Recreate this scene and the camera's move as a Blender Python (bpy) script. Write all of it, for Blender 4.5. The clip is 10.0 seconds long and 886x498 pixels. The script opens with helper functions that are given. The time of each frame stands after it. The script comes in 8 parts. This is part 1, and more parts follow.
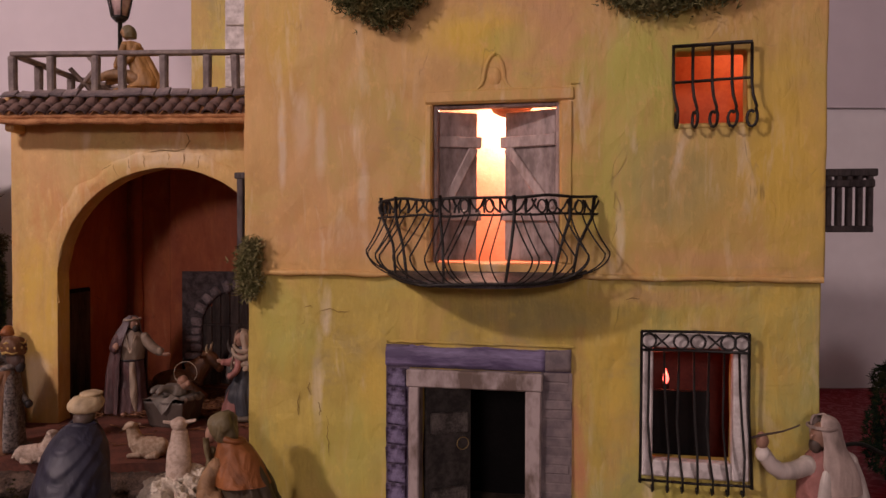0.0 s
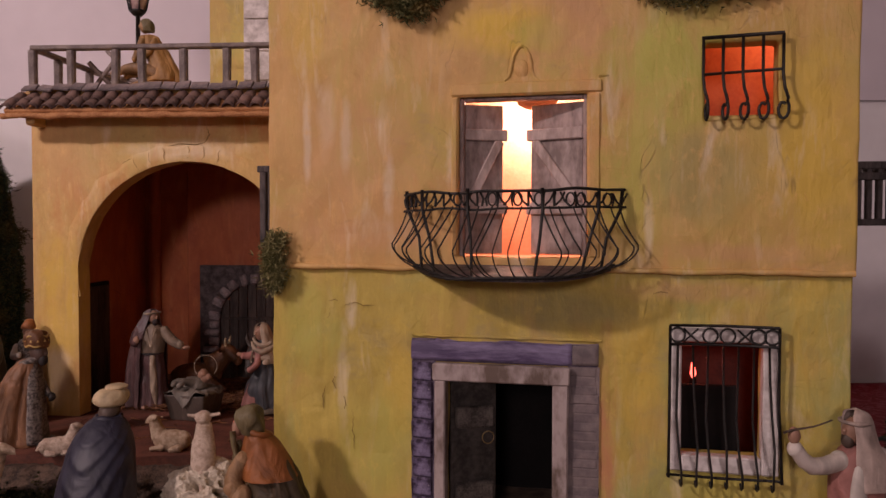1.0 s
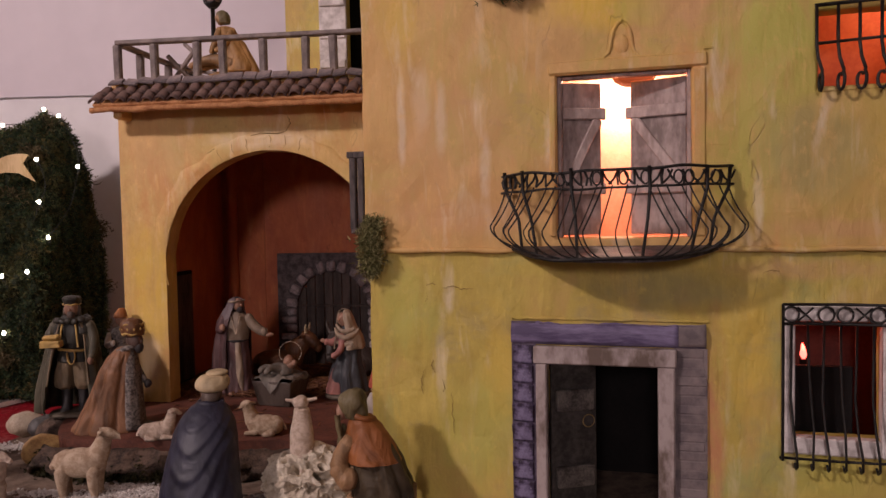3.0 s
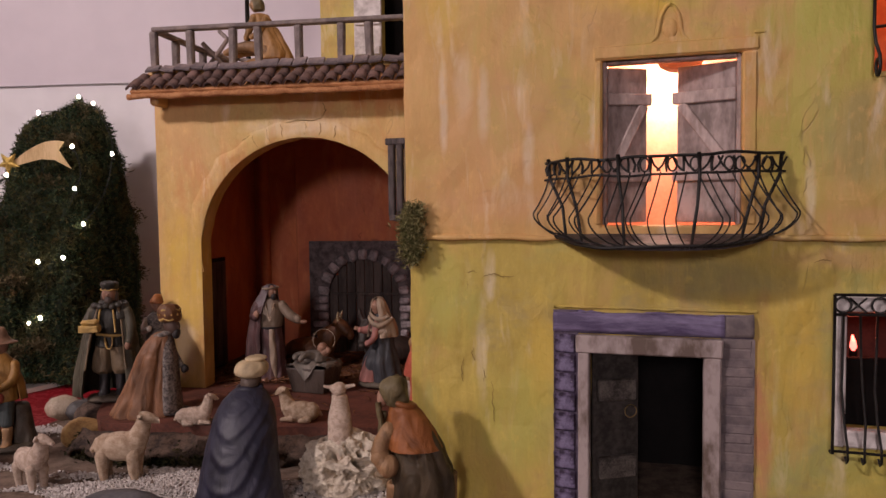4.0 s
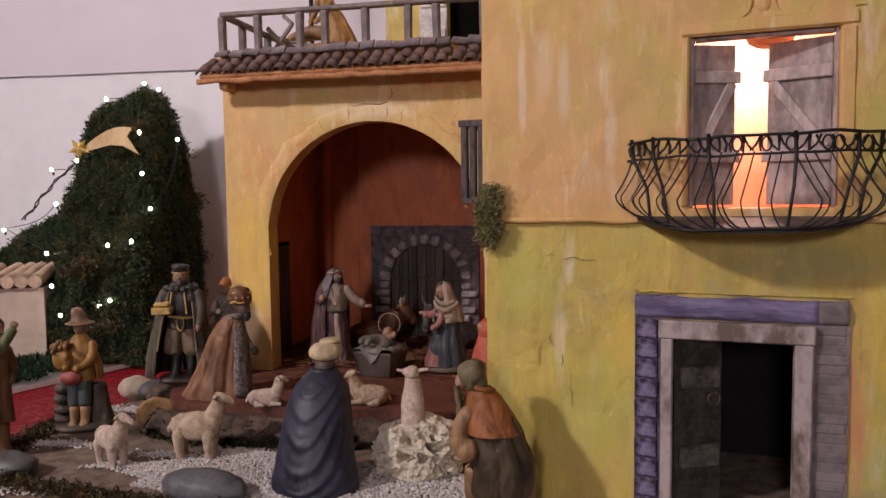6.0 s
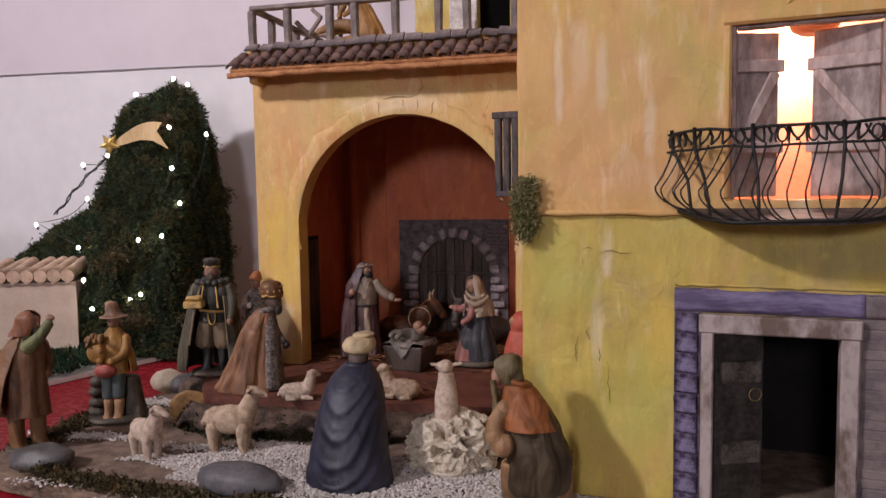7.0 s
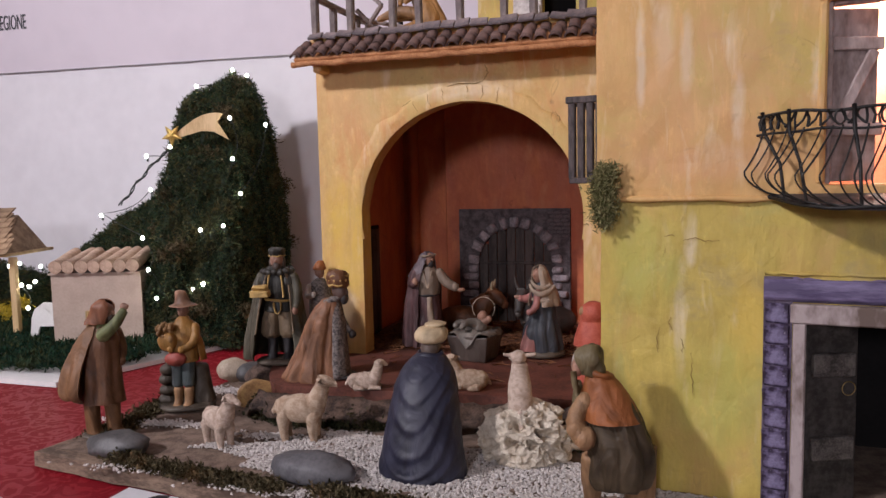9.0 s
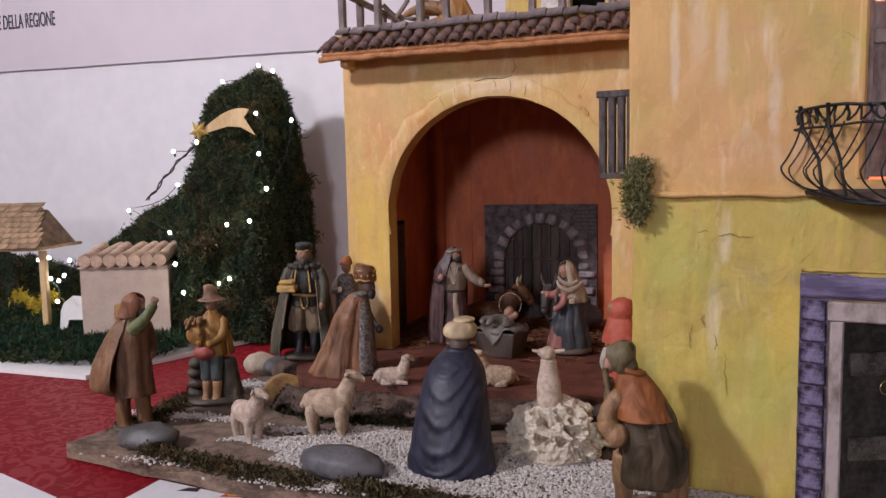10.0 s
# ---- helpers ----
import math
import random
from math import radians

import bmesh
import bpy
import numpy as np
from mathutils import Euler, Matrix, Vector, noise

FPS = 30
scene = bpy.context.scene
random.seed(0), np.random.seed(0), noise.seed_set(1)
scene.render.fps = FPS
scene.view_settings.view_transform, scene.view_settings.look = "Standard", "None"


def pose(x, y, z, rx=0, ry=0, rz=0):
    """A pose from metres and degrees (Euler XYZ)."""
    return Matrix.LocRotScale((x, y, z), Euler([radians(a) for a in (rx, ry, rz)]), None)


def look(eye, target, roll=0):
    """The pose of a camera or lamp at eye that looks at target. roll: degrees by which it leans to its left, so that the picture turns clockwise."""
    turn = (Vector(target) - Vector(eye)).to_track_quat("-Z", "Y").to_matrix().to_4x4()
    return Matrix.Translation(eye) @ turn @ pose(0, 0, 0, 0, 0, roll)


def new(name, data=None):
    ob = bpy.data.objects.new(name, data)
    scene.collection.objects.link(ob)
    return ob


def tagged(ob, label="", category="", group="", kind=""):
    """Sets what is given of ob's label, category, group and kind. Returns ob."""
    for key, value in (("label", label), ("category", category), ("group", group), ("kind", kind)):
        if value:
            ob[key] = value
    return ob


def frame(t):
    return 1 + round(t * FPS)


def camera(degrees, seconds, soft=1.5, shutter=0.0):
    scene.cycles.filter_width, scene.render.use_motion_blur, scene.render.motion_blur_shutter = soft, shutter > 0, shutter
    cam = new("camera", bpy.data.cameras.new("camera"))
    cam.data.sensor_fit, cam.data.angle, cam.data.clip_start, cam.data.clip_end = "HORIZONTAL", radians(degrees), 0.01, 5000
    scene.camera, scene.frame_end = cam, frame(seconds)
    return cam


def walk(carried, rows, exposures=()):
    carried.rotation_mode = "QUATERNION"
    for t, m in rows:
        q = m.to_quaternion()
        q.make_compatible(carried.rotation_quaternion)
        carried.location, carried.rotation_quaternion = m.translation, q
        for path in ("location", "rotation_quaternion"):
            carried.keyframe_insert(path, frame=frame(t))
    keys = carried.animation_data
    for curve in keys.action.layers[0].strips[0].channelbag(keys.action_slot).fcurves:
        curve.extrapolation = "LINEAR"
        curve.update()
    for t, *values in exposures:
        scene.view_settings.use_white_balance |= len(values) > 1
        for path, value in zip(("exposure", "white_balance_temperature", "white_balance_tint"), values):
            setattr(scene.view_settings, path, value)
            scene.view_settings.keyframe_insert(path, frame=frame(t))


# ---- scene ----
cam = camera(60.6, 10.0)
METRES, EYE, TILT, LEAN, TURN = 0.2, 1.12, 0.0, 0.0, 0.0
ROWS = [
    (0.0, 0.0, 0.0, 0.0, 0.0, -1.24, -0.2),
    (0.5, -0.041, 0.0126, -0.0048, 0.28, -1.56, -0.41),
    (1.0, -0.0942, 0.017, -0.0029, 0.61, -1.7, -0.18),
    (1.5, -0.1653, 0.0124, -0.0092, 1.28, -1.88, 0.22),
    (2.0, -0.2359, 0.0123, -0.0103, 2.41, -2.06, 0.65),
    (2.5, -0.2974, 0.023, -0.0159, 3.34, -2.31, 0.98),
    (4.0, -0.4692, 0.0635, -0.0455, 5.82, -3.32, 0.66),
    (4.5, -0.5066, 0.0657, -0.0514, 6.56, -3.53, 0.69),
    (5.0, -0.5476, 0.0606, -0.0606, 7.32, -3.72, 0.68),
    (5.5, -0.598, 0.0703, -0.0665, 8.21, -3.98, 0.72),
    (6.0, -0.6508, 0.0897, -0.0735, 9.17, -4.2, 0.67),
    (7.5, -0.7729, 0.1253, -0.0911, 11.54, -4.74, 1.03),
    (8.0, -0.8278, 0.138, -0.0973, 12.35, -4.91, 1.17),
    (8.5, -0.8754, 0.1461, -0.0979, 13.15, -5.05, 1.18),
    (9.0, -0.9132, 0.1517, -0.1026, 14.01, -5.19, 1.21),
    (9.5, -0.9408, 0.1585, -0.1046, 14.74, -5.32, 1.17),
    (10.0, -0.9689, 0.1534, -0.1073, 15.53, -5.46, 1.14),
]
EXPOSURES = [(0.0, -0.36, 7100, 26), (2.5, -0.28, 6880, 21), (5.0, 0.0, 6380, 13), (7.5, 0.22, 5850, 7), (10.0, 0.32, 5650, 6)]
walk(cam, [(t, pose(0, 0, EYE, TILT, LEAN, TURN) @ pose(METRES * x, METRES * y, METRES * z, 90 + pitch, roll, yaw)) for t, x, y, z, yaw, pitch, roll in ROWS], EXPOSURES)

# ---- light: a lit exhibition room, one ceiling spotlight to the left, one added fill ----
world = bpy.data.worlds.new("room_air")
world.use_nodes = True
world.node_tree.nodes["Background"].inputs[0].default_value = (0.9, 0.75, 0.78, 1)
world.node_tree.nodes["Background"].inputs[1].default_value = 0.02
scene.world = world


def area_lamp(name, eye, target, size, watts, colour, spread=180):
    data = bpy.data.lights.new(name, "AREA")
    data.shape, data.size, data.energy, data.color = "DISK", size, watts, colour
    data.spread = math.radians(spread)
    ob = new(name, data)
    ob.matrix_world = look(eye, target)
    return ob


def point_lamp(name, at, radius, watts, colour):
    data = bpy.data.lights.new(name, "POINT")
    data.shadow_soft_size, data.energy, data.color = radius, watts, colour
    ob = new(name, data)
    ob.location = at
    return ob


KEY, AIM = (-2.55, -0.98, 2.77), (-0.80, 1.4, 1.22)
area_lamp("spotlight_light", KEY, AIM, 0.24, 23.4, (1.0, 0.86, 0.84), 100)
# added fill with no seen source; brightens the fronts and the stable's inside
area_lamp("wall_lamp_light", (-0.6, -3.05, 1.85), (-0.3, 1.2, 1.0), 0.5, 29.0, (1.0, 0.86, 0.86))

# ---- materials ----
class Nodes:
    """A small builder for one node material."""

    def __init__(self, name):
        self.m = bpy.data.materials.new(name)
        self.m.use_nodes = True
        self.t = self.m.node_tree
        self.p = self.t.nodes["Principled BSDF"]
        self.co = self.t.nodes.new("ShaderNodeTexCoord")

    def n(self, kind, **sets):
        node = self.t.nodes.new("ShaderNode" + kind)
        if "operation" in sets:
            node.operation = sets["operation"]
        if "data_type" in sets:
            node.data_type, node.blend_type = sets["data_type"], sets["blend_type"]
        return node

    def link(self, a, b):
        self.t.links.new(a, b)

    def noise(self, scale, detail=4, stretch=(1, 1, 1), rough=0.6, warp=0.0):
        mp = self.n("Mapping")
        mp.inputs["Scale"].default_value = stretch
        self.link(self.co.outputs["Object"], mp.inputs["Vector"])
        nz = self.n("TexNoise")
        nz.inputs["Scale"].default_value = scale
        nz.inputs["Detail"].default_value = detail
        nz.inputs["Roughness"].default_value = rough
        nz.inputs["Distortion"].default_value = warp
        self.link(mp.outputs[0], nz.inputs["Vector"])
        return nz.outputs["Fac"]

    def ramp(self, fac, stops):
        r = self.n("ValToRGB")
        while len(r.color_ramp.elements) < len(stops):
            r.color_ramp.elements.new(0.5)
        for e, (p, c) in zip(r.color_ramp.elements, stops):
            e.position, e.color = p, (*c, 1) if len(c) == 3 else c
        self.link(fac, r.inputs[0])
        return r.outputs[0]

    def step(self, fac, lo, hi):
        return self.ramp(fac, [(lo, (0, 0, 0)), (hi, (1, 1, 1))])

    def mix(self, fac, a, b, how="MIX"):
        x = self.n("Mix", data_type="RGBA", blend_type=how)
        for sock, val in ((x.inputs[0], fac), (x.inputs[6], a), (x.inputs[7], b)):
            if isinstance(val, (int, float)):
                sock.default_value = val
            elif isinstance(val, tuple):
                sock.default_value = (*val, 1)
            else:
                self.link(val, sock)
        return x.outputs[2]

    def add(self, a, b, k=1.0):
        x = self.n("Math", operation="MULTIPLY_ADD")
        self.link(b, x.inputs[0])
        x.inputs[1].default_value = k
        self.link(a, x.inputs[2])
        return x.outputs[0]

    def bump(self, height, dist, strength=1.0):
        b = self.n("Bump")
        b.inputs["Distance"].default_value, b.inputs["Strength"].default_value = dist, strength
        self.link(height, b.inputs["Height"])
        self.link(b.outputs[0], self.p.inputs["Normal"])

    def done(self, colour, rough=0.7, metal=0.0, spec=0.4):
        if isinstance(colour, tuple):
            self.p.inputs["Base Color"].default_value = (*colour, 1)
        else:
            self.link(colour, self.p.inputs["Base Color"])
        if isinstance(rough, (int, float)):
            self.p.inputs["Roughness"].default_value = rough
        else:
            self.link(rough, self.p.inputs["Roughness"])
        self.p.inputs["Metallic"].default_value = metal
        self.p.inputs["Specular IOR Level"].default_value = spec
        return self.m


def simple(name, dark, light, scale=60, rough=0.65, relief=0.0006, metal=0.0, spec=0.35, stretch=(1, 1, 1), grain=8.0, random_shift=0.0):
    """Two tones mixed at two scales, with fine relief."""
    k = Nodes(name)
    a, b = k.noise(scale, 4, stretch), k.noise(scale * grain, 3, stretch)
    c = k.ramp(k.add(a, b, 0.35), [(0.54, dark), (0.80, light)])
    if random_shift:
        info = k.n("ObjectInfo")
        hsv = k.n("HueSaturation")
        mr = k.n("MapRange")
        mr.inputs["To Min"].default_value, mr.inputs["To Max"].default_value = 1 - random_shift, 1 + random_shift
        k.link(info.outputs["Random"], mr.inputs["Value"])
        k.link(mr.outputs[0], hsv.inputs["Value"])
        k.link(c, hsv.inputs["Color"])
        c = hsv.outputs[0]
    k.bump(k.add(a, b, 0.5), relief)
    return k.done(c, rough, metal, spec)


def plaster(name, base, dull, green, warm, cream, relief=0.0085, patches=()):
    """Hand-painted plaster in layers: two base tones, dull and greenish patches, warm brush strokes, dry cream daubs, trowel relief.
    patches: brushed fields of their own (u, z, half width, half height, colour, strength)."""
    k = Nodes(name)

    def times(a, b):
        x = k.n("Math", operation="MULTIPLY")
        for sock, val in zip(x.inputs, (a, b)):
            if isinstance(val, (int, float)):
                sock.default_value = val
            else:
                k.link(val, sock)
        return x.outputs[0]

    def layer(colour, mask, over, amount):
        return k.mix(times(mask, amount), over, colour)
    big, mid, small, fine = k.noise(11, 4, (1, 1, 0.8), 0.62, 0.3), k.noise(31, 5, (1, 1, 0.6), 0.66, 0.25), k.noise(85, 5, (1, 1, 0.7), 0.68, 0.2), k.noise(330, 3)
    stroke = k.noise(26, 5, (1, 1, 0.22), 0.65, 0.5)
    sweep = k.noise(20, 5, (1.4, 1, 0.30), 0.6, 1.2)
    c = k.mix(k.step(k.add(mid, sweep, 0.6), 0.62, 0.98), base[0], base[1])
    c = layer(green, k.step(k.noise(7.3, 5, (1.1, 1.3, 0.8), 0.65, 0.7), 0.50, 0.66), c, 0.85)
    c = layer(dull, k.step(k.noise(9.7, 5, (0.9, 1, 1.25), 0.68, 0.5), 0.56, 0.72), c, 0.70)
    c = layer(warm, k.step(k.noise(17, 5, (1, 1, 0.45), 0.62, 0.5), 0.52, 0.66), c, 0.75)
    if patches:
        wob = k.n("TexNoise")
        wob.inputs["Scale"].default_value, wob.inputs["Detail"].default_value = 34, 4
        k.link(k.co.outputs["Object"], wob.inputs["Vector"])
    for u, z, ru, rz, colour, amount in patches:
        mp = k.n("Mapping")
        mp.inputs["Scale"].default_value = (1 / ru, 0, 1 / rz)
        mp.inputs["Location"].default_value = (-u / ru - 0.55, -0.5, -z / rz - 0.55)
        k.link(k.co.outputs["Object"], mp.inputs["Vector"])
        shift, ln = k.n("VectorMath", operation="ADD"), k.n("VectorMath", operation="LENGTH")
        k.link(mp.outputs[0], shift.inputs[0])
        k.link(wob.outputs["Color"], shift.inputs[1])
        k.link(shift.outputs[0], ln.inputs[0])
        field = k.ramp(ln.outputs["Value"], [(0.45, (1, 1, 1)), (1.0, (0, 0, 0))])
        c = layer(colour, times(field, k.step(stroke, 0.30, 0.52)), c, amount)
    daub = times(k.step(k.noise(44, 4, (1, 1, 0.24), 0.62, 0.4), 0.55, 0.70), k.step(k.noise(6.1, 3, (1.3, 1, 1)), 0.44, 0.60))
    c = layer(cream, daub, c, 0.65)
    c = layer(tuple(0.5 * v for v in dull), k.step(k.noise(120, 5, (1, 1, 0.6), 0.7, 0.8), 0.65, 0.78), c, 0.35)
    c = layer(tuple(min(0.85, 1.2 * v) for v in base[1]), k.step(small, 0.57, 0.74), c, 0.50)
    h = k.add(k.add(k.add(k.add(big, mid, 0.30), small, 0.085), stroke, 0.30), fine, 0.014)
    trowel = k.noise(19, 3, (1, 1, 0.75), 0.55, 1.1)
    coats = k.ramp(trowel, [(0.30, (0, 0, 0)), (0.395, (0.22, 0.22, 0.22)), (0.41, (0.45, 0.45, 0.45)), (0.50, (0.52, 0.52, 0.52)), (0.512, (0.78, 0.78, 0.78)), (0.66, (1, 1, 1))])
    seam = times(k.ramp(k.noise(12, 3, (1.15, 1, 0.5), 0.6, 0.9), [(0.490, (0, 0, 0)), (0.500, (1, 1, 1)), (0.510, (0, 0, 0))]), k.step(k.noise(14, 3, (1, 1.4, 1)), 0.56, 0.66))
    bristle = k.noise(150, 4, (1, 1, 0.10), 0.7, 0.6)
    c = layer(tuple(0.45 * v for v in dull), seam, c, 0.45)
    c = layer(tuple(min(0.85, 1.25 * v) for v in base[1]), times(k.step(bristle, 0.54, 0.66), k.step(mid, 0.46, 0.60)), c, 0.30)
    h = k.add(k.add(k.add(k.add(h, coats, 0.10), seam, -0.09), bristle, 0.05), sweep, 0.22)
    k.bump(h, relief)
    return k.done(c, k.ramp(stroke, [(0.35, (0.50, 0.50, 0.50)), (0.65, (0.68, 0.68, 0.68))]), 0.0, 0.40)


ROSE = (0.58, 0.20, 0.13)
LIME, PEACH, CHALK, SUN, MOSSY = (0.50, 0.465, 0.10), (0.65, 0.36, 0.18), (0.82, 0.72, 0.56), (0.72, 0.48, 0.075), (0.33, 0.30, 0.13)
OLIVE = (0.56, 0.40, 0.098)
UPPER_FIELDS = (
    (0.480, 0.440, 0.150, 0.170, OLIVE, 0.80), (0.560, 0.360, 0.080, 0.070, OLIVE, 0.6), (0.370, 0.370, 0.040, 0.070, OLIVE, 0.7),
    (0.405, 0.505, 0.070, 0.085, LIME, 0.95), (0.385, 0.400, 0.045, 0.075, LIME, 0.7), (0.250, 0.552, 0.075, 0.034, SUN, 0.95), (0.285, 0.545, 0.035, 0.022, LIME, 0.6), (0.545, 0.420, 0.050, 0.120, SUN, 0.7),
    (0.440, 0.400, 0.060, 0.060, MOSSY, 0.55), (0.320, 0.560, 0.050, 0.055, PEACH, 0.6), (0.090, 0.420, 0.085, 0.090, PEACH, 0.45), (0.100, 0.340, 0.120, 0.022, PEACH, 0.5),
    (0.036, 0.440, 0.006, 0.060, CHALK, 0.45), (0.058, 0.462, 0.012, 0.045, CHALK, 0.22), (0.080, 0.440, 0.008, 0.050, CHALK, 0.34), (0.128, 0.395, 0.008, 0.035, CHALK, 0.4),
    (0.040, 0.560, 0.040, 0.060, SUN, 0.5), (0.395, 0.350, 0.006, 0.040, CHALK, 0.5), (0.480, 0.325, 0.090, 0.012, PEACH, 0.5))
LOWER_FIELDS = (
    (0.380, 0.200, 0.030, 0.085, SUN, 0.6), (0.545, 0.240, 0.030, 0.080, SUN, 0.5), (0.085, 0.260, 0.007, 0.035, CHALK, 0.65), (0.075, 0.180, 0.008, 0.060, CHALK, 0.35),
    (0.040, 0.235, 0.045, 0.060, LIME, 0.7), (0.110, 0.110, 0.050, 0.080, LIME, 0.6), (0.300, 0.265, 0.090, 0.025, MOSSY, 0.55), (0.356, 0.130, 0.013, 0.130, ROSE, 0.65),
    (0.138, 0.190, 0.020, 0.080, SUN, 0.4), (0.440, 0.285, 0.090, 0.014, PEACH, 0.45), (0.460, 0.085, 0.080, 0.040, LIME, 0.5))
RUSTY = (0.56, 0.24, 0.065)
ARCH_FIELDS = (
    (0.060, 0.420, 0.090, 0.090, PEACH, 0.35), (0.390, 0.475, 0.110, 0.040, RUSTY, 0.75), (0.130, 0.495, 0.130, 0.022, RUSTY, 0.6), (0.045, 0.190, 0.050, 0.120, SUN, 0.7),
    (0.440, 0.400, 0.060, 0.050, PEACH, 0.45), (0.250, 0.425, 0.110, 0.022, CHALK, 0.40), (0.480, 0.200, 0.030, 0.150, PEACH, 0.8), (0.030, 0.060, 0.040, 0.060, CHALK, 0.35), (0.260, 0.470, 0.060, 0.030, PEACH, 0.6))
OCHRE = plaster("ochre_plaster", ((0.56, 0.33, 0.115), (0.66, 0.41, 0.150)), (0.46, 0.29, 0.16), (0.53, 0.40, 0.105), (0.66, 0.36, 0.13), (0.80, 0.66, 0.46), 0.0050, UPPER_FIELDS)
YELLOW = plaster("yellow_plaster", ((0.46, 0.340, 0.075), (0.60, 0.460, 0.105)), (0.35, 0.28, 0.14), (0.42, 0.40, 0.13), (0.55, 0.36, 0.11), (0.74, 0.62, 0.38), 0.0064, LOWER_FIELDS)
ARCHY = plaster("arch_plaster", ((0.55, 0.335, 0.110), (0.69, 0.46, 0.170)), (0.46, 0.27, 0.12), (0.58, 0.43, 0.15), (0.60, 0.29, 0.10), (0.78, 0.62, 0.40), 0.0052, ARCH_FIELDS)
JOINT = simple("scored_plaster", (0.34, 0.19, 0.06), (0.46, 0.28, 0.10), 60)
REDROOM = simple("dark_red_inner_paint", (0.11, 0.026, 0.018), (0.17, 0.040, 0.026), 30)
REDWALL = plaster("terracotta_plaster", ((0.42, 0.105, 0.042), (0.54, 0.155, 0.058)), (0.30, 0.070, 0.036), (0.46, 0.130, 0.050), (0.60, 0.190, 0.060), (0.64, 0.28, 0.12), 0.003)
ORANGE_IN = simple("orange_inner_paint", (0.56, 0.12, 0.05), (0.66, 0.17, 0.07), 30)
CREAM_IN = simple("cream_inner_paint", (0.58, 0.29, 0.19), (0.66, 0.35, 0.24), 30)
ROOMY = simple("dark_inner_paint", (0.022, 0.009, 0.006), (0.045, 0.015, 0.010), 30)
TERRA_FLOOR = simple("brick_red_floor", (0.085, 0.030, 0.020), (0.16, 0.055, 0.036), 28, 0.7, 0.001)
WALLW = simple("white_wall_paint", (0.72, 0.69, 0.71), (0.78, 0.75, 0.77), 3, 0.8, 0.0003)
BANNER = simple("banner_vinyl", (0.62, 0.555, 0.60), (0.66, 0.59, 0.635), 2, 0.5, 0.0002)
CEIL = simple("ceiling_paint", (0.70, 0.68, 0.66), (0.76, 0.74, 0.72), 3, 0.85, 0.0003)
FLOORM = simple("room_floor_lino", (0.16, 0.12, 0.10), (0.24, 0.19, 0.16), 6, 0.5, 0.0003)
IRON = simple("black_iron", (0.012, 0.011, 0.011), (0.03, 0.027, 0.025), 120, 0.5, 0.0003, 0.3, 0.4)
OLDWOOD = simple("grey_wood", (0.13, 0.10, 0.09), (0.30, 0.24, 0.22), 60, 0.75, 0.0006, stretch=(1, 1, 0.2), random_shift=0.12)
DARKWOOD = simple("dark_stained_wood", (0.035, 0.028, 0.028), (0.11, 0.09, 0.088), 60, 0.7, 0.0006, stretch=(1, 1, 0.2))
SHUTTER = simple("shutter_wood", (0.22, 0.165, 0.150), (0.46, 0.36, 0.335), 34, 0.6, 0.0010, stretch=(1, 1, 0.45), grain=4)
BRACE = simple("pale_shutter_brace", (0.34, 0.26, 0.235), (0.56, 0.45, 0.42), 40, 0.6, 0.0008, stretch=(1, 1, 0.4), grain=4)
STONEFR = simple("painted_stone_trim", (0.15, 0.108, 0.088), (0.43, 0.355, 0.34), 45, 0.7, 0.0009, stretch=(1, 1, 0.5), grain=3)
PURPLE_K = Nodes("purple_brick")
_n = PURPLE_K.n("TexNoise")
_n.inputs["Scale"].default_value, _n.inputs["Detail"].default_value = 120, 5
PURPLE_K.link(PURPLE_K.co.outputs["Object"], _n.inputs["Vector"])
_m = PURPLE_K.n("Mapping")
_m.inputs["Scale"].default_value = (62, 0, 70)
_m.inputs["Location"].default_value = (-1.15, 0, -1.15)
PURPLE_K.link(PURPLE_K.co.outputs["Object"], _m.inputs["Vector"])
_s = PURPLE_K.n("VectorMath", operation="MULTIPLY_ADD")
PURPLE_K.link(_n.outputs["Color"], _s.inputs[0])
_s.inputs[1].default_value = (2.3, 0, 2.3)
PURPLE_K.link(_m.outputs[0], _s.inputs[2])
_l = PURPLE_K.n("VectorMath", operation="LENGTH")
PURPLE_K.link(_s.outputs[0], _l.inputs[0])
_c = PURPLE_K.ramp(_l.outputs["Value"], [(0.20, (0.210, 0.180, 0.290)), (0.55, (0.120, 0.095, 0.170)), (0.85, (0.030, 0.017, 0.042)), (1.0, (0.020, 0.010, 0.028))])
_c = PURPLE_K.mix(PURPLE_K.step(PURPLE_K.noise(210, 4), 0.66, 0.72), _c, (0.42, 0.38, 0.44))
PURPLE_K.bump(PURPLE_K.add(PURPLE_K.noise(90, 4), PURPLE_K.noise(300, 3), 0.4), 0.0020)
PURPLE = PURPLE_K.done(_c, 0.5)
LAVENDER = simple("lavender_lintel_paint", (0.085, 0.062, 0.130), (0.225, 0.185, 0.310), 38, 0.5, 0.0016, stretch=(0.35, 1, 1.6), grain=5)
MAUVE = simple("mauve_brick", (0.130, 0.105, 0.112), (0.235, 0.190, 0.185), 42, 0.7, 0.0009, random_shift=0.08, grain=3)
MORTAR = simple("dark_mortar", (0.075, 0.058, 0.092), (0.15, 0.12, 0.165), 60, 0.85)
WHITEFR = simple("worn_white_frame", (0.46, 0.41, 0.39), (0.74, 0.69, 0.67), 50, 0.65, 0.0006, grain=3)
DARKDOOR = simple("dark_grey_door", (0.025, 0.022, 0.020), (0.07, 0.06, 0.055), 45, 0.6, 0.0008, grain=4)
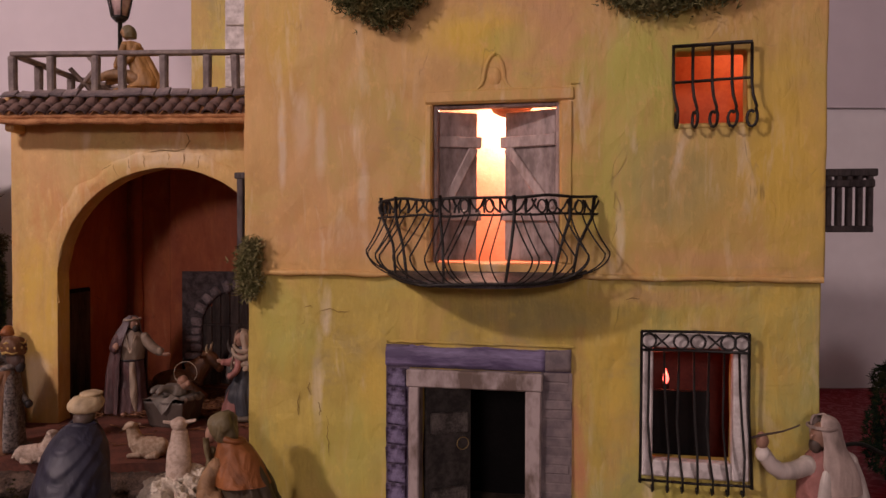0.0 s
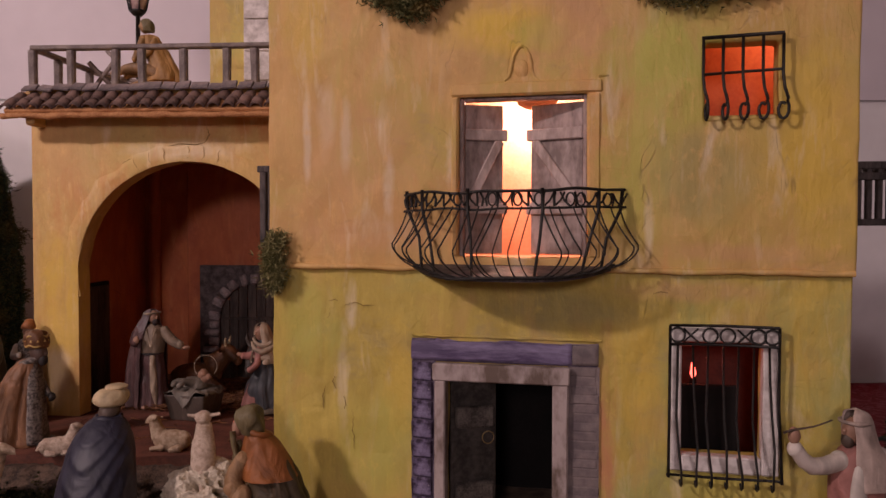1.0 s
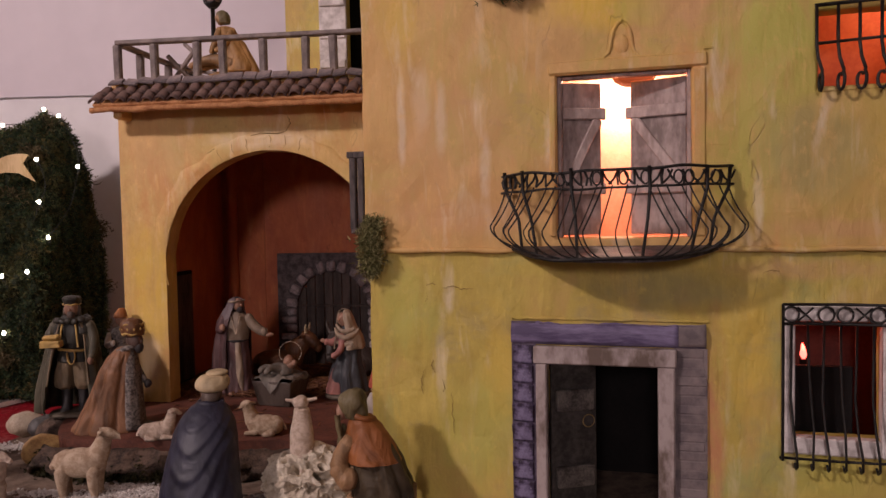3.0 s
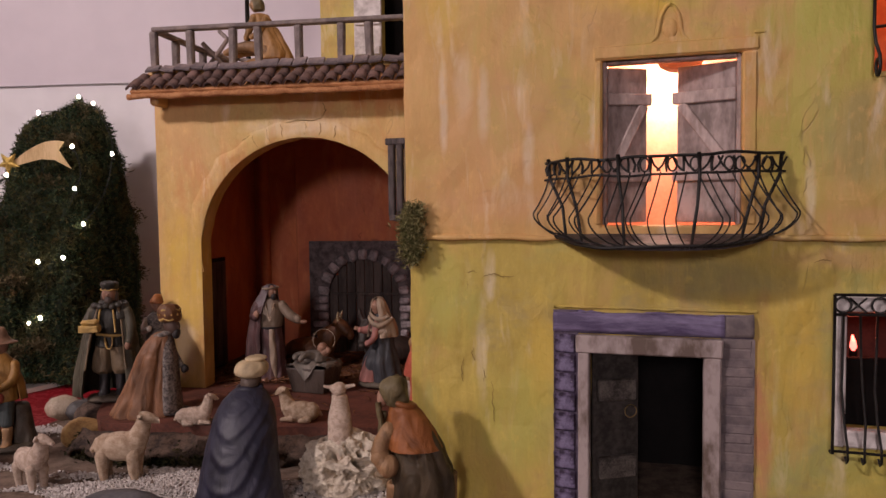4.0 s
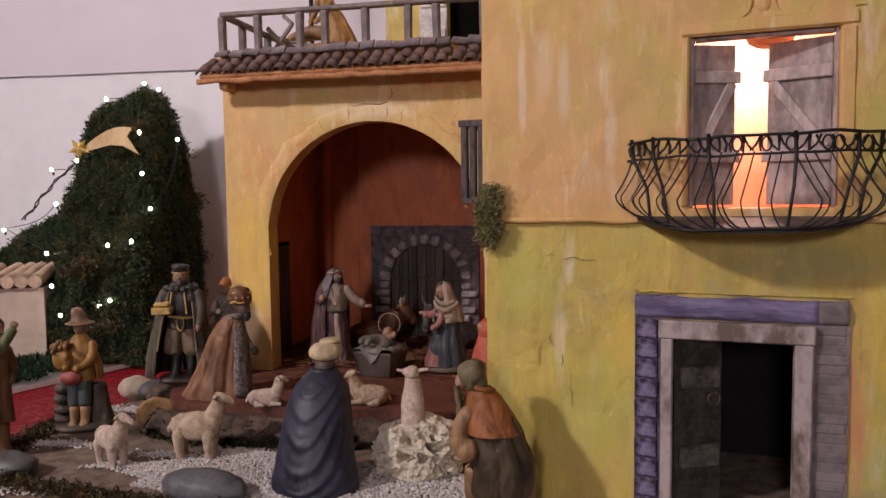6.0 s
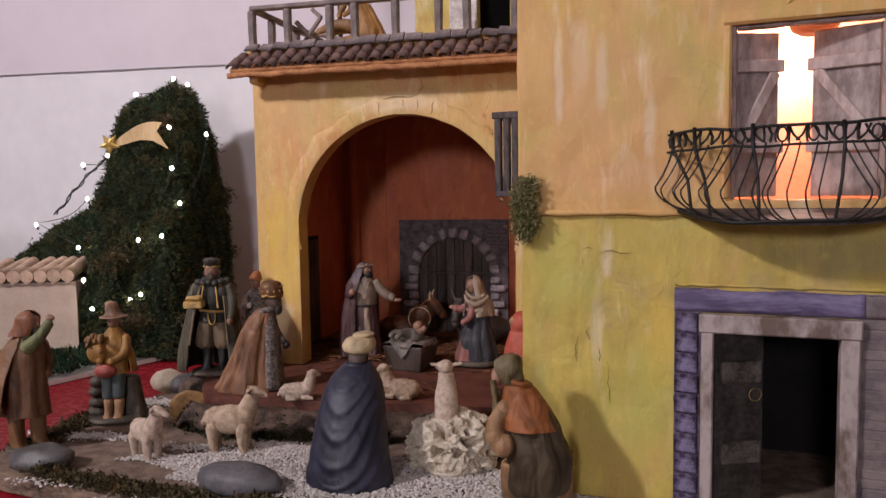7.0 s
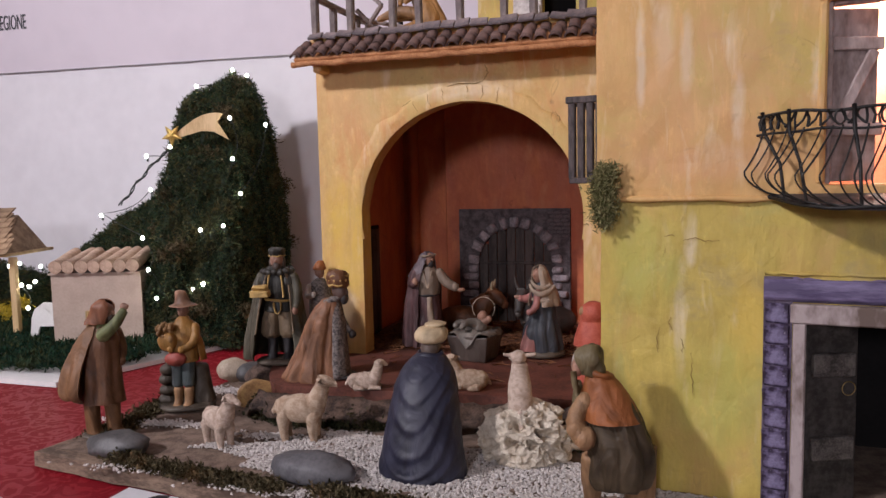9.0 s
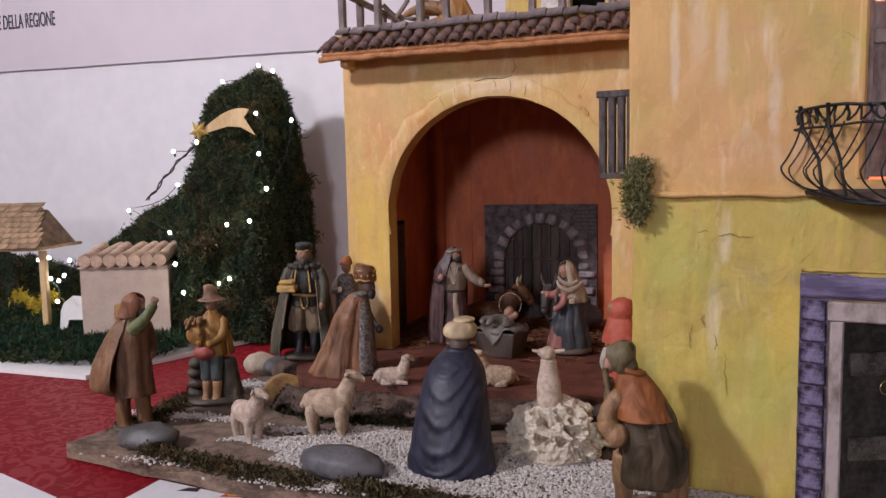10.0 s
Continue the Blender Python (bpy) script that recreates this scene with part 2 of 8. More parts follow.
HINGE = simple("grey_painted_strap", (0.045, 0.038, 0.035), (0.17, 0.15, 0.135), 60, 0.6, 0.0006)
BRASS = simple("brass", (0.45, 0.32, 0.12), (0.65, 0.50, 0.22), 80, 0.35, 0.0001, 0.9)
# near-black: stands in for shade inside rooms, also colours the window panel
BLACK = simple("black_panel_and_room_shade", (0.004, 0.003, 0.003), (0.008, 0.006, 0.006), 20, 0.9)
CRACK = simple("crack_dark", (0.19, 0.12, 0.035), (0.30, 0.19, 0.06), 60, 0.9)
TILE = simple("terracotta_roof_tile", (0.068, 0.042, 0.038), (0.175, 0.105, 0.086), 70, 0.8, 0.0008, random_shift=0.25)
SLATE = simple("grey_clay_slab", (0.12, 0.10, 0.105), (0.26, 0.20, 0.19), 60, 0.75, 0.0006, random_shift=0.25)
EAVE = simple("salmon_eave_board", (0.32, 0.13, 0.05), (0.50, 0.24, 0.10), 40, 0.75, 0.0008)
RAIL = simple("taupe_rail_paint", (0.15, 0.12, 0.115), (0.27, 0.22, 0.20), 60, 0.7, 0.0005)
GATEST = simple("slate_gate_stone", (0.13, 0.108, 0.112), (0.36, 0.31, 0.32), 60, 0.7, 0.001, random_shift=0.2)
GATEWALL = simple("gate_panel", (0.052, 0.042, 0.044), (0.155, 0.128, 0.132), 70, 0.75, 0.0012)
GATEWOOD = simple("gate_planks", (0.034, 0.025, 0.022), (0.105, 0.080, 0.070), 60, 0.65, 0.0008, stretch=(1, 1, 0.15))
CLOTHRED_K = Nodes("red_damask_cloth")
_v = CLOTHRED_K.noise(30, 3, (1, 1, 1), 0.5, 3.0)
_w = CLOTHRED_K.noise(900, 2)
_s = CLOTHRED_K.step(_v, 0.50, 0.54)
_c = CLOTHRED_K.mix(_s, (0.185, 0.0035, 0.0095), (0.235, 0.0058, 0.0135))
CLOTHRED_K.bump(CLOTHRED_K.add(_v, _w, 0.12), 0.0010)
_r = CLOTHRED_K.ramp(_s, [(0.0, (0.66, 0.66, 0.66)), (1.0, (0.46, 0.46, 0.46))])
CLOTHRED = CLOTHRED_K.done(_c, _r, 0.0, 0.2)
PAPER = simple("white_paper", (0.66, 0.64, 0.66), (0.72, 0.70, 0.72), 10, 0.6, 0.0001)
INK = simple("black_ink", (0.02, 0.02, 0.022), (0.03, 0.03, 0.033), 60, 0.5)
REDINK = simple("red_ink", (0.42, 0.03, 0.025), (0.50, 0.05, 0.035), 60, 0.5)
YELINK = simple("yellow_ink", (0.60, 0.36, 0.03), (0.68, 0.42, 0.05), 60, 0.5)
GREENINK = simple("green_ink", (0.12, 0.25, 0.06), (0.15, 0.30, 0.08), 60, 0.5)
HEM = simple("grey_hem_line", (0.34, 0.31, 0.32), (0.44, 0.40, 0.42), 20)
LETTER = simple("dark_lettering", (0.05, 0.05, 0.055), (0.07, 0.07, 0.075), 40, 0.5)
BOARD = simple("bark_board", (0.09, 0.06, 0.042), (0.24, 0.165, 0.115), 35, 0.85, 0.0015, stretch=(0.5, 1, 1.5))
SAND = simple("sandy_ground", (0.120, 0.082, 0.060), (0.23, 0.165, 0.125), 60, 0.95, 0.0012)
BARK = simple("dark_cork_bark", (0.030, 0.020, 0.016), (0.13, 0.085, 0.062), 45, 0.9, 0.003)
GRAVEL = simple("white_gravel", (0.42, 0.38, 0.35), (0.68, 0.63, 0.60), 200, 0.7, 0.0002)
PEBBLE = simple("grey_river_stone", (0.075, 0.072, 0.078), (0.135, 0.129, 0.135), 30, 0.55, 0.0005)
DARKPEB = simple("dark_river_stone", (0.060, 0.056, 0.055), (0.115, 0.108, 0.106), 30, 0.5, 0.0005)
CREAMST = simple("cream_stone", (0.40, 0.32, 0.24), (0.56, 0.47, 0.36), 40, 0.6, 0.0006)
YELST = simple("yellow_ochre_stone", (0.24, 0.13, 0.05), (0.42, 0.26, 0.10), 40, 0.6, 0.0008)
PUMICE_K = Nodes("porous_rock")
_a, _b = PUMICE_K.noise(55, 5, (1, 1, 1), 0.7), PUMICE_K.noise(260, 4)
_c = PUMICE_K.ramp(PUMICE_K.add(_a, _b, 0.5), [(0.48, (0.16, 0.115, 0.075)), (0.58, (0.48, 0.39, 0.285)), (0.84, (0.72, 0.64, 0.52))])
PUMICE_K.bump(PUMICE_K.add(_a, _b, 0.7), 0.0042)
PUMICE = PUMICE_K.done(_c, 0.9)
WOOL = simple("ivory_sheep", (0.45, 0.33, 0.25), (0.66, 0.53, 0.43), 150, 0.7, 0.0018)
WOOLD = simple("buff_sheep", (0.38, 0.26, 0.17), (0.58, 0.45, 0.33), 150, 0.7, 0.0018)
MDF = simple("plain_fibreboard", (0.45, 0.35, 0.28), (0.52, 0.41, 0.335), 25, 0.75, 0.0002)
CLAYROLL = simple("buff_roll_tile", (0.40, 0.27, 0.19), (0.58, 0.42, 0.31), 50, 0.75, 0.0008, random_shift=0.12)
SHINGLE = simple("wood_shingle", (0.20, 0.125, 0.070), (0.38, 0.26, 0.155), 50, 0.75, 0.0006, random_shift=0.25)
PINE = simple("pale_pine", (0.50, 0.34, 0.16), (0.66, 0.48, 0.26), 40, 0.6, 0.0004, stretch=(1, 1, 0.2))
GOLDG = simple("gold_glitter", (0.35, 0.22, 0.05), (0.80, 0.58, 0.18), 900, 0.35, 0.0006, 0.7)
STRAW = simple("straw", (0.085, 0.030, 0.014), (0.25, 0.11, 0.045), 60, 0.8)
CABLE = simple("dark_green_cable", (0.010, 0.014, 0.011), (0.02, 0.026, 0.02), 100, 0.5)
WHITECARD = simple("white_card", (0.70, 0.68, 0.66), (0.76, 0.74, 0.72), 20, 0.7)
REDPLASTIC = simple("red_hood_paint", (0.36, 0.070, 0.042), (0.47, 0.115, 0.072), 60, 0.55, 0.0005)


LANTERN = simple("frosted_lantern_glass", (0.42, 0.28, 0.28), (0.62, 0.46, 0.44), 60, 0.25, 0.0002)


def moss(name, tones):
    k = Nodes(name)
    g = k.n("NewGeometry")
    c = k.ramp(g.outputs["Random Per Island"], tones)
    a = k.noise(14, 3)
    c = k.mix(k.step(a, 0.52, 0.66), c, tones[-1][1])
    c = k.mix(k.step(k.noise(27, 4, (1, 1, 1), 0.6, 0.4), 0.57, 0.68), c, tuple(v * w for v, w in zip(tones[-1][1], (1.15, 0.80, 0.55))))
    c = k.mix(0.5, c, k.ramp(g.outputs["Random Per Island"], tones))
    return k.done(c, 0.85, 0.0, 0.2)


MOSS = moss("dark_moss", [(0.0, (0.010, 0.020, 0.012)), (0.35, (0.022, 0.042, 0.022)), (0.75, (0.044, 0.067, 0.028)), (1.0, (0.125, 0.098, 0.036))])
MOSSDARK = moss("damp_moss", [(0.0, (0.012, 0.014, 0.008)), (0.4, (0.026, 0.030, 0.014)), (0.8, (0.045, 0.048, 0.020)), (1.0, (0.085, 0.070, 0.032))])
MOSSBLUE = moss("green_dyed_moss", [(0.0, (0.004, 0.014, 0.009)), (0.4, (0.010, 0.034, 0.019)), (0.8, (0.022, 0.058, 0.027)), (1.0, (0.075, 0.072, 0.026))])
MOSSTAN = moss("dry_moss", [(0.0, (0.035, 0.028, 0.014)), (0.4, (0.070, 0.056, 0.026)), (0.8, (0.115, 0.090, 0.045)), (1.0, (0.16, 0.125, 0.07))])
MOSSOLIVE = moss("olive_moss", [(0.0, (0.05, 0.06, 0.022)), (0.5, (0.125, 0.13, 0.05)), (1.0, (0.27, 0.24, 0.11))])
MOSSPALE = moss("pale_olive_moss", [(0.0, (0.10, 0.10, 0.035)), (0.5, (0.20, 0.19, 0.075)), (1.0, (0.36, 0.31, 0.15))])
TINSEL = simple("gold_tinsel_foil", (0.46, 0.33, 0.02), (0.64, 0.50, 0.05), 60, 0.35)
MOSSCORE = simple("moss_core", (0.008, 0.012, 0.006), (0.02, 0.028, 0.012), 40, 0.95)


def glow(name, colour, strength):
    k = Nodes(name)
    k.p.inputs["Emission Color"].default_value = (*colour, 1)
    k.p.inputs["Emission Strength"].default_value = strength
    return k.done(colour, 0.4)


LED = glow("led_bulb", (1.0, 0.90, 0.70), 45.0)
BULB = glow("warm_bulb", (1.0, 0.62, 0.30), 60.0)
FLAME = glow("red_flame_bulb", (1.0, 0.12, 0.09), 5.5)
PANEL = glow("ceiling_diffuser", (1.0, 0.92, 0.9), 4.0)


def paint(name, r, g, b, rough=0.55, carved=1.0):
    """Painted resin: carved creases with a dark wash in them, fine speckle, lighter rubbed edges."""
    k = Nodes(name)
    crease, soft, f = k.noise(42, 3, (1, 1, 0.45), 0.55, 1.0), k.noise(26, 3), k.noise(420, 3)
    lo = 0.55 if carved else 0.70
    c = k.ramp(k.add(k.add(crease, soft, 0.45), f, 0.14), [(0.62, (r * lo, g * lo, b * lo)), (0.78, (r * 0.95, g * 0.95, b * 0.95)), (0.98, (min(0.8, r * 1.35 + 0.01), min(0.8, g * 1.35 + 0.01), min(0.8, b * 1.35 + 0.01)))])
    geo = k.n("NewGeometry")
    rub = k.n("Math", operation="MULTIPLY")
    k.link(k.step(geo.outputs["Pointiness"], 0.515, 0.58), rub.inputs[0])
    rub.inputs[1].default_value = 0.6
    c = k.mix(rub.outputs[0], c, (min(0.8, r * 1.8 + 0.04), min(0.8, g * 1.8 + 0.035), min(0.8, b * 1.8 + 0.03)))
    k.bump(k.add(k.add(crease, soft, 0.3), f, 0.05), 0.0042 * carved + 0.0008)
    return k.done(c, rough, 0.0, 0.4)


SKIN = paint("skin_paint", 0.250, 0.135, 0.090, 0.55, 0.0)
DARKSKIN = paint("dark_skin_paint", 0.07, 0.04, 0.03, 0.55, 0.0)
HAIR = paint("dark_hair_paint", 0.06, 0.04, 0.03)
NAVY = paint("navy_cloak_paint", 0.020, 0.020, 0.038, 0.48, 0.25)
CREAM = paint("cream_turban_paint", 0.420, 0.320, 0.190, 0.55, 0.35)
OLIVE = paint("olive_cape_paint", 0.062, 0.054, 0.034)
DKGREEN = paint("dark_green_tunic_paint", 0.022, 0.020, 0.015)
KHAKI = paint("khaki_cloth_paint", 0.170, 0.120, 0.070)
GOLD = paint("gold_paint", 0.42, 0.27, 0.08, 0.45, 0.0)
BOOT = paint("black_boot_paint", 0.018, 0.015, 0.016, 0.55, 0.0)
BROWNC = paint("rust_brown_cape_paint", 0.195, 0.090, 0.042)
BROCADE = simple("grey_brocade_paint", (0.05, 0.042, 0.04), (0.28, 0.24, 0.215), 300, 0.6, 0.0008)
PURP = paint("plum_robe_paint", 0.070, 0.032, 0.032)
GREYR = paint("grey_robe_paint", 0.165, 0.120, 0.085)
GREYV = paint("mauve_veil_paint", 0.130, 0.098, 0.105)
BEIGEV = paint("beige_veil_paint", 0.300, 0.225, 0.160)
PALEV = paint("pale_headcloth_paint", 0.400, 0.310, 0.270, 0.55, 0.5)
BLUED = paint("slate_blue_dress_paint", 0.036, 0.039, 0.046)
PINK = paint("rose_cloth_paint", 0.300, 0.125, 0.105)
CROWNP = paint("brown_gold_turban_paint", 0.130, 0.055, 0.022)
SHEAFP = paint("brown_gold_sheaf_paint", 0.170, 0.090, 0.028)
HATP = paint("tan_hat_paint", 0.200, 0.110, 0.065)
ORANGEC = paint("orange_cape_paint", 0.255, 0.085, 0.022)
OLIVEB = paint("olive_brown_coat_paint", 0.062, 0.042, 0.021)
OLIVEH = paint("olive_hood_paint", 0.120, 0.092, 0.042)
TANS = paint("tan_sleeve_paint", 0.250, 0.140, 0.065)
BROWND = paint("dark_tunic_paint", 0.105, 0.046, 0.018)
REDBROWN = paint("red_brown_hood_paint", 0.205, 0.078, 0.034)
BROWNB = paint("brown_cloak_paint", 0.165, 0.080, 0.032)
GREENSCARF = paint("olive_green_scarf_paint", 0.120, 0.130, 0.050)
YELC = paint("mustard_coat_paint", 0.250, 0.125, 0.025)
TEAL = paint("grey_teal_trousers_paint", 0.050, 0.062, 0.062)
REDB = paint("red_bag_paint", 0.240, 0.050, 0.035)
ROCKP = paint("painted_base_rock", 0.060, 0.046, 0.032)
OXP = paint("ox_brown_paint", 0.125, 0.048, 0.017)
DONKEY = paint("donkey_grey_paint", 0.045, 0.034, 0.028)
OCHREF = paint("ochre_figure_paint", 0.300, 0.155, 0.050)
WHITEP = paint("white_cloth_paint", 0.460, 0.400, 0.360, 0.55, 0.0)
WICKER = paint("dark_manger_wood", 0.040, 0.028, 0.022)
GREYB = paint("grey_swaddle_paint", 0.140, 0.120, 0.100)

# ---- mesh tools ----
def faces_of(bm, verts, mi=0, smooth=False):
    f = bm.faces.new(verts)
    f.material_index, f.smooth = mi, smooth
    return f


def box(bm, lo, hi, mi=0, m=None):
    """An upright block between two corners, moved by m."""
    vs = [bm.verts.new((x, y, z)) for z in (lo[2], hi[2]) for y in (lo[1], hi[1]) for x in (lo[0], hi[0])]
    if m is not None:
        for v in vs:
            v.co = m @ v.co
    for q in ((0, 2, 3, 1), (4, 5, 7, 6), (0, 1, 5, 4), (2, 6, 7, 3), (0, 4, 6, 2), (1, 3, 7, 5)):
        faces_of(bm, [vs[i] for i in q], mi)
    return vs


def slab(bm, lo, hi, bevel=0.0015, mi=0, m=None):
    """A block with bevelled upper rim on all sides: 24 verts, worn edges."""
    cx = [(lo[i] + hi[i]) / 2 for i in range(3)]
    h = [(hi[i] - lo[i]) / 2 for i in range(3)]
    b = min(bevel, min(h) * 0.8)
    pts = {}
    for sx in (-1, 1):
        for sy in (-1, 1):
            for sz in (-1, 1):
                for ax in range(3):
                    p = [sx * (h[0] - b), sy * (h[1] - b), sz * (h[2] - b)]
                    p[ax] = (sx, sy, sz)[ax] * h[ax]
                    co = Vector([cx[i] + p[i] for i in range(3)])
                    pts[sx, sy, sz, ax] = bm.verts.new(m @ co if m is not None else co)
    def quad(keys):
        faces_of(bm, [pts[k] for k in keys], mi)
    for s in (-1, 1):
        order = ((-1, -1), (1, -1), (1, 1), (-1, 1)) if s > 0 else ((-1, 1), (1, 1), (1, -1), (-1, -1))
        quad([(a, c, s, 2) for a, c in order])
        quad([(a, s, c, 1) for a, c in reversed(order)])
        quad([(s, a, c, 0) for a, c in order])
    for s in (-1, 1):
        for r in (-1, 1):
            quad([(-1, s, r, 1), (1, s, r, 1), (1, s, r, 2), (-1, s, r, 2)])
            quad([(s, -1, r, 0), (s, 1, r, 0), (s, 1, r, 2), (s, -1, r, 2)])
            quad([(s, r, -1, 0), (s, r, 1, 0), (s, r, 1, 1), (s, r, -1, 1)])
    for sx in (-1, 1):
        for sy in (-1, 1):
            for sz in (-1, 1):
                quad([(sx, sy, sz, 0), (sx, sy, sz, 1), (sx, sy, sz, 2)])


def ball(bm, c, r, mi=0, seg=14, m=None):
    r = (r, r, r) if isinstance(r, (int, float)) else r
    mat = Matrix.Translation(c) @ (m if m is not None else Matrix()) @ Matrix.Diagonal((*r, 1))
    got = bmesh.ops.create_uvsphere(bm, u_segments=seg, v_segments=max(6, seg * 2 // 3), radius=1, matrix=mat)
    for v in got["verts"]:
        for f in v.link_faces:
            f.material_index, f.smooth = mi, True


def tube(bm, pts, rads, mi=0, seg=8, cap=True):
    """A round bar through points, with its own radius at each."""
    pts = [Vector(p) for p in pts]
    rads = [rads] * len(pts) if isinstance(rads, (int, float)) else rads
    rings, up = [], Vector((0.13, 0.31, 0.94))
    for i, p in enumerate(pts):
        d = (pts[min(i + 1, len(pts) - 1)] - pts[max(i - 1, 0)]).normalized()
        if abs(d.dot(up)) > 0.97:
            up = Vector((0.9, 0.3, 0.1))
        a = d.cross(up).normalized()
        up = a.cross(d).normalized()
        rings.append([bm.verts.new(p + rads[i] * (math.cos(t) * a + math.sin(t) * up)) for t in (2 * math.pi * j / seg for j in range(seg))])
    for r, s in zip(rings, rings[1:]):
        for j in range(seg):
            faces_of(bm, (r[j], r[(j + 1) % seg], s[(j + 1) % seg], s[j]), mi, True)
    if cap:
        for r, sgn in ((rings[0], -1), (rings[-1], 1)):
            faces_of(bm, r[::-1] if sgn > 0 else r, mi, False)


def limb(bm, pts, rads, mi=0, seg=10):
    tube(bm, pts, rads, mi, seg, False)
    ball(bm, pts[0], rads[0], mi, 8)
    ball(bm, pts[-1], rads[-1], mi, 8)


def loft(bm, rings, mi=0, seg=28, fold=0.0, k=7, ph=0.0, warp=None):
    """A closed body through level rings (x, y, z, rx, ry); fold ripples like hanging cloth, growing downwards."""
    made, n = [], len(rings)
    for i, (x, y, z, rx, ry) in enumerate(rings):
        t = i / (n - 1)
        row = []
        for j in range(seg):
            a = 2 * math.pi * j / seg
            g = 1 + fold * (1 - t) * math.sin(k * a + ph + 1.3 * math.sin(2 * a + ph)) + (warp(a, t) if warp else 0)
            row.append(bm.verts.new((x + rx * g * math.cos(a), y + ry * g * math.sin(a), z)))
        made.append(row)
    for r, s in zip(made, made[1:]):
        for j in range(seg):
            faces_of(bm, (r[j], r[(j + 1) % seg], s[(j + 1) % seg], s[j]), mi, True)
    faces_of(bm, made[0][::-1], mi, False)
    faces_of(bm, made[-1], mi, True)


def rough_up(bm, size, scale, keep_below=None):
    """Moves each vertex by noise, so that nothing is machine-true."""
    for v in bm.verts:
        if keep_below is None or v.co.z > keep_below:
            v.co += size * noise.noise_vector(v.co * scale)


def mesh_of(name, bm, mats):
    me = bpy.data.meshes.new(name)
    bm.normal_update()
    bm.to_mesh(me)
    bm.free()
    for m in mats if isinstance(mats, (list, tuple)) else [mats]:
        me.materials.append(m)
    return me


def part(name, bm, material, parent, label=""):
    """One mesh object under a thing or under a part."""
    ob = new(name, bm if isinstance(bm, bpy.types.Mesh) else mesh_of(name, bm, material))
    ob.parent = parent
    return tagged(ob, label)


def thing(name, m, label, category, group="", kind=""):
    ob = new(name)
    ob.empty_display_size = 0.02
    ob.matrix_world = m
    return tagged(ob, label, category, group, kind)


def single(name, bm, mats, m, label, category, group="", kind="", smooth_level=0):
    ob = new(name, mesh_of(name, bm, mats))
    ob.matrix_world = m
    if smooth_level:
        ob.modifiers.new("smooth", "SUBSURF").levels = smooth_level
        ob.modifiers["smooth"].render_levels = smooth_level
    return tagged(ob, label, category, group, kind)


def bevelled(ob, width, segs=2):
    b = ob.modifiers.new("worn_edge", "BEVEL")
    b.width, b.segments, b.limit_method = width, segs, "ANGLE"
    return ob


def panel_wall(bm, u0, u1, z0, z1, v0, v1, holes, mi=0, step=0.05):
    """A wall in the u-z plane, from depth v0 to v1, with rectangular holes (u0, u1, z0, z1) cut through it."""
    us, zs = {u0, u1}, {z0, z1}
    for a, b, c, d in holes:
        us |= {a, b}
        zs |= {c, d}
    us, zs = sorted(us), sorted(zs)

    def fill(vals):
        out = []
        for a, b in zip(vals, vals[1:]):
            n = max(1, int((b - a) / step))
            out += [a + (b - a) * i / n for i in range(n)]
        return out + [vals[-1]]
    us, zs = fill(us), fill(zs)
    solid = lambda i, j: 0 <= i < len(us) - 1 and 0 <= j < len(zs) - 1 and not any(
        a - 1e-6 < (us[i] + us[i + 1]) / 2 < b + 1e-6 and c - 1e-6 < (zs[j] + zs[j + 1]) / 2 < d + 1e-6 for a, b, c, d in holes)
    vert = {}

    def at(i, j, side):
        if (i, j, side) not in vert:
            vert[i, j, side] = bm.verts.new((us[i], (v0, v1)[side], zs[j]))
        return vert[i, j, side]
    for i in range(len(us) - 1):
        for j in range(len(zs) - 1):
            if not solid(i, j):
                continue
            faces_of(bm, (at(i, j, 0), at(i + 1, j, 0), at(i + 1, j + 1, 0), at(i, j + 1, 0)), mi)
            faces_of(bm, (at(i, j, 1), at(i, j + 1, 1), at(i + 1, j + 1, 1), at(i + 1, j, 1)), mi)
            for di, dj, p, q in ((-1, 0, (i, j), (i, j + 1)), (1, 0, (i + 1, j + 1), (i + 1, j)), (0, -1, (i + 1, j), (i, j)), (0, 1, (i, j + 1), (i + 1, j + 1))):
                if not solid(i + di, j + dj):
                    faces_of(bm, (at(*p, 0), at(*q, 0), at(*q, 1), at(*p, 1)), mi)


def tufts(count, spot, size, seed, blades=3, thin=1.0):
    """Loose moss: many small bent leaflets. spot(rng) gives a place and the way outwards."""
    rng = random.Random(seed)
    verts, faces = [], []
    for _ in range(count):
        p, n = spot(rng)
        n = (n + 0.9 * Vector((rng.gauss(0, 1), rng.gauss(0, 1), rng.gauss(0, 1))).normalized()).normalized()
        for _ in range(blades):
            d = (n + 0.7 * Vector((rng.gauss(0, 1), rng.gauss(0, 1), rng.gauss(0, 1)))).normalized()
            side = d.cross(Vector((rng.gauss(0, 1), rng.gauss(0, 1), rng.gauss(0, 1)))).normalized()
            ln, w = size * rng.uniform(0.6, 1.5), thin * size * rng.uniform(0.14, 0.3)
            bend = 0.35 * ln * Vector((rng.gauss(0, 1), rng.gauss(0, 1), rng.gauss(0, 1))).normalized()
            i = len(verts)
            verts += [p - w * side, p + w * side, p + 0.55 * ln * d + w * side + 0.4 * bend, p + 0.55 * ln * d - w * side + 0.4 * bend, p + ln * d + bend]
            faces += [(i, i + 1, i + 2, i + 3), (i + 3, i + 2, i + 4)]
    me = bpy.data.meshes.new("moss_leaflets")
    me.from_pydata([tuple(v) for v in verts], [], faces)
    return me

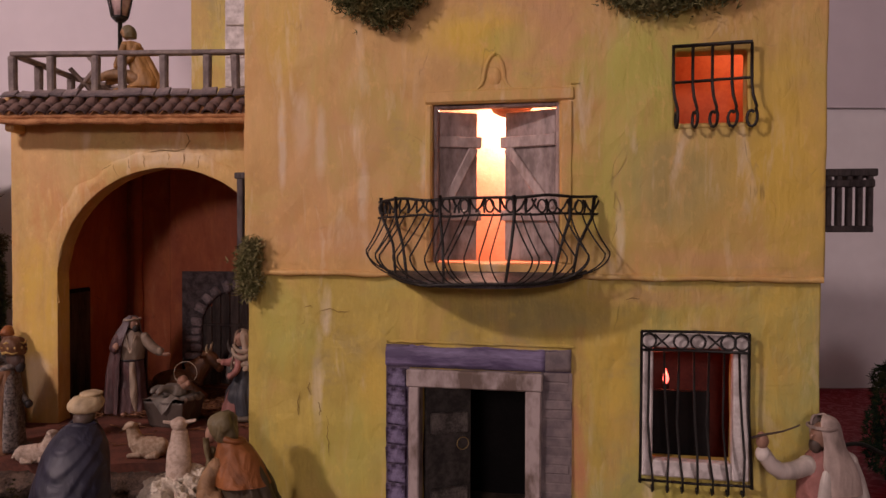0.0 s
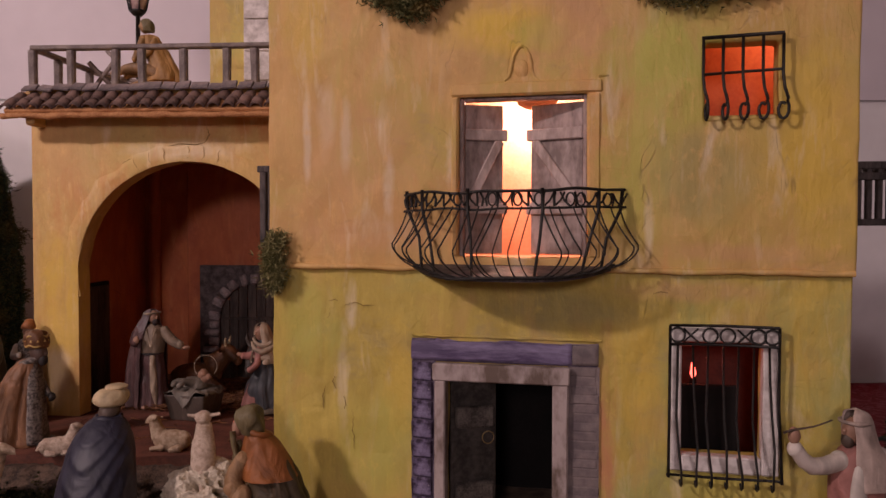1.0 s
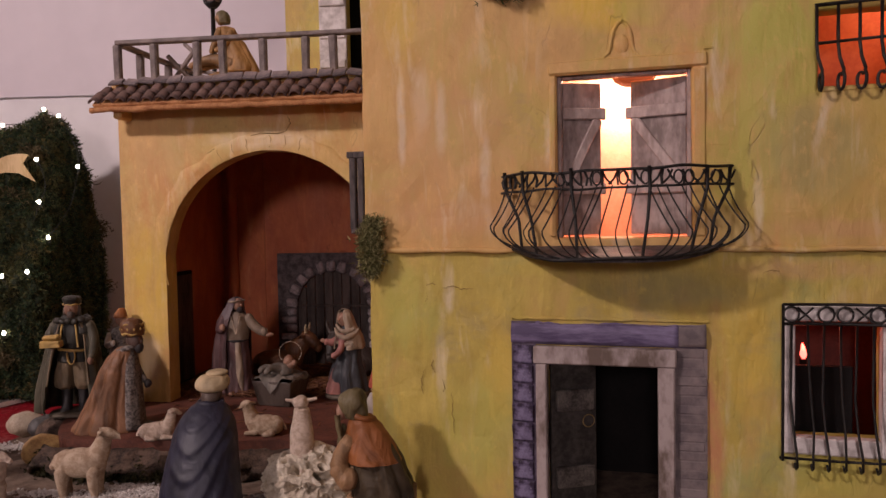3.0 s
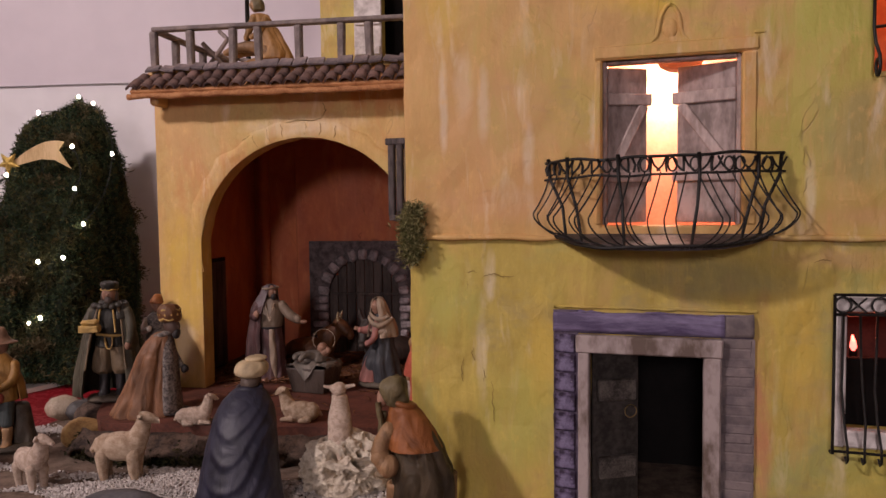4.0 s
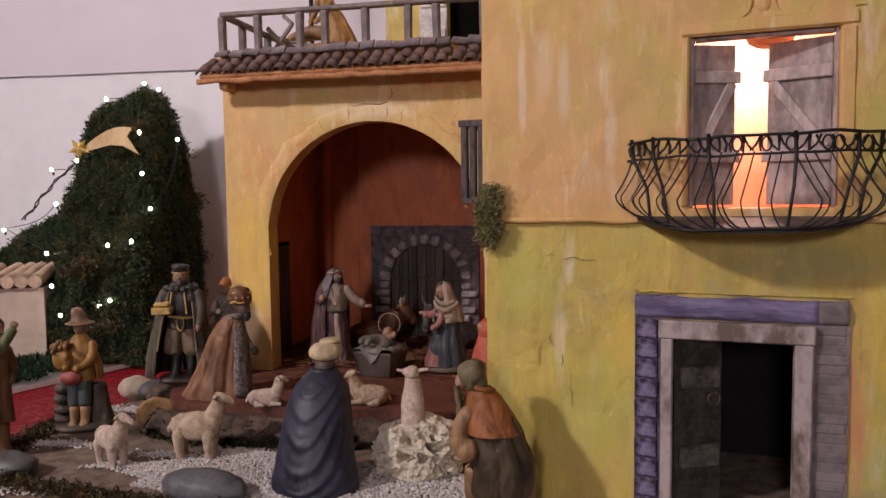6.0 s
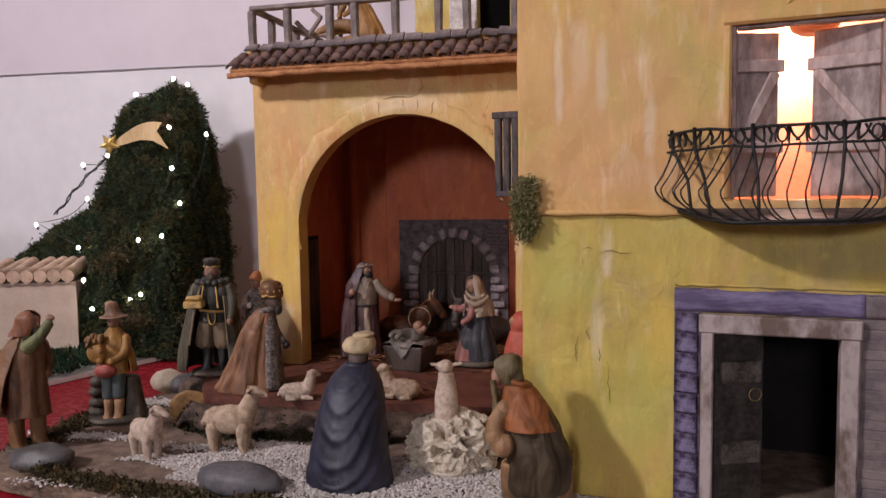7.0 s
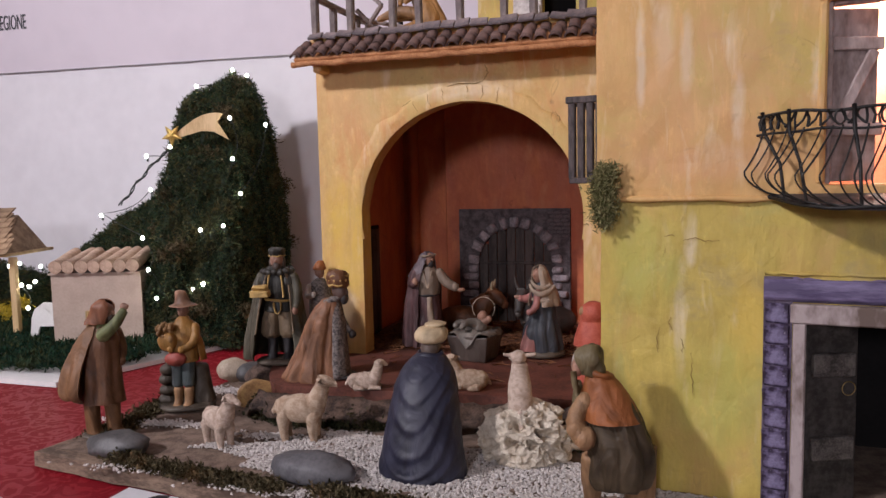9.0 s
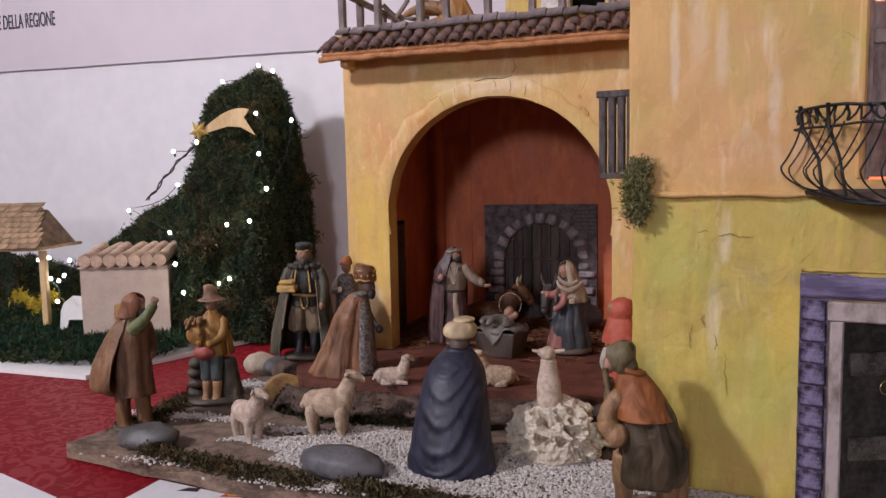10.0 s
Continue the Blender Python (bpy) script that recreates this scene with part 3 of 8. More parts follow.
# ---- the room ----
WALL_Y, BASE = 1.84, 0.770
bm = bmesh.new()
box(bm, (-3.6, -3.2, -0.05), (3.0, WALL_Y, 0.0))
single("floor", bm, FLOORM, Matrix(), "dark lino floor of the exhibition room", "floor", kind="structure")
bm = bmesh.new()
box(bm, (-3.6, -3.2, 3.1), (3.0, WALL_Y, 3.15))
single("ceiling", bm, CEIL, Matrix(), "plain white painted room ceiling", "ceiling", kind="structure")
bm = bmesh.new()
box(bm, (-3.7, WALL_Y, -0.05), (3.1, WALL_Y + 0.1, 3.15))
single("wall_north", bm, WALLW, Matrix(), "plain white painted wall behind the display", "wall", kind="structure")
for name, lo, hi in (("wall_south", (-3.7, -3.3, -0.05), (3.1, -3.2, 3.15)), ("wall_west", (-3.7, -3.2, -0.05), (-3.6, WALL_Y, 3.15)), ("wall_east", (3.0, -3.2, -0.05), (3.1, WALL_Y, 3.15))):
    bm = bmesh.new()
    box(bm, lo, hi)
    single(name, bm, WALLW, Matrix(), "plain white painted room wall", "wall", kind="structure")
# the second body, on the south wall, belongs to the added fill
for name, m, label, r in (("hanging_spotlight", look(KEY, AIM), "round white spotlight hanging on a thin rod", 0.10), ("wall_lamp", pose(-0.6, -3.12, 1.85, 90, 0, 0), "added unseen fill lamp, round and white with a bright diffuser", 0.28)):
    lamp = thing(name, m, label, "lamp", "room lamps")
    bm = bmesh.new()
    loft(bm, [(0, 0, 0.010, 1.04 * r, 1.04 * r), (0, 0, 0.040, 1.10 * r, 1.10 * r), (0, 0, 0.080, 0.70 * r, 0.70 * r)], 0, 32)
    part("housing", bm, WHITECARD, lamp)
    bm = bmesh.new()
    loft(bm, [(0, 0, 0.003, 0.92 * r, 0.92 * r), (0, 0, 0.0095, 0.96 * r, 0.96 * r)], 0, 32)
    part("diffuser", bm, PANEL, lamp, "glowing white diffuser")
    if name == "hanging_spotlight":
        bm = bmesh.new()
        back_ = m.inverted()
        tube(bm, [back_ @ (m @ Vector((0, 0, 0.075))), back_ @ Vector((KEY[0] - 0.04, KEY[1] - 0.03, 3.02)), back_ @ Vector((KEY[0] - 0.04, KEY[1] - 0.03, 3.1))], 0.006, 0, 8)
        part("rod", bm, WHITECARD, lamp)

# banner along the wall's upper part, with lettering and a green strip
banner = thing("wall_banner", pose(-0.3, WALL_Y - 0.002, 1.4245), "pale lilac printed banner hung along the white wall", "banner")
bm = bmesh.new()
box(bm, (-2.9, -0.004, 0.0), (2.9, -0.001, 0.75))
part("sheet", bm, BANNER, banner)
bm = bmesh.new()
for i in range(58):
    x = -2.9 + 0.1 * i
    box(bm, (x, -0.0052, -0.0016 + 0.0006 * math.sin(i * 1.7)), (x + 0.1, -0.0005, 0.0))
part("lower_hem", bm, HEM, banner, "thin dark shadow-line hem")
text = bpy.data.curves.new("lettering", "FONT")
text.body, text.size, text.align_x, text.extrude = "E DELLA REGIONE", 0.062, "RIGHT", 0.0004
ink = new("lettering_curve", text)
me = bpy.data.meshes.new_from_object(ink)
bpy.data.objects.remove(ink)
me.materials.clear()
me.materials.append(LETTER)
words = part("lettering", me, LETTER, banner, "condensed dark grey capital letters")
words.matrix_local = pose(-1.510, -0.0056, 0.117, 90, 0, 0) @ Matrix.Diagonal((0.395, 0.92, 1, 1))
bm = bmesh.new()
box(bm, (-2.3, -0.0060, 0.204), (-1.62, -0.0045, 0.257))
part("green_strip", bm, GREENINK, banner, "plain green printed strip")

# ---- the table and its cloth ----
table = thing("display_table", pose(-0.4, 1.15, 0), "long display table hidden under a red cloth", "table")
bm = bmesh.new()
slab(bm, (-1.9, -0.62, 0.715), (1.6, 0.68, 0.742), 0.004)
part("tabletop", bm, PINE, table)
for x in (-1.8, 1.5):
    for y in (-0.55, 0.60):
        bm = bmesh.new()
        slab(bm, (x - 0.03, y - 0.03, 0.0), (x + 0.03, y + 0.03, 0.715), 0.004)
        part("leg", bm, PINE, table)
bm = bmesh.new()
NX, NY = 120, 50
grid = []
for j in range(NY + 1):
    row = []
    for i in range(NX + 1):
        x, y = -2.32 + 3.54 * i / NX, 0.50 + 1.325 * j / NY
        z = 0.7475 + 0.0016 * noise.noise(Vector((x * 5, y * 5, 0))) + 0.0008 * noise.noise(Vector((x * 18, y * 18, 3)))
        if j == 0:
            z = 0.40
        row.append(bm.verts.new((x, y + (0.0 if j else 0.012 * math.sin(i * 0.7)), z)))
    grid.append(row)
for j in range(NY):
    for i in range(NX):
        faces_of(bm, (grid[j][i], grid[j][i + 1], grid[j + 1][i + 1], grid[j + 1][i]), 0, True)
cloth = single("tablecloth", bm, CLOTHRED, Matrix(), "crimson damask tablecloth spread over the display table", "tablecloth")
cloth.modifiers.new("thickness", "SOLIDIFY").thickness = 0.0015

# ---- the wooden board that carries the scene ----
TURN_H = -11.15
HOUSE = pose(-0.21, 0.838, BASE, 0, 0, TURN_H)      # front left corner of the tall house


def inh(u, v, z=0.0):
    """World place of a point given in the house's own axes."""
    return HOUSE @ Vector((u, v, z))


bm = bmesh.new()
rim = []
for i in range(60):
    rim.append((-0.690 + 1.425 * i / 59, -0.168))
for i in range(1, 30):
    rim.append((0.735, -0.168 + 0.85 * i / 29))
for i in range(1, 60):
    rim.append((0.735 - 1.425 * i / 59, 0.682))
for i in range(1, 29):
    rim.append((-0.690, 0.682 - 0.85 * i / 29))
low, top, inn = [], [], []
for u, v in rim:
    j = 0.006 * noise.noise(Vector((u * 14, v * 14, 1))) + 0.003 * noise.noise(Vector((u * 50, v * 50, 2)))
    low.append(bm.verts.new((u + j, v + j - 0.003, -0.0195)))
    top.append(bm.verts.new((u + 0.6 * j, v + 0.6 * j, -0.003 + 0.5 * j)))
    inn.append(bm.verts.new((u * 0.985, v * 0.985 + 0.004, 0.0)))
n = len(rim)
for i in range(n):
    faces_of(bm, (low[i], low[(i + 1) % n], top[(i + 1) % n], top[i]), 0)
    faces_of(bm, (top[i], top[(i + 1) % n], inn[(i + 1) % n], inn[i]), 0)
faces_of(bm, inn, 0)
faces_of(bm, low[::-1], 0)
bm.normal_update()
bmesh.ops.triangulate(bm, faces=[f for f in bm.faces if len(f.verts) > 4])
single("base_board", bm, BOARD, HOUSE, "rough bark-edged wooden board lying on the red cloth", "board")

# sandy ground poured on the board
bm = bmesh.new()
grid = []
for j in range(40):
    row = []
    for i in range(90):
        u, v = -0.668 + 1.385 * i / 89, -0.15 + 0.80 * j / 39
        e = min(i, 89 - i, j, 39 - j)
        z = 0.0005 + (0.0025 + 0.0022 * noise.noise(Vector((u * 22, v * 22, 5))) + 0.001 * noise.noise(Vector((u * 70, v * 70, 2)))) * min(1, e / 2)
        row.append(bm.verts.new((u, v, z)))
    grid.append(row)
for j in range(39):
    for i in range(89):
        faces_of(bm, (grid[j][i], grid[j][i + 1], grid[j + 1][i + 1], grid[j + 1][i]), 0, True)
single("ground", bm, SAND, HOUSE, "brown sandy ground spread over the board", "ground", kind="structure")
GROUND = BASE + 0.003

# raised terracotta platform of the stable
STABLE = pose(-0.69, 1.213, 0.8125, 0, 0, -3.5)     # front left foot of the arch
bm = bmesh.new()
edge = []
for i in range(50):
    x = -0.74 + 0.55 * i / 49
    y = 1.000 + 0.012 * noise.noise(Vector((x * 12, 0, 7))) + (0.12 * max(0, (-0.66 - x) / 0.08) ** 2)
    edge.append((x, y))
back = [(-0.19, 1.60), (-0.74, 1.60)]
hi_ = [bm.verts.new((x, y, 0.8125)) for x, y in edge + back]
lo_ = [bm.verts.new((x, y, BASE)) for x, y in edge + back]
faces_of(bm, hi_, 0)
for i in range(len(hi_)):
    k = (i + 1) % len(hi_)
    faces_of(bm, (lo_[i], lo_[k], hi_[k], hi_[i]), 0)
bm.normal_update()
bmesh.ops.triangulate(bm, faces=[f for f in bm.faces if len(f.verts) > 4])
single("stable_platform", bm, TERRA_FLOOR, Matrix(), "raised brick-red plaster floor in front of the stable", "platform")

# ---- the tall yellow house ----
house = thing("toy_house", HOUSE, "tall hand-painted yellow plaster toy house with balcony", "toy house")
UL, UR, LIP, TOP, DEEP = -0.006, 0.584, 0.305, 0.640, 0.36
DOOR = (0.1895, 0.303, 0.004, 0.1865)
LWIN = (0.427, 0.504, 0.124, 0.236)
BDOOR = (0.203, 0.335, 0.318, 0.484)
UWIN = (0.447, 0.514, 0.456, 0.528)


def wavy(bm, amount, scale=25):
    for v in bm.verts:
        if v.co.y < 0.005:
            v.co.y += amount * noise.noise(v.co * scale)
        v.co.x += 0.6 * amount * noise.noise(v.co * scale + Vector((9, 3, 1)))


bm = bmesh.new()
panel_wall(bm, UL, UR, 0.0, LIP, 0.0, 0.022, [DOOR, LWIN], 0, 0.02)
wavy(bm, 0.0022)
bevelled(part("lower_wall", bm, YELLOW, house, "yellow plaster with cracks and green tinge"), 0.003, 3)
bm = bmesh.new()
panel_wall(bm, UL - 0.003, UR + 0.002, LIP, TOP, -0.004, 0.022, [BDOOR, UWIN], 0, 0.02)
wavy(bm, 0.0022)
bevelled(part("upper_wall", bm, OCHRE, house, "ochre plaster with pale brush streaks"), 0.003, 3)
bm = bmesh.new()
pts = [(UL + (UR - UL) * i / 40, -0.0045 + 0.0012 * noise.noise(Vector((i * 0.6, 2, 0))), LIP + 0.001 + 0.0016 * noise.noise(Vector((i * 0.35, 8, 0)))) for i in range(41)]
tube(bm, pts, [0.0030 + 0.0012 * noise.noise(Vector((i * 0.5, 0, 4))) for i in range(41)], 0, 10)
part("string_course", bm, OCHRE, house, "rounded plaster ledge between the storeys")
for name, lo, hi in (("side_wall", (UL, 0.022, 0.0), (UL + 0.02, DEEP, TOP)), ("side_wall", (UR - 0.02, 0.022, 0.0), (UR, DEEP, TOP)), ("rear_wall", (UL + 0.02, DEEP - 0.02, 0.0), (UR - 0.02, DEEP, TOP))):
    bm = bmesh.new()
    slab(bm, lo, hi, 0.003)
    part(name, bm, OCHRE, house)
bm = bmesh.new()
slab(bm, (UL - 0.01, -0.008, TOP), (UR + 0.01, DEEP + 0.01, TOP + 0.02), 0.004)
part("roof_slab", bm, OCHRE, house)
bm = bmesh.new()
box(bm, (UL + 0.02, 0.022, LIP - 0.004), (UR - 0.02, DEEP - 0.02, LIP + 0.008))
part("upper_floor", bm, CREAM_IN, house)
bm = bmesh.new()
for lo, hi in (((0.375, 0.022, LIP + 0.008), (0.385, DEEP - 0.02, TOP)), ((0.125, 0.022, LIP + 0.008), (0.135, DEEP - 0.02, TOP)), ((0.135, 0.20, LIP + 0.008), (0.375, 0.206, TOP))):
    bm = bmesh.new()
    box(bm, lo, hi)
    part("inner_partition", bm, CREAM_IN, house, "salmon painted inner room wall")
bm = bmesh.new()
box(bm, (0.386, 0.12, LIP + 0.008), (UR - 0.02, 0.126, TOP))
part("inner_back_wall", bm, ORANGE_IN, house, "orange painted inner wall")
# the partition behind the door is coloured black to stand for the room's shade
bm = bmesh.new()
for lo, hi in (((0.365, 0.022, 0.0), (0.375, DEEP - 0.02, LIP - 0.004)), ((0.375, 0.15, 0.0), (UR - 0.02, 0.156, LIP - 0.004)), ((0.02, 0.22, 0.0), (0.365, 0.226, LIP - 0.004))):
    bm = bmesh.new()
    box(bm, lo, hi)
    part("ground_floor_partition", bm, REDROOM if lo[0] == 0.375 else (BLACK if lo[0] == 0.02 else ROOMY), house, "inner wall in dark red, dark brown, or black as painted shade")

# lights inside the rooms
lamp = thing("room_bulb", Matrix.Translation(inh(0.262, 0.15, 0.515)), "small glowing bulb inside the balcony room", "lamp")
bm = bmesh.new()
ball(bm, (0, 0, 0), 0.012, 0)
part("bulb", bm, BULB, lamp)
bm = bmesh.new()
tube(bm, [(0, 0, 0.010), (0, 0, 0.09)], [0.006, 0.002], 0)
part("lamp_socket", bm, IRON, lamp)
bm = bmesh.new()
loft(bm, ([(0, -0.085, -0.036, 0.004, 0.004), (0, -0.085, -0.0345, 0.013, 0.013), (0, -0.085, -0.030, 0.021, 0.021), (0, -0.085, -0.022, 0.025, 0.025), (0, -0.085, -0.018, 0.024, 0.024)]), 0, 24)
tube(bm, [(0, -0.085, -0.019), (0, -0.085, 0.124)], 0.002, 0, 6)
part("lampshade", bm, HATP, lamp, "small brown dome lampshade")
point_lamp("room_bulb_light", inh(0.262, 0.150, 0.492), 0.012, 2.0, (1.0, 0.72, 0.58))
point_lamp("upper_window_light", inh(0.545, 0.07, 0.560), 0.015, 0.16, (1.0, 0.58, 0.36))
flame = thing("flame_lamp", Matrix.Translation(inh(0.446, 0.055, 0.190)), "small glowing red flame lamp behind the window", "lamp")
bm = bmesh.new()
loft(bm, [(0, 0, 0.0, 0.0015, 0.0015), (0, 0, 0.004, 0.0035, 0.0035), (0, 0, 0.009, 0.0028, 0.0028), (-0.001, 0, 0.016, 0.0009, 0.0009)], 0, 10)
part("flame", bm, FLAME, flame)
bm = bmesh.new()
tube(bm, [(0, 0, -0.20), (0, 0, 0.0)], [0.004, 0.0035], 0)
part("stick", bm, ROOMY, flame)
point_lamp("flame_light", inh(0.446, 0.050, 0.205), 0.004, 0.05, (1.0, 0.16, 0.08))

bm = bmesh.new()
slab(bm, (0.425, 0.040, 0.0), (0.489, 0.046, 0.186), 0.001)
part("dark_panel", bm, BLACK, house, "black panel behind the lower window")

# ---- the arched stable with its terrace ----
stable = thing("toy_stable", STABLE, "ochre plaster stable with round arch and tiled terrace", "toy stable")
SW, SH, AX0, AX1 = 0.520, 0.512, 0.075, 0.436
ACX, AR = (AX0 + AX1) / 2, (AX1 - AX0) / 2
ASP = 0.408 - AR
bm = bmesh.new()
outline = [(0.0, 0.0), (AX0, 0.0)]
outline += [(AX0 + 0.003 * noise.noise(Vector((i, 3, 0))), ASP * i / 9) for i in range(1, 9)]
outline += [(ACX - AR * math.cos(math.pi * i / 40) * (1 + 0.012 * noise.noise(Vector((i * 0.5, 0, 0)))), ASP + AR * math.sin(math.pi * i / 40) * (1 + 0.012 * noise.noise(Vector((i * 0.5, 5, 0))))) for i in range(41)]
outline += [(AX1, 0.0), (SW, 0.0), (SW, SH), (0.0, SH)]
fr = [bm.verts.new((x, 0.0, z)) for x, z in outline]
bk = [bm.verts.new((x, 0.035, z)) for x, z in outline]
faces_of(bm, fr, 0)
faces_of(bm, bk[::-1], 0)
n = len(outline)
for i in range(n):
    faces_of(bm, (fr[(i + 1) % n], fr[i], bk[i], bk[(i + 1) % n]), 0)
bm.normal_update()
bmesh.ops.triangulate(bm, faces=[f for f in bm.faces if len(f.verts) > 4])
bevelled(part("arch_wall", bm, ARCHY, stable, "ochre plaster wall with a round arch"), 0.004, 3)
# raised plaster band round the arch, uneven, with a few scored joints at the crown
bm = bmesh.new()
NA, NR = 90, 7
rows = []
for i in range(NA + 1):
    a = math.pi * (-0.06 + 1.12 * i / NA)
    row = []
    for j in range(NR + 1):
        f = j / NR
        q = Vector((i * 0.16, f * 2, 3))
        r = AR + 0.0005 + (0.028 + 0.010 * noise.noise(Vector((i * 0.22, 0, 1)))) * f
        lift = math.sin(math.pi * min(1.0, 0.12 + 0.88 * f)) ** 0.6 * (0.0027 + 0.0020 * noise.noise(q) + 0.0010 * noise.noise(q * 3)) if 0 < j < NR else (0.002 if j == 0 else -0.001)
        end = min(1.0, min(i, NA - i) / 12)
        row.append(bm.verts.new((ACX - r * math.cos(a), -lift * end + 0.002 * (1 - end), ASP + r * math.sin(a))))
    rows.append(row)
for p, q in zip(rows, rows[1:]):
    for j in range(NR):
        faces_of(bm, (p[j + 1], q[j + 1], q[j], p[j]), 0, True)
part("archivolt", bm, ARCHY, stable, "uneven raised plaster band round the arch")
for i, an in enumerate((0.36, 0.40, 0.44, 0.505, 0.545, 0.585)):
    a = math.pi * an
    bm = bmesh.new()
    tube(bm, [(ACX - (AR + r) * math.cos(a + 0.01 * math.sin(r * 300 + i)), -0.0030, ASP + (AR + r) * math.sin(a)) for r in (0.004, 0.011, 0.018, 0.025)], [0.0002, 0.0005, 0.0005, 0.0002], 0, 5)
    part("scored_joint", bm, JOINT, stable)
for pts in (((0.395, 0.385), (0.402, 0.376), (0.400, 0.366), (0.408, 0.358), (0.406, 0.350)), ((0.225, 0.432), (0.245, 0.436), (0.270, 0.434), (0.285, 0.438)), ((0.285, 0.438), (0.292, 0.450), (0.288, 0.462)), ((0.150, 0.405), (0.165, 0.413), (0.172, 0.412)), ((0.425, 0.365), (0.436, 0.350), (0.440, 0.338))):
    bm = bmesh.new()
    fine = [(a + (c - a) * q / 4 + 0.0009 * math.sin(91 * (a + q)), b + (e - b) * q / 4) for (a, b), (c, e) in zip(pts, pts[1:]) for q in range(4)] + [pts[-1]]
    tube(bm, [(x, -0.0012, z) for x, z in fine], [0.0005 * math.sin(math.pi * (q + 0.4) / len(fine)) + 0.0002 for q in range(len(fine))], 0, 5)
    part("plaster_crack", bm, CRACK, stable)
for name, lo, hi, mt in (("side_wall", (0.0, 0.035, 0.0), (0.022, 0.345, SH), REDWALL), ("side_wall", (SW - 0.075, 0.035, 0.0), (SW, 0.345, SH), REDWALL),
                         ("rear_wall", (0.0, 0.345, 0.0), (SW, 0.365, SH), REDWALL), ("rear_wall_panel", (0.118, 0.325, 0.0), (SW - 0.075, 0.345, SH), REDWALL)):
    bm = bmesh.new()
    slab(bm, lo, hi, 0.002)
    part(name, bm, mt, stable, "terracotta painted inner wall" if name != "side_wall" else "")
bm = bmesh.new()
box(bm, (-0.002, 0.037, 0.0), (-0.0002, 0.365, SH))
part("outer_render", bm, ARCHY, stable)
bm = bmesh.new()
box(bm, (0.022, 0.035, SH - 0.012), (SW - 0.075, 0.345, SH))
part("inner_ceiling", bm, REDWALL, stable)
bm = bmesh.new()
tube(bm, [(0.046, 0.338, 0.0), (0.045, 0.338, 0.2), (0.047, 0.338, SH - 0.012)], 0.0110, 0, 12)
part("corner_post", bm, REDWALL, stable, "rounded corner post")
bm = bmesh.new()
slab(bm, (0.0215, 0.10, 0.0), (0.027, 0.19, 0.205), 0.002)
for i in range(4):
    slab(bm, (0.0265, 0.107 + 0.0195 * i, 0.004), (0.0295, 0.125 + 0.0195 * i, 0.198), 0.001, 1)
part("side_door", bm, [BLACK, GATEWOOD], stable, "dark plank door in the inner wall")

# terrace slab, eave, rail
bm = bmesh.new()
slab(bm, (-0.004, -0.010, SH), (SW, 0.365, SH + 0.012), 0.003)
part("terrace_slab", bm, ARCHY, stable)
bm = bmesh.new()
slab(bm, (-0.016, -0.058, 0.0), (SW, 0.0, 0.007), 0.002, 0, Matrix.Translation((0, 0.002, SH + 0.002)) @ pose(0, 0, 0, 38, 0, 0))
rows = []
for i in range(121):
    x = -0.018 + (SW + 0.018) * i / 120
    j = [0.0016 * noise.noise(Vector((x * 60, k * 3.0, 1))) + 0.0010 * noise.noise(Vector((x * 190, k * 3.0, 5))) for k in range(6)]
    rows.append([bm.verts.new(p) for p in ((x, -0.0505 + j[0], SH - 0.0330 + 0.5 * j[1]), (x, -0.0525 + j[2], SH - 0.0370), (x, -0.0505 + j[3], SH - 0.0418 + 1.6 * j[4]), (x, -0.0400, SH - 0.0405 + j[5]), (x, -0.0400, SH - 0.0325))])
for p, q in zip(rows, rows[1:]):
    for k in range(5):
        faces_of(bm, (p[k], p[(k + 1) % 5], q[(k + 1) % 5], q[k]), 0, k < 2)
faces_of(bm, rows[0][::-1], 0)
faces_of(bm, rows[-1], 0)
rough_up(bm, 0.0015, 40)
part("eave_board", bm, EAVE, stable, "salmon-orange eave board")
bm = bmesh.new()
slab(bm, (-0.010, -0.036, -0.030), (0.004, 0.0, 0.0), 0.003, 0, Matrix.Translation((0.022, 0, SH - 0.020)))
part("corbel", bm, ARCHY, stable)


def roll_tile(length, width, thick=0.0022):
    bm = bmesh.new()
    rows = []
    for y, s in ((0.0, 1.0), (length, 0.86)):
        rows.append([[bm.verts.new((-(width / 2 + o) * s * math.cos(a), y, (width / 2 + o) * 0.8 * s * math.sin(a))) for a in (math.pi * j / 6 for j in range(7))] for o in (0.0, -thick)])
    for j in range(6):
        faces_of(bm, (rows[0][0][j], rows[1][0][j], rows[1][0][j + 1], rows[0][0][j + 1]), 0, True)
        faces_of(bm, (rows[0][1][j + 1], rows[1][1][j + 1], rows[1][1][j], rows[0][1][j]), 0, True)
        faces_of(bm, (rows[0][0][j], rows[0][0][j + 1], rows[0][1][j + 1], rows[0][1][j]), 0)
    return mesh_of("roof_tile", bm, TILE)


tile_me = roll_tile(0.026, 0.0190)
rng = random.Random(3)
for i in range(25):
    x = -0.011 + 0.0218 * i
    for r, (y, z) in enumerate(((-0.0490, -0.0305), (-0.0330, -0.0185))):
        t = part("roof_tile", tile_me, TILE, stable)
        t.matrix_local = pose(x + 0.004 * r + rng.uniform(-0.001, 0.001), y + rng.uniform(-0.0012, 0.0012), SH + 0.0035 + z + rng.uniform(-0.0008, 0.0008), 38 + rng.uniform(-4, 4), rng.uniform(-4, 4), rng.uniform(-5, 5))
slab_me = []
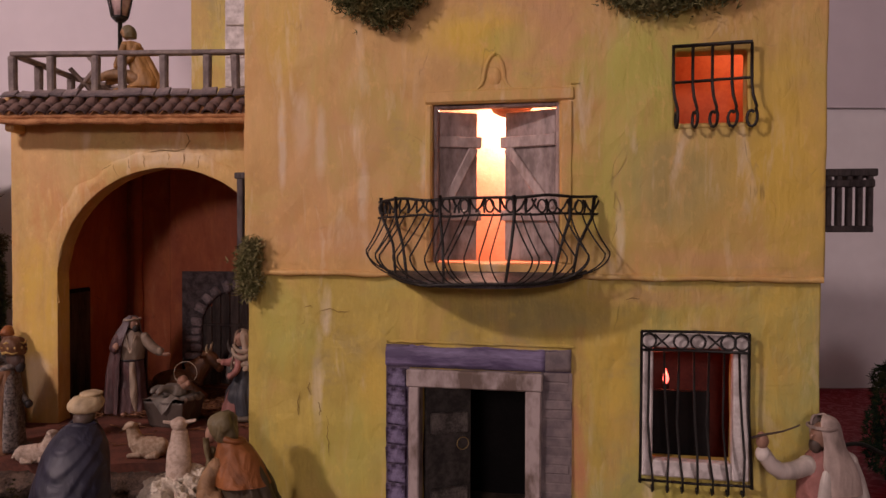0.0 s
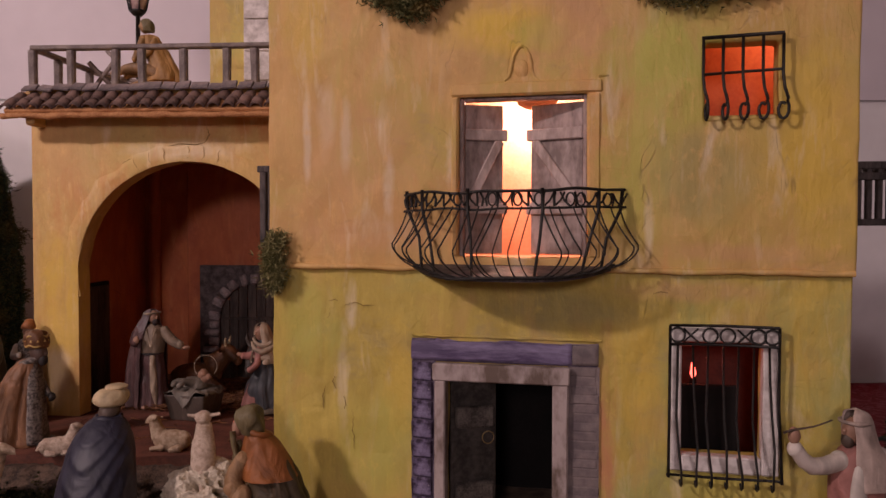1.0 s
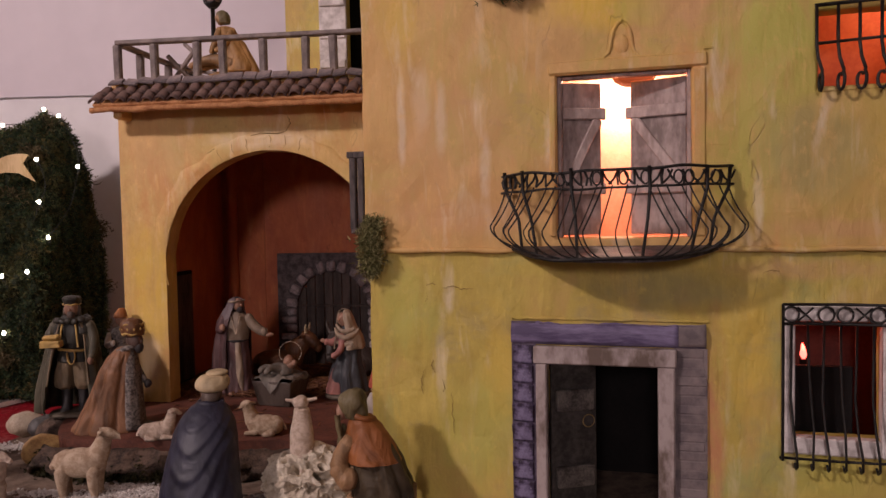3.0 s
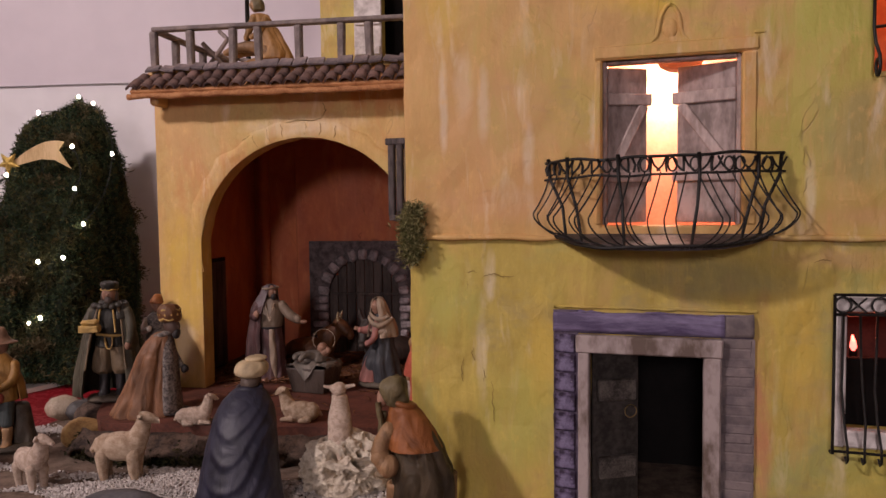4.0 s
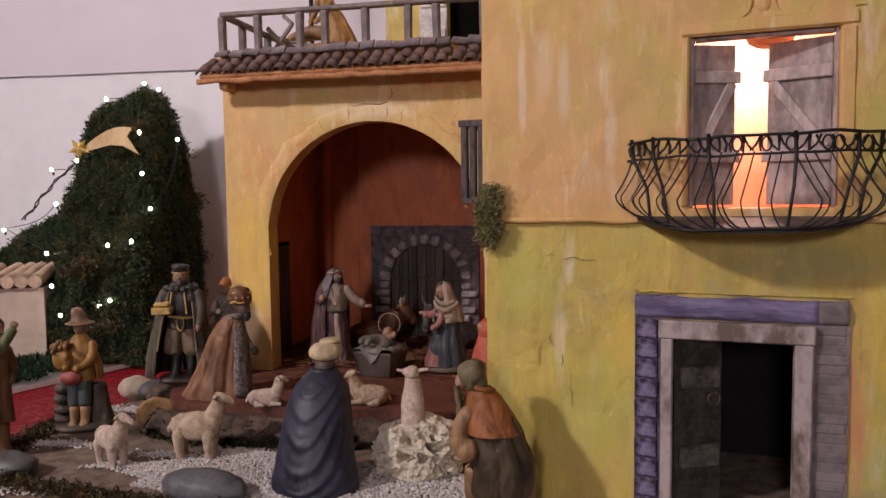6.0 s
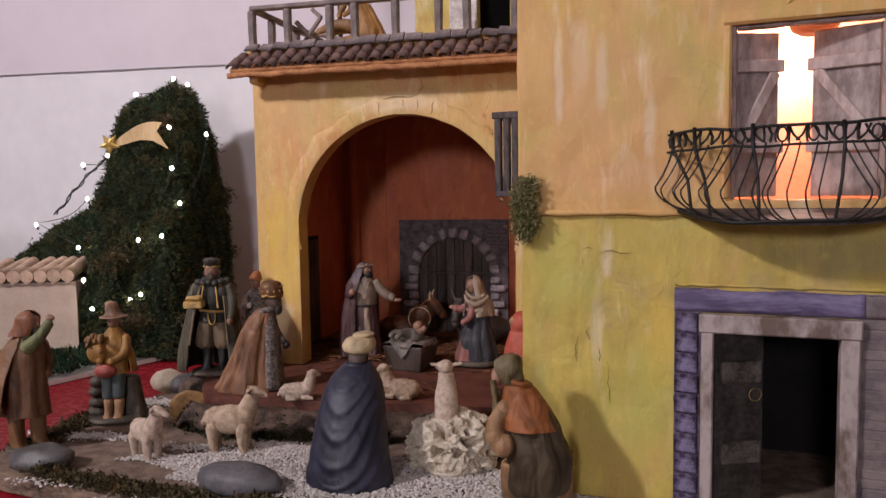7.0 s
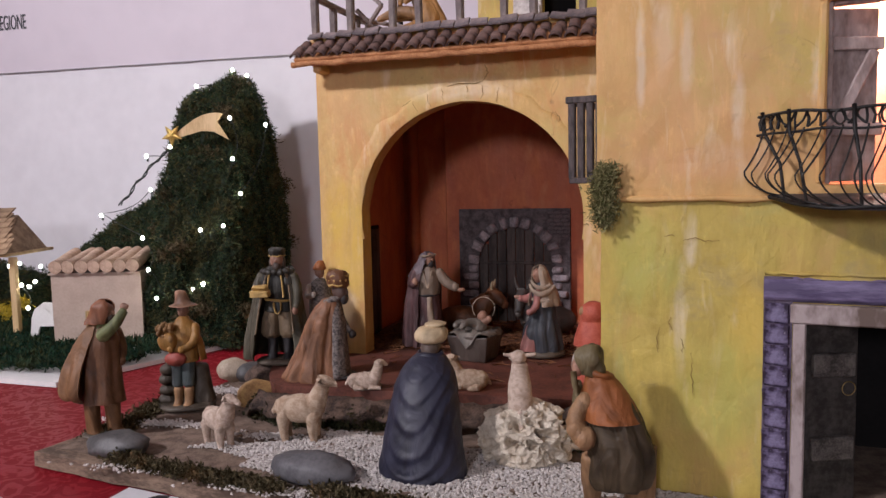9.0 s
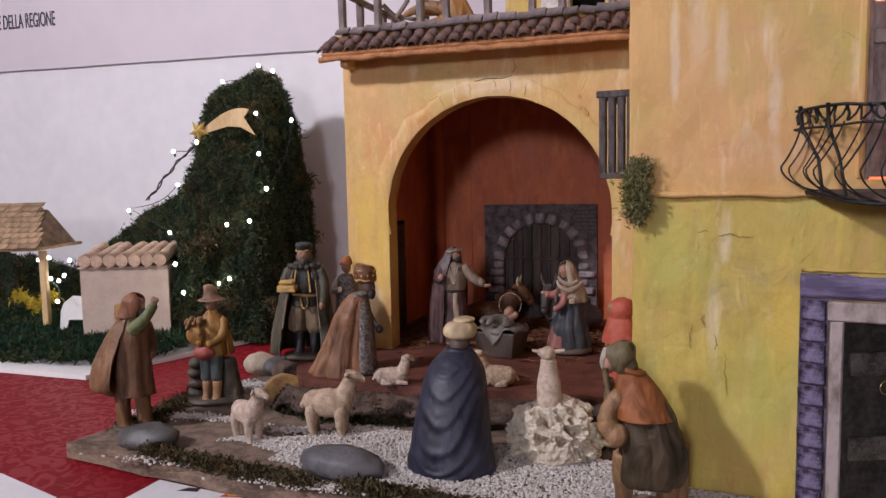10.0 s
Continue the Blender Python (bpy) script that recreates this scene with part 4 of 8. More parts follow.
for w in (0.021, 0.024, 0.027):
    bm = bmesh.new()
    slab(bm, (-w / 2, 0, 0), (w / 2, 0.017, 0.0042), 0.0009)
    slab_me.append(mesh_of("ridge_slab", bm, SLATE))
x = 0.0
i = 0
while x < SW:
    w = (0.021, 0.024, 0.027)[i % 3 if i % 7 else 1]
    t = part("ridge_slab", slab_me[(0.021, 0.024, 0.027).index(w)], SLATE, stable)
    t.matrix_local = pose(x + w / 2, -0.0230 + rng.uniform(-0.0015, 0.0015), SH + 0.0030 + rng.uniform(0, 0.002), 40 + rng.uniform(-8, 8), rng.uniform(-9, 9), rng.uniform(-7, 7))
    x += w + 0.0006
    i += 1
RAILZ = SH + 0.083
bm = bmesh.new()
slab(bm, (-0.006, 0.006, RAILZ - 0.007), (SW, 0.022, RAILZ), 0.0015)
railing = part("terrace_railing", bm, RAIL, stable, "taupe painted wooden terrace railing")
bm = bmesh.new()
slab(bm, (-0.012, 0.022, RAILZ - 0.007), (0.002, 0.33, RAILZ), 0.0015)
part("side_rail", bm, RAIL, railing)
bm = bmesh.new()
slab(bm, (-0.006, -0.006, SH + 0.008), (0.006, 0.006, RAILZ - 0.006), 0.0025, 0, Matrix())
bm.verts.ensure_lookup_table()
for v in bm.verts:
    v.co.x *= 1 + 0.18 * ((v.co.z - SH) / 0.09 - 0.5)
post_me = mesh_of("post", bm, RAIL)
for i in range(9):
    p = part("post", post_me, RAIL, railing)
    p.matrix_local = pose(0.003 + 0.0620 * i, 0.014, 0, 0, rng.uniform(-1.5, 1.5), rng.uniform(-8, 8))
for i in range(3):
    p = part("post", post_me, RAIL, railing)
    p.matrix_local = pose(-0.005, 0.085 + 0.10 * i, 0, 0, 0, rng.uniform(-8, 8))

# upper chamber behind the terrace
CH0, CHY = 0.245, 0.125
bm = bmesh.new()
panel_wall(bm, CH0, SW, SH + 0.012, SH + 0.30, CHY, CHY + 0.02, [(CH0 + 0.11, CH0 + 0.165, SH + 0.012, SH + 0.21)], 0, 0.03)
cham = part("upper_chamber", bm, YELLOW, stable, "streaky yellow plaster chamber wall with a dark doorway")
bm = bmesh.new()
slab(bm, (CH0, CHY + 0.02, SH + 0.012), (CH0 + 0.02, CHY + 0.22, SH + 0.30), 0.003)
part("chamber_side_wall", bm, YELLOW, cham)
# rear wall coloured near-black, so the doorway looks deep in shade
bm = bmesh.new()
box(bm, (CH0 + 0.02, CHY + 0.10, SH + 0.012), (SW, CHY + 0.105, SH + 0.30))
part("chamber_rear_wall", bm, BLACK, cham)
bm = bmesh.new()
slab(bm, (CH0 + 0.062, CHY - 0.007, SH + 0.014), (CH0 + 0.110, CHY - 0.001, SH + 0.21), 0.001)
for z in (0.045, 0.095, 0.15):
    slab(bm, (CH0 + 0.064, CHY - 0.011, SH + z), (CH0 + 0.108, CHY - 0.006, SH + z + 0.014), 0.001, 0, pose(0, 0, 0, 0, 0, 0))
part("shutter", bm, WHITEFR, cham, "pale weathered shutter")

# stone gate panel on the stable's rear wall
gate = thing("stone_gate", STABLE @ pose(0.150, 0.3245, 0.0), "dark slate-coloured stone gateway with arched plank door", "gate")
GW, GH = 0.222, 0.228
bm = bmesh.new()
R = 0.074
cx, sp = GW / 2 + 0.002, 0.118
ol = [(0, 0), (cx - R, 0)] + [(cx - R * math.cos(math.pi * i / 20), sp + R * math.sin(math.pi * i / 20)) for i in range(21)] + [(cx + R, 0), (GW, 0), (GW, GH), (0, GH)]
fr = [bm.verts.new((x, -0.014, z)) for x, z in ol]
bk = [bm.verts.new((x, 0.0, z)) for x, z in ol]
faces_of(bm, fr, 0)
for i in range(len(ol)):
    j = (i + 1) % len(ol)
    faces_of(bm, (fr[j], fr[i], bk[i], bk[j]), 0)
bm.normal_update()
bmesh.ops.triangulate(bm, faces=[f for f in bm.faces if len(f.verts) > 4])
part("panel", bm, GATEWALL, gate)
for i in range(8):
    bm = bmesh.new()
    x = cx - R + 2 * R * i / 8
    slab(bm, (x + 0.0006, -0.006, 0.0), (x + 2 * R / 8 - 0.0006, -0.001, sp + math.sqrt(max(0.0, R * R - (x + R / 8 - cx) ** 2)) + 0.004), 0.001)
    part("plank", bm, GATEWOOD, gate)
bm = bmesh.new()
slab(bm, (cx - R, -0.0085, 0.118), (cx + R, -0.005, 0.124), 0.001)
part("ledge", bm, GATEWOOD, gate)


def stone(bm, w, h, d, seed):
    slab(bm, (-w / 2, -d, -h / 2), (w / 2, 0, h / 2), 0.003)
    for v in bm.verts:
        v.co += 0.0026 * noise.noise_vector(v.co * 120 + Vector((seed, 0, 0)))


rng = random.Random(91)
for i in range(11):
    a = math.pi * (i + 0.5 + rng.uniform(-0.12, 0.12)) / 11
    bm = bmesh.new()
    stone(bm, rng.uniform(0.0145, 0.0185), rng.uniform(0.018, 0.025), rng.uniform(0.008, 0.012), i)
    p = part("gate_stone", bm, GATEST, gate)
    p.matrix_local = Matrix.Translation((cx - (R + 0.010) * math.cos(a), -0.011, sp + (R + 0.010) * math.sin(a))) @ pose(0, 0, 0, 0, -90 + math.degrees(a), 0)
for side in (-1, 1):
    for i in range(7):
        bm = bmesh.new()
        stone(bm, 0.019 + 0.012 * (i % 2) + rng.uniform(-0.003, 0.003), rng.uniform(0.0115, 0.0145), rng.uniform(0.008, 0.012), 20 + i + side)
        p = part("gate_stone", bm, GATEST, gate)
        p.matrix_local = pose(cx + side * (R + 0.010 + 0.006 * (i % 2)), -0.011, 0.010 + 0.0165 * i)
brick_me = []
bm = bmesh.new()
slab(bm, (0, -0.004, 0), (0.0125, 0, 0.006), 0.001)
brick_me = mesh_of("small_brick", bm, GATEWALL)
for side in (1,):
    for r in range(7):
        for c in range(3):
            p = part("small_brick", brick_me, GATEWALL, gate)
            p.matrix_local = pose((0.001 if not side else GW - 0.041) + 0.0135 * c + 0.004 * (r % 2) - (0.002 if side else 0), -0.0135, GH - 0.010 - 0.0075 * r)

# ---- fittings of the tall house ----
# brick surround of the door, stone trim, door leaf
sur = bmesh.new()
box(sur, (0.153, -0.0015, 0.0), (0.1785, 0.004, 0.231))
box(sur, (0.1785, -0.0015, 0.207), (0.3475, 0.004, 0.229))
surround = part("door_surround", sur, MORTAR, house, "purple painted brick door surround")
bm = bmesh.new()
box(bm, (0.3175, -0.0022, 0.0), (0.3490, 0.004, 0.2068))
part("brick_bed", bm, MAUVE, surround)
rng = random.Random(11)
for i in range(10):
    bm = bmesh.new()
    slab(bm, (-0.0118 + rng.uniform(0, 0.0015), -0.0044 + rng.uniform(-0.0008, 0.0008), -0.0100), (0.0118 - rng.uniform(0, 0.002), 0.0, 0.0098), 0.0042)
    rough_up(bm, 0.0018, 150 + i)
    part("brick", bm, PURPLE, surround).matrix_local = pose(0.1653, 0, 0.0103 + 0.0206 * i, 0, rng.uniform(-2, 2), 0)
for i in range(22):
    z = 0.0094 * i
    bm = bmesh.new()
    slab(bm, (0.3188 + rng.uniform(0, 0.003), -0.0029 + rng.uniform(-0.0003, 0.0003), z + 0.0001), (0.3495 - rng.uniform(0, 0.0040), 0.0, z + 0.0092), 0.0010)
    rough_up(bm, 0.0006, 120)
    part("brick", bm, MAUVE, surround)
for x0, x1, mt in ((0.1530, 0.3215, LAVENDER), (0.3218, 0.3480, MAUVE)):
    bm = bmesh.new()
    cuts = 30 if mt is LAVENDER else 5
    pts = [(x0 + (x1 - x0) * q / cuts, -0.0005, 0.2182 + 0.0008 * noise.noise(Vector((q * 0.4, 2, 7)))) for q in range(cuts + 1)]
    for q, (px, py, pz) in enumerate(pts):
        d = 0.0050 + 0.0008 * noise.noise(Vector((q * 0.5, 9, 1)))
        row = [bm.verts.new(p) for p in ((px, 0.001, pz - 0.0105), (px, -d * 0.75, pz - 0.0095), (px, -d, pz - 0.006 + 0.0006 * noise.noise(Vector((q, 1, 1)))), (px, -d, pz + 0.004), (px, -d * 0.7, pz + 0.0085 + 0.0010 * noise.noise(Vector((q * 0.7, 3, 1)))), (px, 0.001, pz + 0.0125 + 0.0012 * noise.noise(Vector((q * 0.9, 5, 1)))))]
        if q:
            for w in range(5):
                faces_of(bm, (old[w], row[w], row[w + 1], old[w + 1]), 0, True)
        else:
            faces_of(bm, row, 0)
        old = row
    faces_of(bm, old[::-1], 0)
    part("brick", bm, mt, surround)
bm = bmesh.new()
tube(bm, [(0.1535 + 0.197 * i / 24, -0.0005, 0.2340 + 0.0012 * noise.noise(Vector((i * 0.7, 4, 1)))) for i in range(25)], [0.0017 + 0.0010 * noise.noise(Vector((i * 0.9, 1, 1))) for i in range(25)], 0, 8)
part("surround_ledge", bm, YELLOW, house, "rough plaster ledge over the door")
trim = bmesh.new()
slab(trim, (0.1765, -0.0105, 0.1880), (0.3195, 0.008, 0.2060), 0.0015)
rough_up(trim, 0.0010, 60)
trim = part("door_trim", trim, STONEFR, house, "worn grey stone-painted door trim")
for x0, x1 in ((0.1790, DOOR[0] + 0.001), (DOOR[1] - 0.001, 0.3185)):
    bm = bmesh.new()
    slab(bm, (x0, -0.0095, 0.001), (x1, 0.012, 0.1878), 0.0015)
    rough_up(bm, 0.0010, 60)
    part("jamb", bm, STONEFR, trim)
leaf = bmesh.new()
slab(leaf, (0.0, 0.0, 0.003), (0.053, 0.007, 0.184), 0.001)
leaf = part("door_leaf", leaf, DARKDOOR, house, "dark grey door leaf standing open")
leaf.matrix_local = pose(DOOR[0] + 0.002, 0.020, 0, 0, 0, 30)
for z in (0.047, 0.130):
    bm = bmesh.new()
    slab(bm, (0.005, -0.006, z), (0.048, 0.001, z + 0.023), 0.0015)
    rough_up(bm, 0.0007, 80)
    part("strap", bm, HINGE, leaf, "rough pale-brushed door block")
bm = bmesh.new()
tube(bm, [(0.042 + 0.0068 * math.cos(a), -0.0035, 0.118 + 0.0068 * math.sin(a)) for a in (2 * math.pi * i / 20 for i in range(21))], 0.0005, 0, 6)
part("ring_handle", bm, BRASS, leaf, "thin brass ring handle")

# plaster rim and ornament of the balcony door, shutters
rimb = bmesh.new()
slab(rimb, (0.1935, -0.0066, 0.4840), (0.3500, 0.004, 0.4985), 0.0025)
slab(rimb, (0.3440, -0.0064, 0.4985), (0.3560, 0.004, 0.5030), 0.0020)
for x0, x1 in ((0.1955, 0.2030), (0.3350, 0.3480)):
    slab(rimb, (x0, -0.0062, 0.3180), (x1, 0.004, 0.4838), 0.002)
rough_up(rimb, 0.0020, 75)
rimb = part("balcony_door_trim", rimb, OCHRE, house, "plaster trim with a shell ornament")
bm = bmesh.new()
for k_ in (-1, 1):
    tube(bm, [(0.268 + k_ * x, -0.0034, z) for x, z in ((0.0175, 0.4985), (0.0125, 0.5030), (0.0105, 0.5090), (0.0100, 0.5160), (0.0080, 0.5240), (0.0040, 0.5310), (0.0, 0.5335))], [0.0012, 0.0020, 0.0023, 0.0022, 0.0020, 0.0018, 0.0016], 0, 8)
ball(bm, (0.268, -0.0035, 0.5110), (0.0075, 0.0018, 0.0100), 0, 14)
rough_up(bm, 0.0010, 140)
part("shell_ornament", bm, OCHRE, rimb)
fr_ = bmesh.new()
slab(fr_, (0.2032, 0.002, 0.3182), (0.2075, 0.014, 0.4838), 0.001)
slab(fr_, (0.3305, 0.002, 0.3182), (0.3348, 0.014, 0.4838), 0.001)
slab(fr_, (0.2077, 0.002, 0.4800), (0.3303, 0.014, 0.4838), 0.001)
part("balcony_door_frame", fr_, SHUTTER, house, "thin dark wooden door frame")


def shutter(width, flip):
    bm = bmesh.new()
    h = 0.1580
    slab(bm, (0, 0, 0), (width, 0.004, h), 0.0008)
    body = mesh_of("shutter", bm, SHUTTER)
    rails = []
    for z in (0.042, 0.120):
        bm = bmesh.new()
        slab(bm, (-0.001, -0.0045, z), (width + 0.004, -0.0002, z + 0.012), 0.001)
        rails.append(mesh_of("shutter_rail", bm, BRACE))
    bm = bmesh.new()
    ln = math.hypot(width - 0.008, 0.066)
    an = math.degrees(math.atan2(0.066, (width - 0.008)))
    slab(bm, (0, -0.004, -0.005), (ln, -0.0003, 0.005), 0.001, 0, Matrix.Translation((0.004 if flip > 0 else width - 0.004, 0, 0.054)) @ pose(0, 0, 0, 0, -an if flip > 0 else an - 180, 0))
    rails.append(mesh_of("shutter_brace", bm, BRACE))
    return body, rails


for hinge_u, w, ang, flip in ((0.2080, 0.041, 24, 1), (0.3300, 0.058, 155, -1)):
    body, rails = shutter(w, 1)
    sh = part("shutter", body, SHUTTER, house, "half-open grey wooden plank shutter")
    if flip > 0:
        sh.matrix_local = pose(hinge_u, 0.012, 0.3205, 0, 0, ang)
    else:
        sh.matrix_local = pose(hinge_u, 0.012, 0.3205, 0, 0, -20) @ Matrix.Diagonal((-1, 1, 1, 1))
    for r in rails:
        part("shutter_rail" if "rail" in r.name else "shutter_brace", r, SHUTTER, sh)

# the bellied iron balcony
bal = bmesh.new()
BU0, BU1, BZ = 0.146, 0.372, 0.318


def bow(s, out, w=0.0):
    """A place along the bowed balcony front: s from 0 to 1, out: how far it stands from the wall."""
    u = BU0 - w + (BU1 - BU0 + 2 * w) * s
    return u, -0.004 - out * (1 - abs(2 * s - 1) ** 3.2)


def dip(s_):
    """How far the balcony floor hangs lower at its front."""
    return 0.009 * (1 - abs(2 * s_ - 1) ** 3.2)


fl = [bow(i / 24, 0.068) for i in range(25)]
f0 = [bal.verts.new((u * 0.9 + 0.0259, v, BZ - 0.012 - dip(i / 24))) for i, (u, v) in enumerate(fl)]
f1 = [bal.verts.new((u * 0.9 + 0.0259, v, BZ - 0.008 - dip(i / 24))) for i, (u, v) in enumerate(fl)]
faces_of(bal, f1, 0)
faces_of(bal, f0[::-1], 0)
for i in range(25):
    j = (i + 1) % 25
    faces_of(bal, (f0[i], f0[j], f1[j], f1[i]), 0)
bmesh.ops.triangulate(bal, faces=[f for f in bal.faces if len(f.verts) > 4])
bal = part("balcony", bal, DARKWOOD, house, "bellied black iron balcony with a dark floor")


def rail_bar(z, out, r, w=0.0, wob=0.0, sag=0.0):
    bm = bmesh.new()
    pts = []
    for i in range(41):
        u, v = bow(i / 40, out, w)
        pts.append((u, v, z + wob * noise.noise(Vector((i * 0.16, z * 90, 0))) + 0.004 * (i / 40 - 0.5) - sag * dip(i / 40)))
    tube(bm, pts, r, 0, 6)
    return bm


for z, out, r, w in ((0.3840, 0.055, 0.0015, 0.0), (0.3670, 0.056, 0.0012, 0.001), (BZ - 0.009, 0.070, 0.0020, -0.010)):
    part("balcony_rail", rail_bar(z, out, r, w, 0.003, 1.0 if z < BZ else 0.0), IRON, bal)
rng = random.Random(5)
for i in range(24):
    s = (i + 0.5 + rng.uniform(-0.28, 0.28)) / 24
    top_u, top_v = bow(s, 0.056, 0.001)
    bel_u, bel_v = bow(s, 0.078, 0.028)
    bot_u, bot_v = bow(s, 0.070, -0.015)
    lean = (-0.013 if s < 0.64 else 0.012) * math.sin(math.pi * min(1.0, max(0.0, s))) ** 0.5 + rng.uniform(-0.004, 0.004)
    foot = rng.uniform(-0.002, 0.005) * (1 if s < 0.64 else -1)
    pts = []
    for t in range(19):
        f = t / 18
        z = 0.369 + (BZ - 0.009 - dip(s) - 0.369) * f
        b = (f / 0.62) ** 1.1 if f < 0.62 else math.cos((f - 0.62) / 0.38 * math.pi / 2) ** 0.62
        lin_u, lin_v = top_u + (bot_u - top_u) * f, top_v + (bot_v - top_v) * f
        pts.append((lin_u + (bel_u - lin_u) * b * 0.74 + lean * b + foot * f, lin_v + (bel_v - lin_v) * b, z))
    bm = bmesh.new()
    tube(bm, pts, rng.uniform(0.0007, 0.0009), 0, 6)
    part("baluster", bm, IRON, bal)
for s, tilt in ((0.02, 0.012), (0.12, 0.004), (0.34, 0.003), (0.655, 0.004), (0.885, 0.0), (0.985, -0.010)):
    top_u, top_v = bow(s, 0.056, 0.001)
    bot_u, bot_v = bow(0.04 + 0.92 * s, 0.070, -0.012)
    bm = bmesh.new()
    tube(bm, [(top_u, top_v, 0.386), (top_u + 0.2 * tilt, top_v - 0.003, 0.366), ((top_u + bot_u + tilt) / 2, (top_v + bot_v) / 2 - 0.003, 0.338), (bot_u, bot_v, BZ - 0.010 - dip(s))], [0.0019, 0.0017, 0.0015, 0.0016], 0, 6)
    part("baluster", bm, IRON, bal, "thick straight iron upright")
rng = random.Random(15)
for i in range(46):
    s = (i + 0.5) / 46
    u, v = bow(s, 0.0555)
    bm = bmesh.new()
    pick = rng.random()
    if pick < 0.22:
        tube(bm, [(u + 0.0040 * math.cos(a), v, 0.3758 + 0.0062 * math.sin(a)) for a in (2 * math.pi * q / 14 for q in range(15))], 0.0010, 0, 5)
    elif pick < 0.62:
        sgn = 1 if i % 2 else -1
        tube(bm, [(u - 0.004 * sgn, v, 0.370), (u + 0.001 * sgn, v - 0.0006, 0.375), (u + 0.0045 * sgn, v, 0.3828)], 0.0011, 0, 5)
    else:
        w = rng.uniform(-0.0015, 0.0015)
        tube(bm, [(u, v, 0.369), (u + w, v - 0.0004, 0.376), (u - w, v, 0.3828)], rng.uniform(0.0010, 0.0016), 0, 5)
    part("scroll", bm, IRON, bal)

# lower window: white casing and iron grille
cas = bmesh.new()
slab(cas, (0.4175, -0.006, 0.237), (0.5195, 0.008, 0.2520), 0.0015)
rough_up(cas, 0.0010, 60)
casing = part("window_casing", cas, WHITEFR, house, "chipped white window casing")
for lo, hi in (((0.4175, -0.006, 0.1080), (0.4285, 0.010, 0.2368)), ((0.5035, -0.006, 0.1080), (0.5195, 0.010, 0.2368)), ((0.4287, -0.006, 0.1080), (0.5033, 0.008, 0.1250))):
    bm = bmesh.new()
    slab(bm, lo, hi, 0.0015)
    rough_up(bm, 0.0010, 60)
    part("casing_board", bm, WHITEFR, casing)
gr = bmesh.new()
for z in (0.2535, 0.2350, 0.1060):
    tube(gr, [(0.4160, -0.0115, z), (0.4680, -0.0125 - 0.004 * (z < 0.2), z + 0.0008), (0.5170 + 0.003 * (z < 0.2), -0.0115, z)], 0.0015, 0, 6)
for x, x2 in ((0.4165, 0.4160), (0.5170, 0.5205)):
    tube(gr, [(x, -0.0115, 0.2535), (x, -0.0115, 0.18), (x2, -0.014, 0.104), (x2, -0.002, 0.103)], 0.0015, 0, 6)
gr = part("window_grille", gr, IRON, house, "bulging black iron window grille")
rng = random.Random(8)
for i in range(7):
    x = 0.4240 + 0.0140 * i
    w = rng.uniform(-0.002, 0.003)
    bm = bmesh.new()
    tube(bm, [(x, -0.0115, 0.2350), (x + 0.3 * w, -0.012, 0.20), (x + w, -0.013, 0.165), (x + w + 0.002, -0.017, 0.135), (x + 0.0035, -0.021, 0.112), (x + 0.004, -0.020, 0.100), (x + 0.0038, -0.015, 0.0965), (x + 0.0035, -0.0105, 0.1010)], 0.0012, 0, 6)
    part("grille_bar", bm, IRON, gr)
for i, x in enumerate((0.4235, 0.4360, 0.4540, 0.4700, 0.4860, 0.4980, 0.5105)):
    bm = bmesh.new()
    if i % 3 != 1:
        tube(bm, [(x + 0.0068 * math.cos(a), -0.012, 0.2443 + 0.0072 * math.sin(a)) for a in (2 * math.pi * q / 16 for q in range(17))], 0.0011, 0, 5)
    else:
        tube(bm, [(x - 0.007, -0.012, 0.2375), (x + 0.007, -0.012, 0.2510)], 0.0010, 0, 5)
        tube(bm, [(x + 0.007, -0.0115, 0.2375), (x - 0.007, -0.0115, 0.2510)], 0.0010, 0, 5)
    part("scroll", bm, IRON, gr)

# upper window grille with curled feet
gr = bmesh.new()
tube(gr, [(0.4425, -0.0125, 0.5310), (0.4790, -0.0128, 0.5320), (0.5165, -0.0125, 0.5330)], 0.0018, 0, 6)
tube(gr, [(0.4435, -0.0130, 0.4960), (0.4790, -0.0132, 0.4975), (0.5165, -0.0130, 0.4990)], 0.0014, 0, 6)
gr = part("upper_window_grille", gr, IRON, house, "black iron grille with curled bar feet")
for i in range(5):
    x = 0.4440 + 0.0180 * i
    pts = [(x, -0.0128, 0.5320), (x, -0.0130, 0.4950), (x + 0.001, -0.015, 0.482), (x + 0.0035, -0.0195, 0.470)]
    for q in range(12):
        a = math.radians(50 - 33 * q)
        r = 0.0078 * (1 - 0.040 * q)
        ph = math.radians(8 + 17 * i)
        side = 0.72 * r * math.cos(a)
        pts.append((x + 0.0036 - 0.004 * math.sin(ph) + side * math.sin(ph), -0.0150 - side * math.cos(ph), 0.4610 + r * math.sin(a) * 1.35))
    bm = bmesh.new()
    tube(bm, pts, 0.0015, 0, 6)
    part("grille_bar", bm, IRON, gr)
for lo, hi in (((0.4465, -0.0048, 0.4515), (0.5145, 0.012, 0.4575)),):
    bm = bmesh.new()
    slab(bm, lo, hi, 0.002)
    rough_up(bm, 0.0012, 60)
    part("window_sill", bm, OCHRE, house, "low plaster sill")

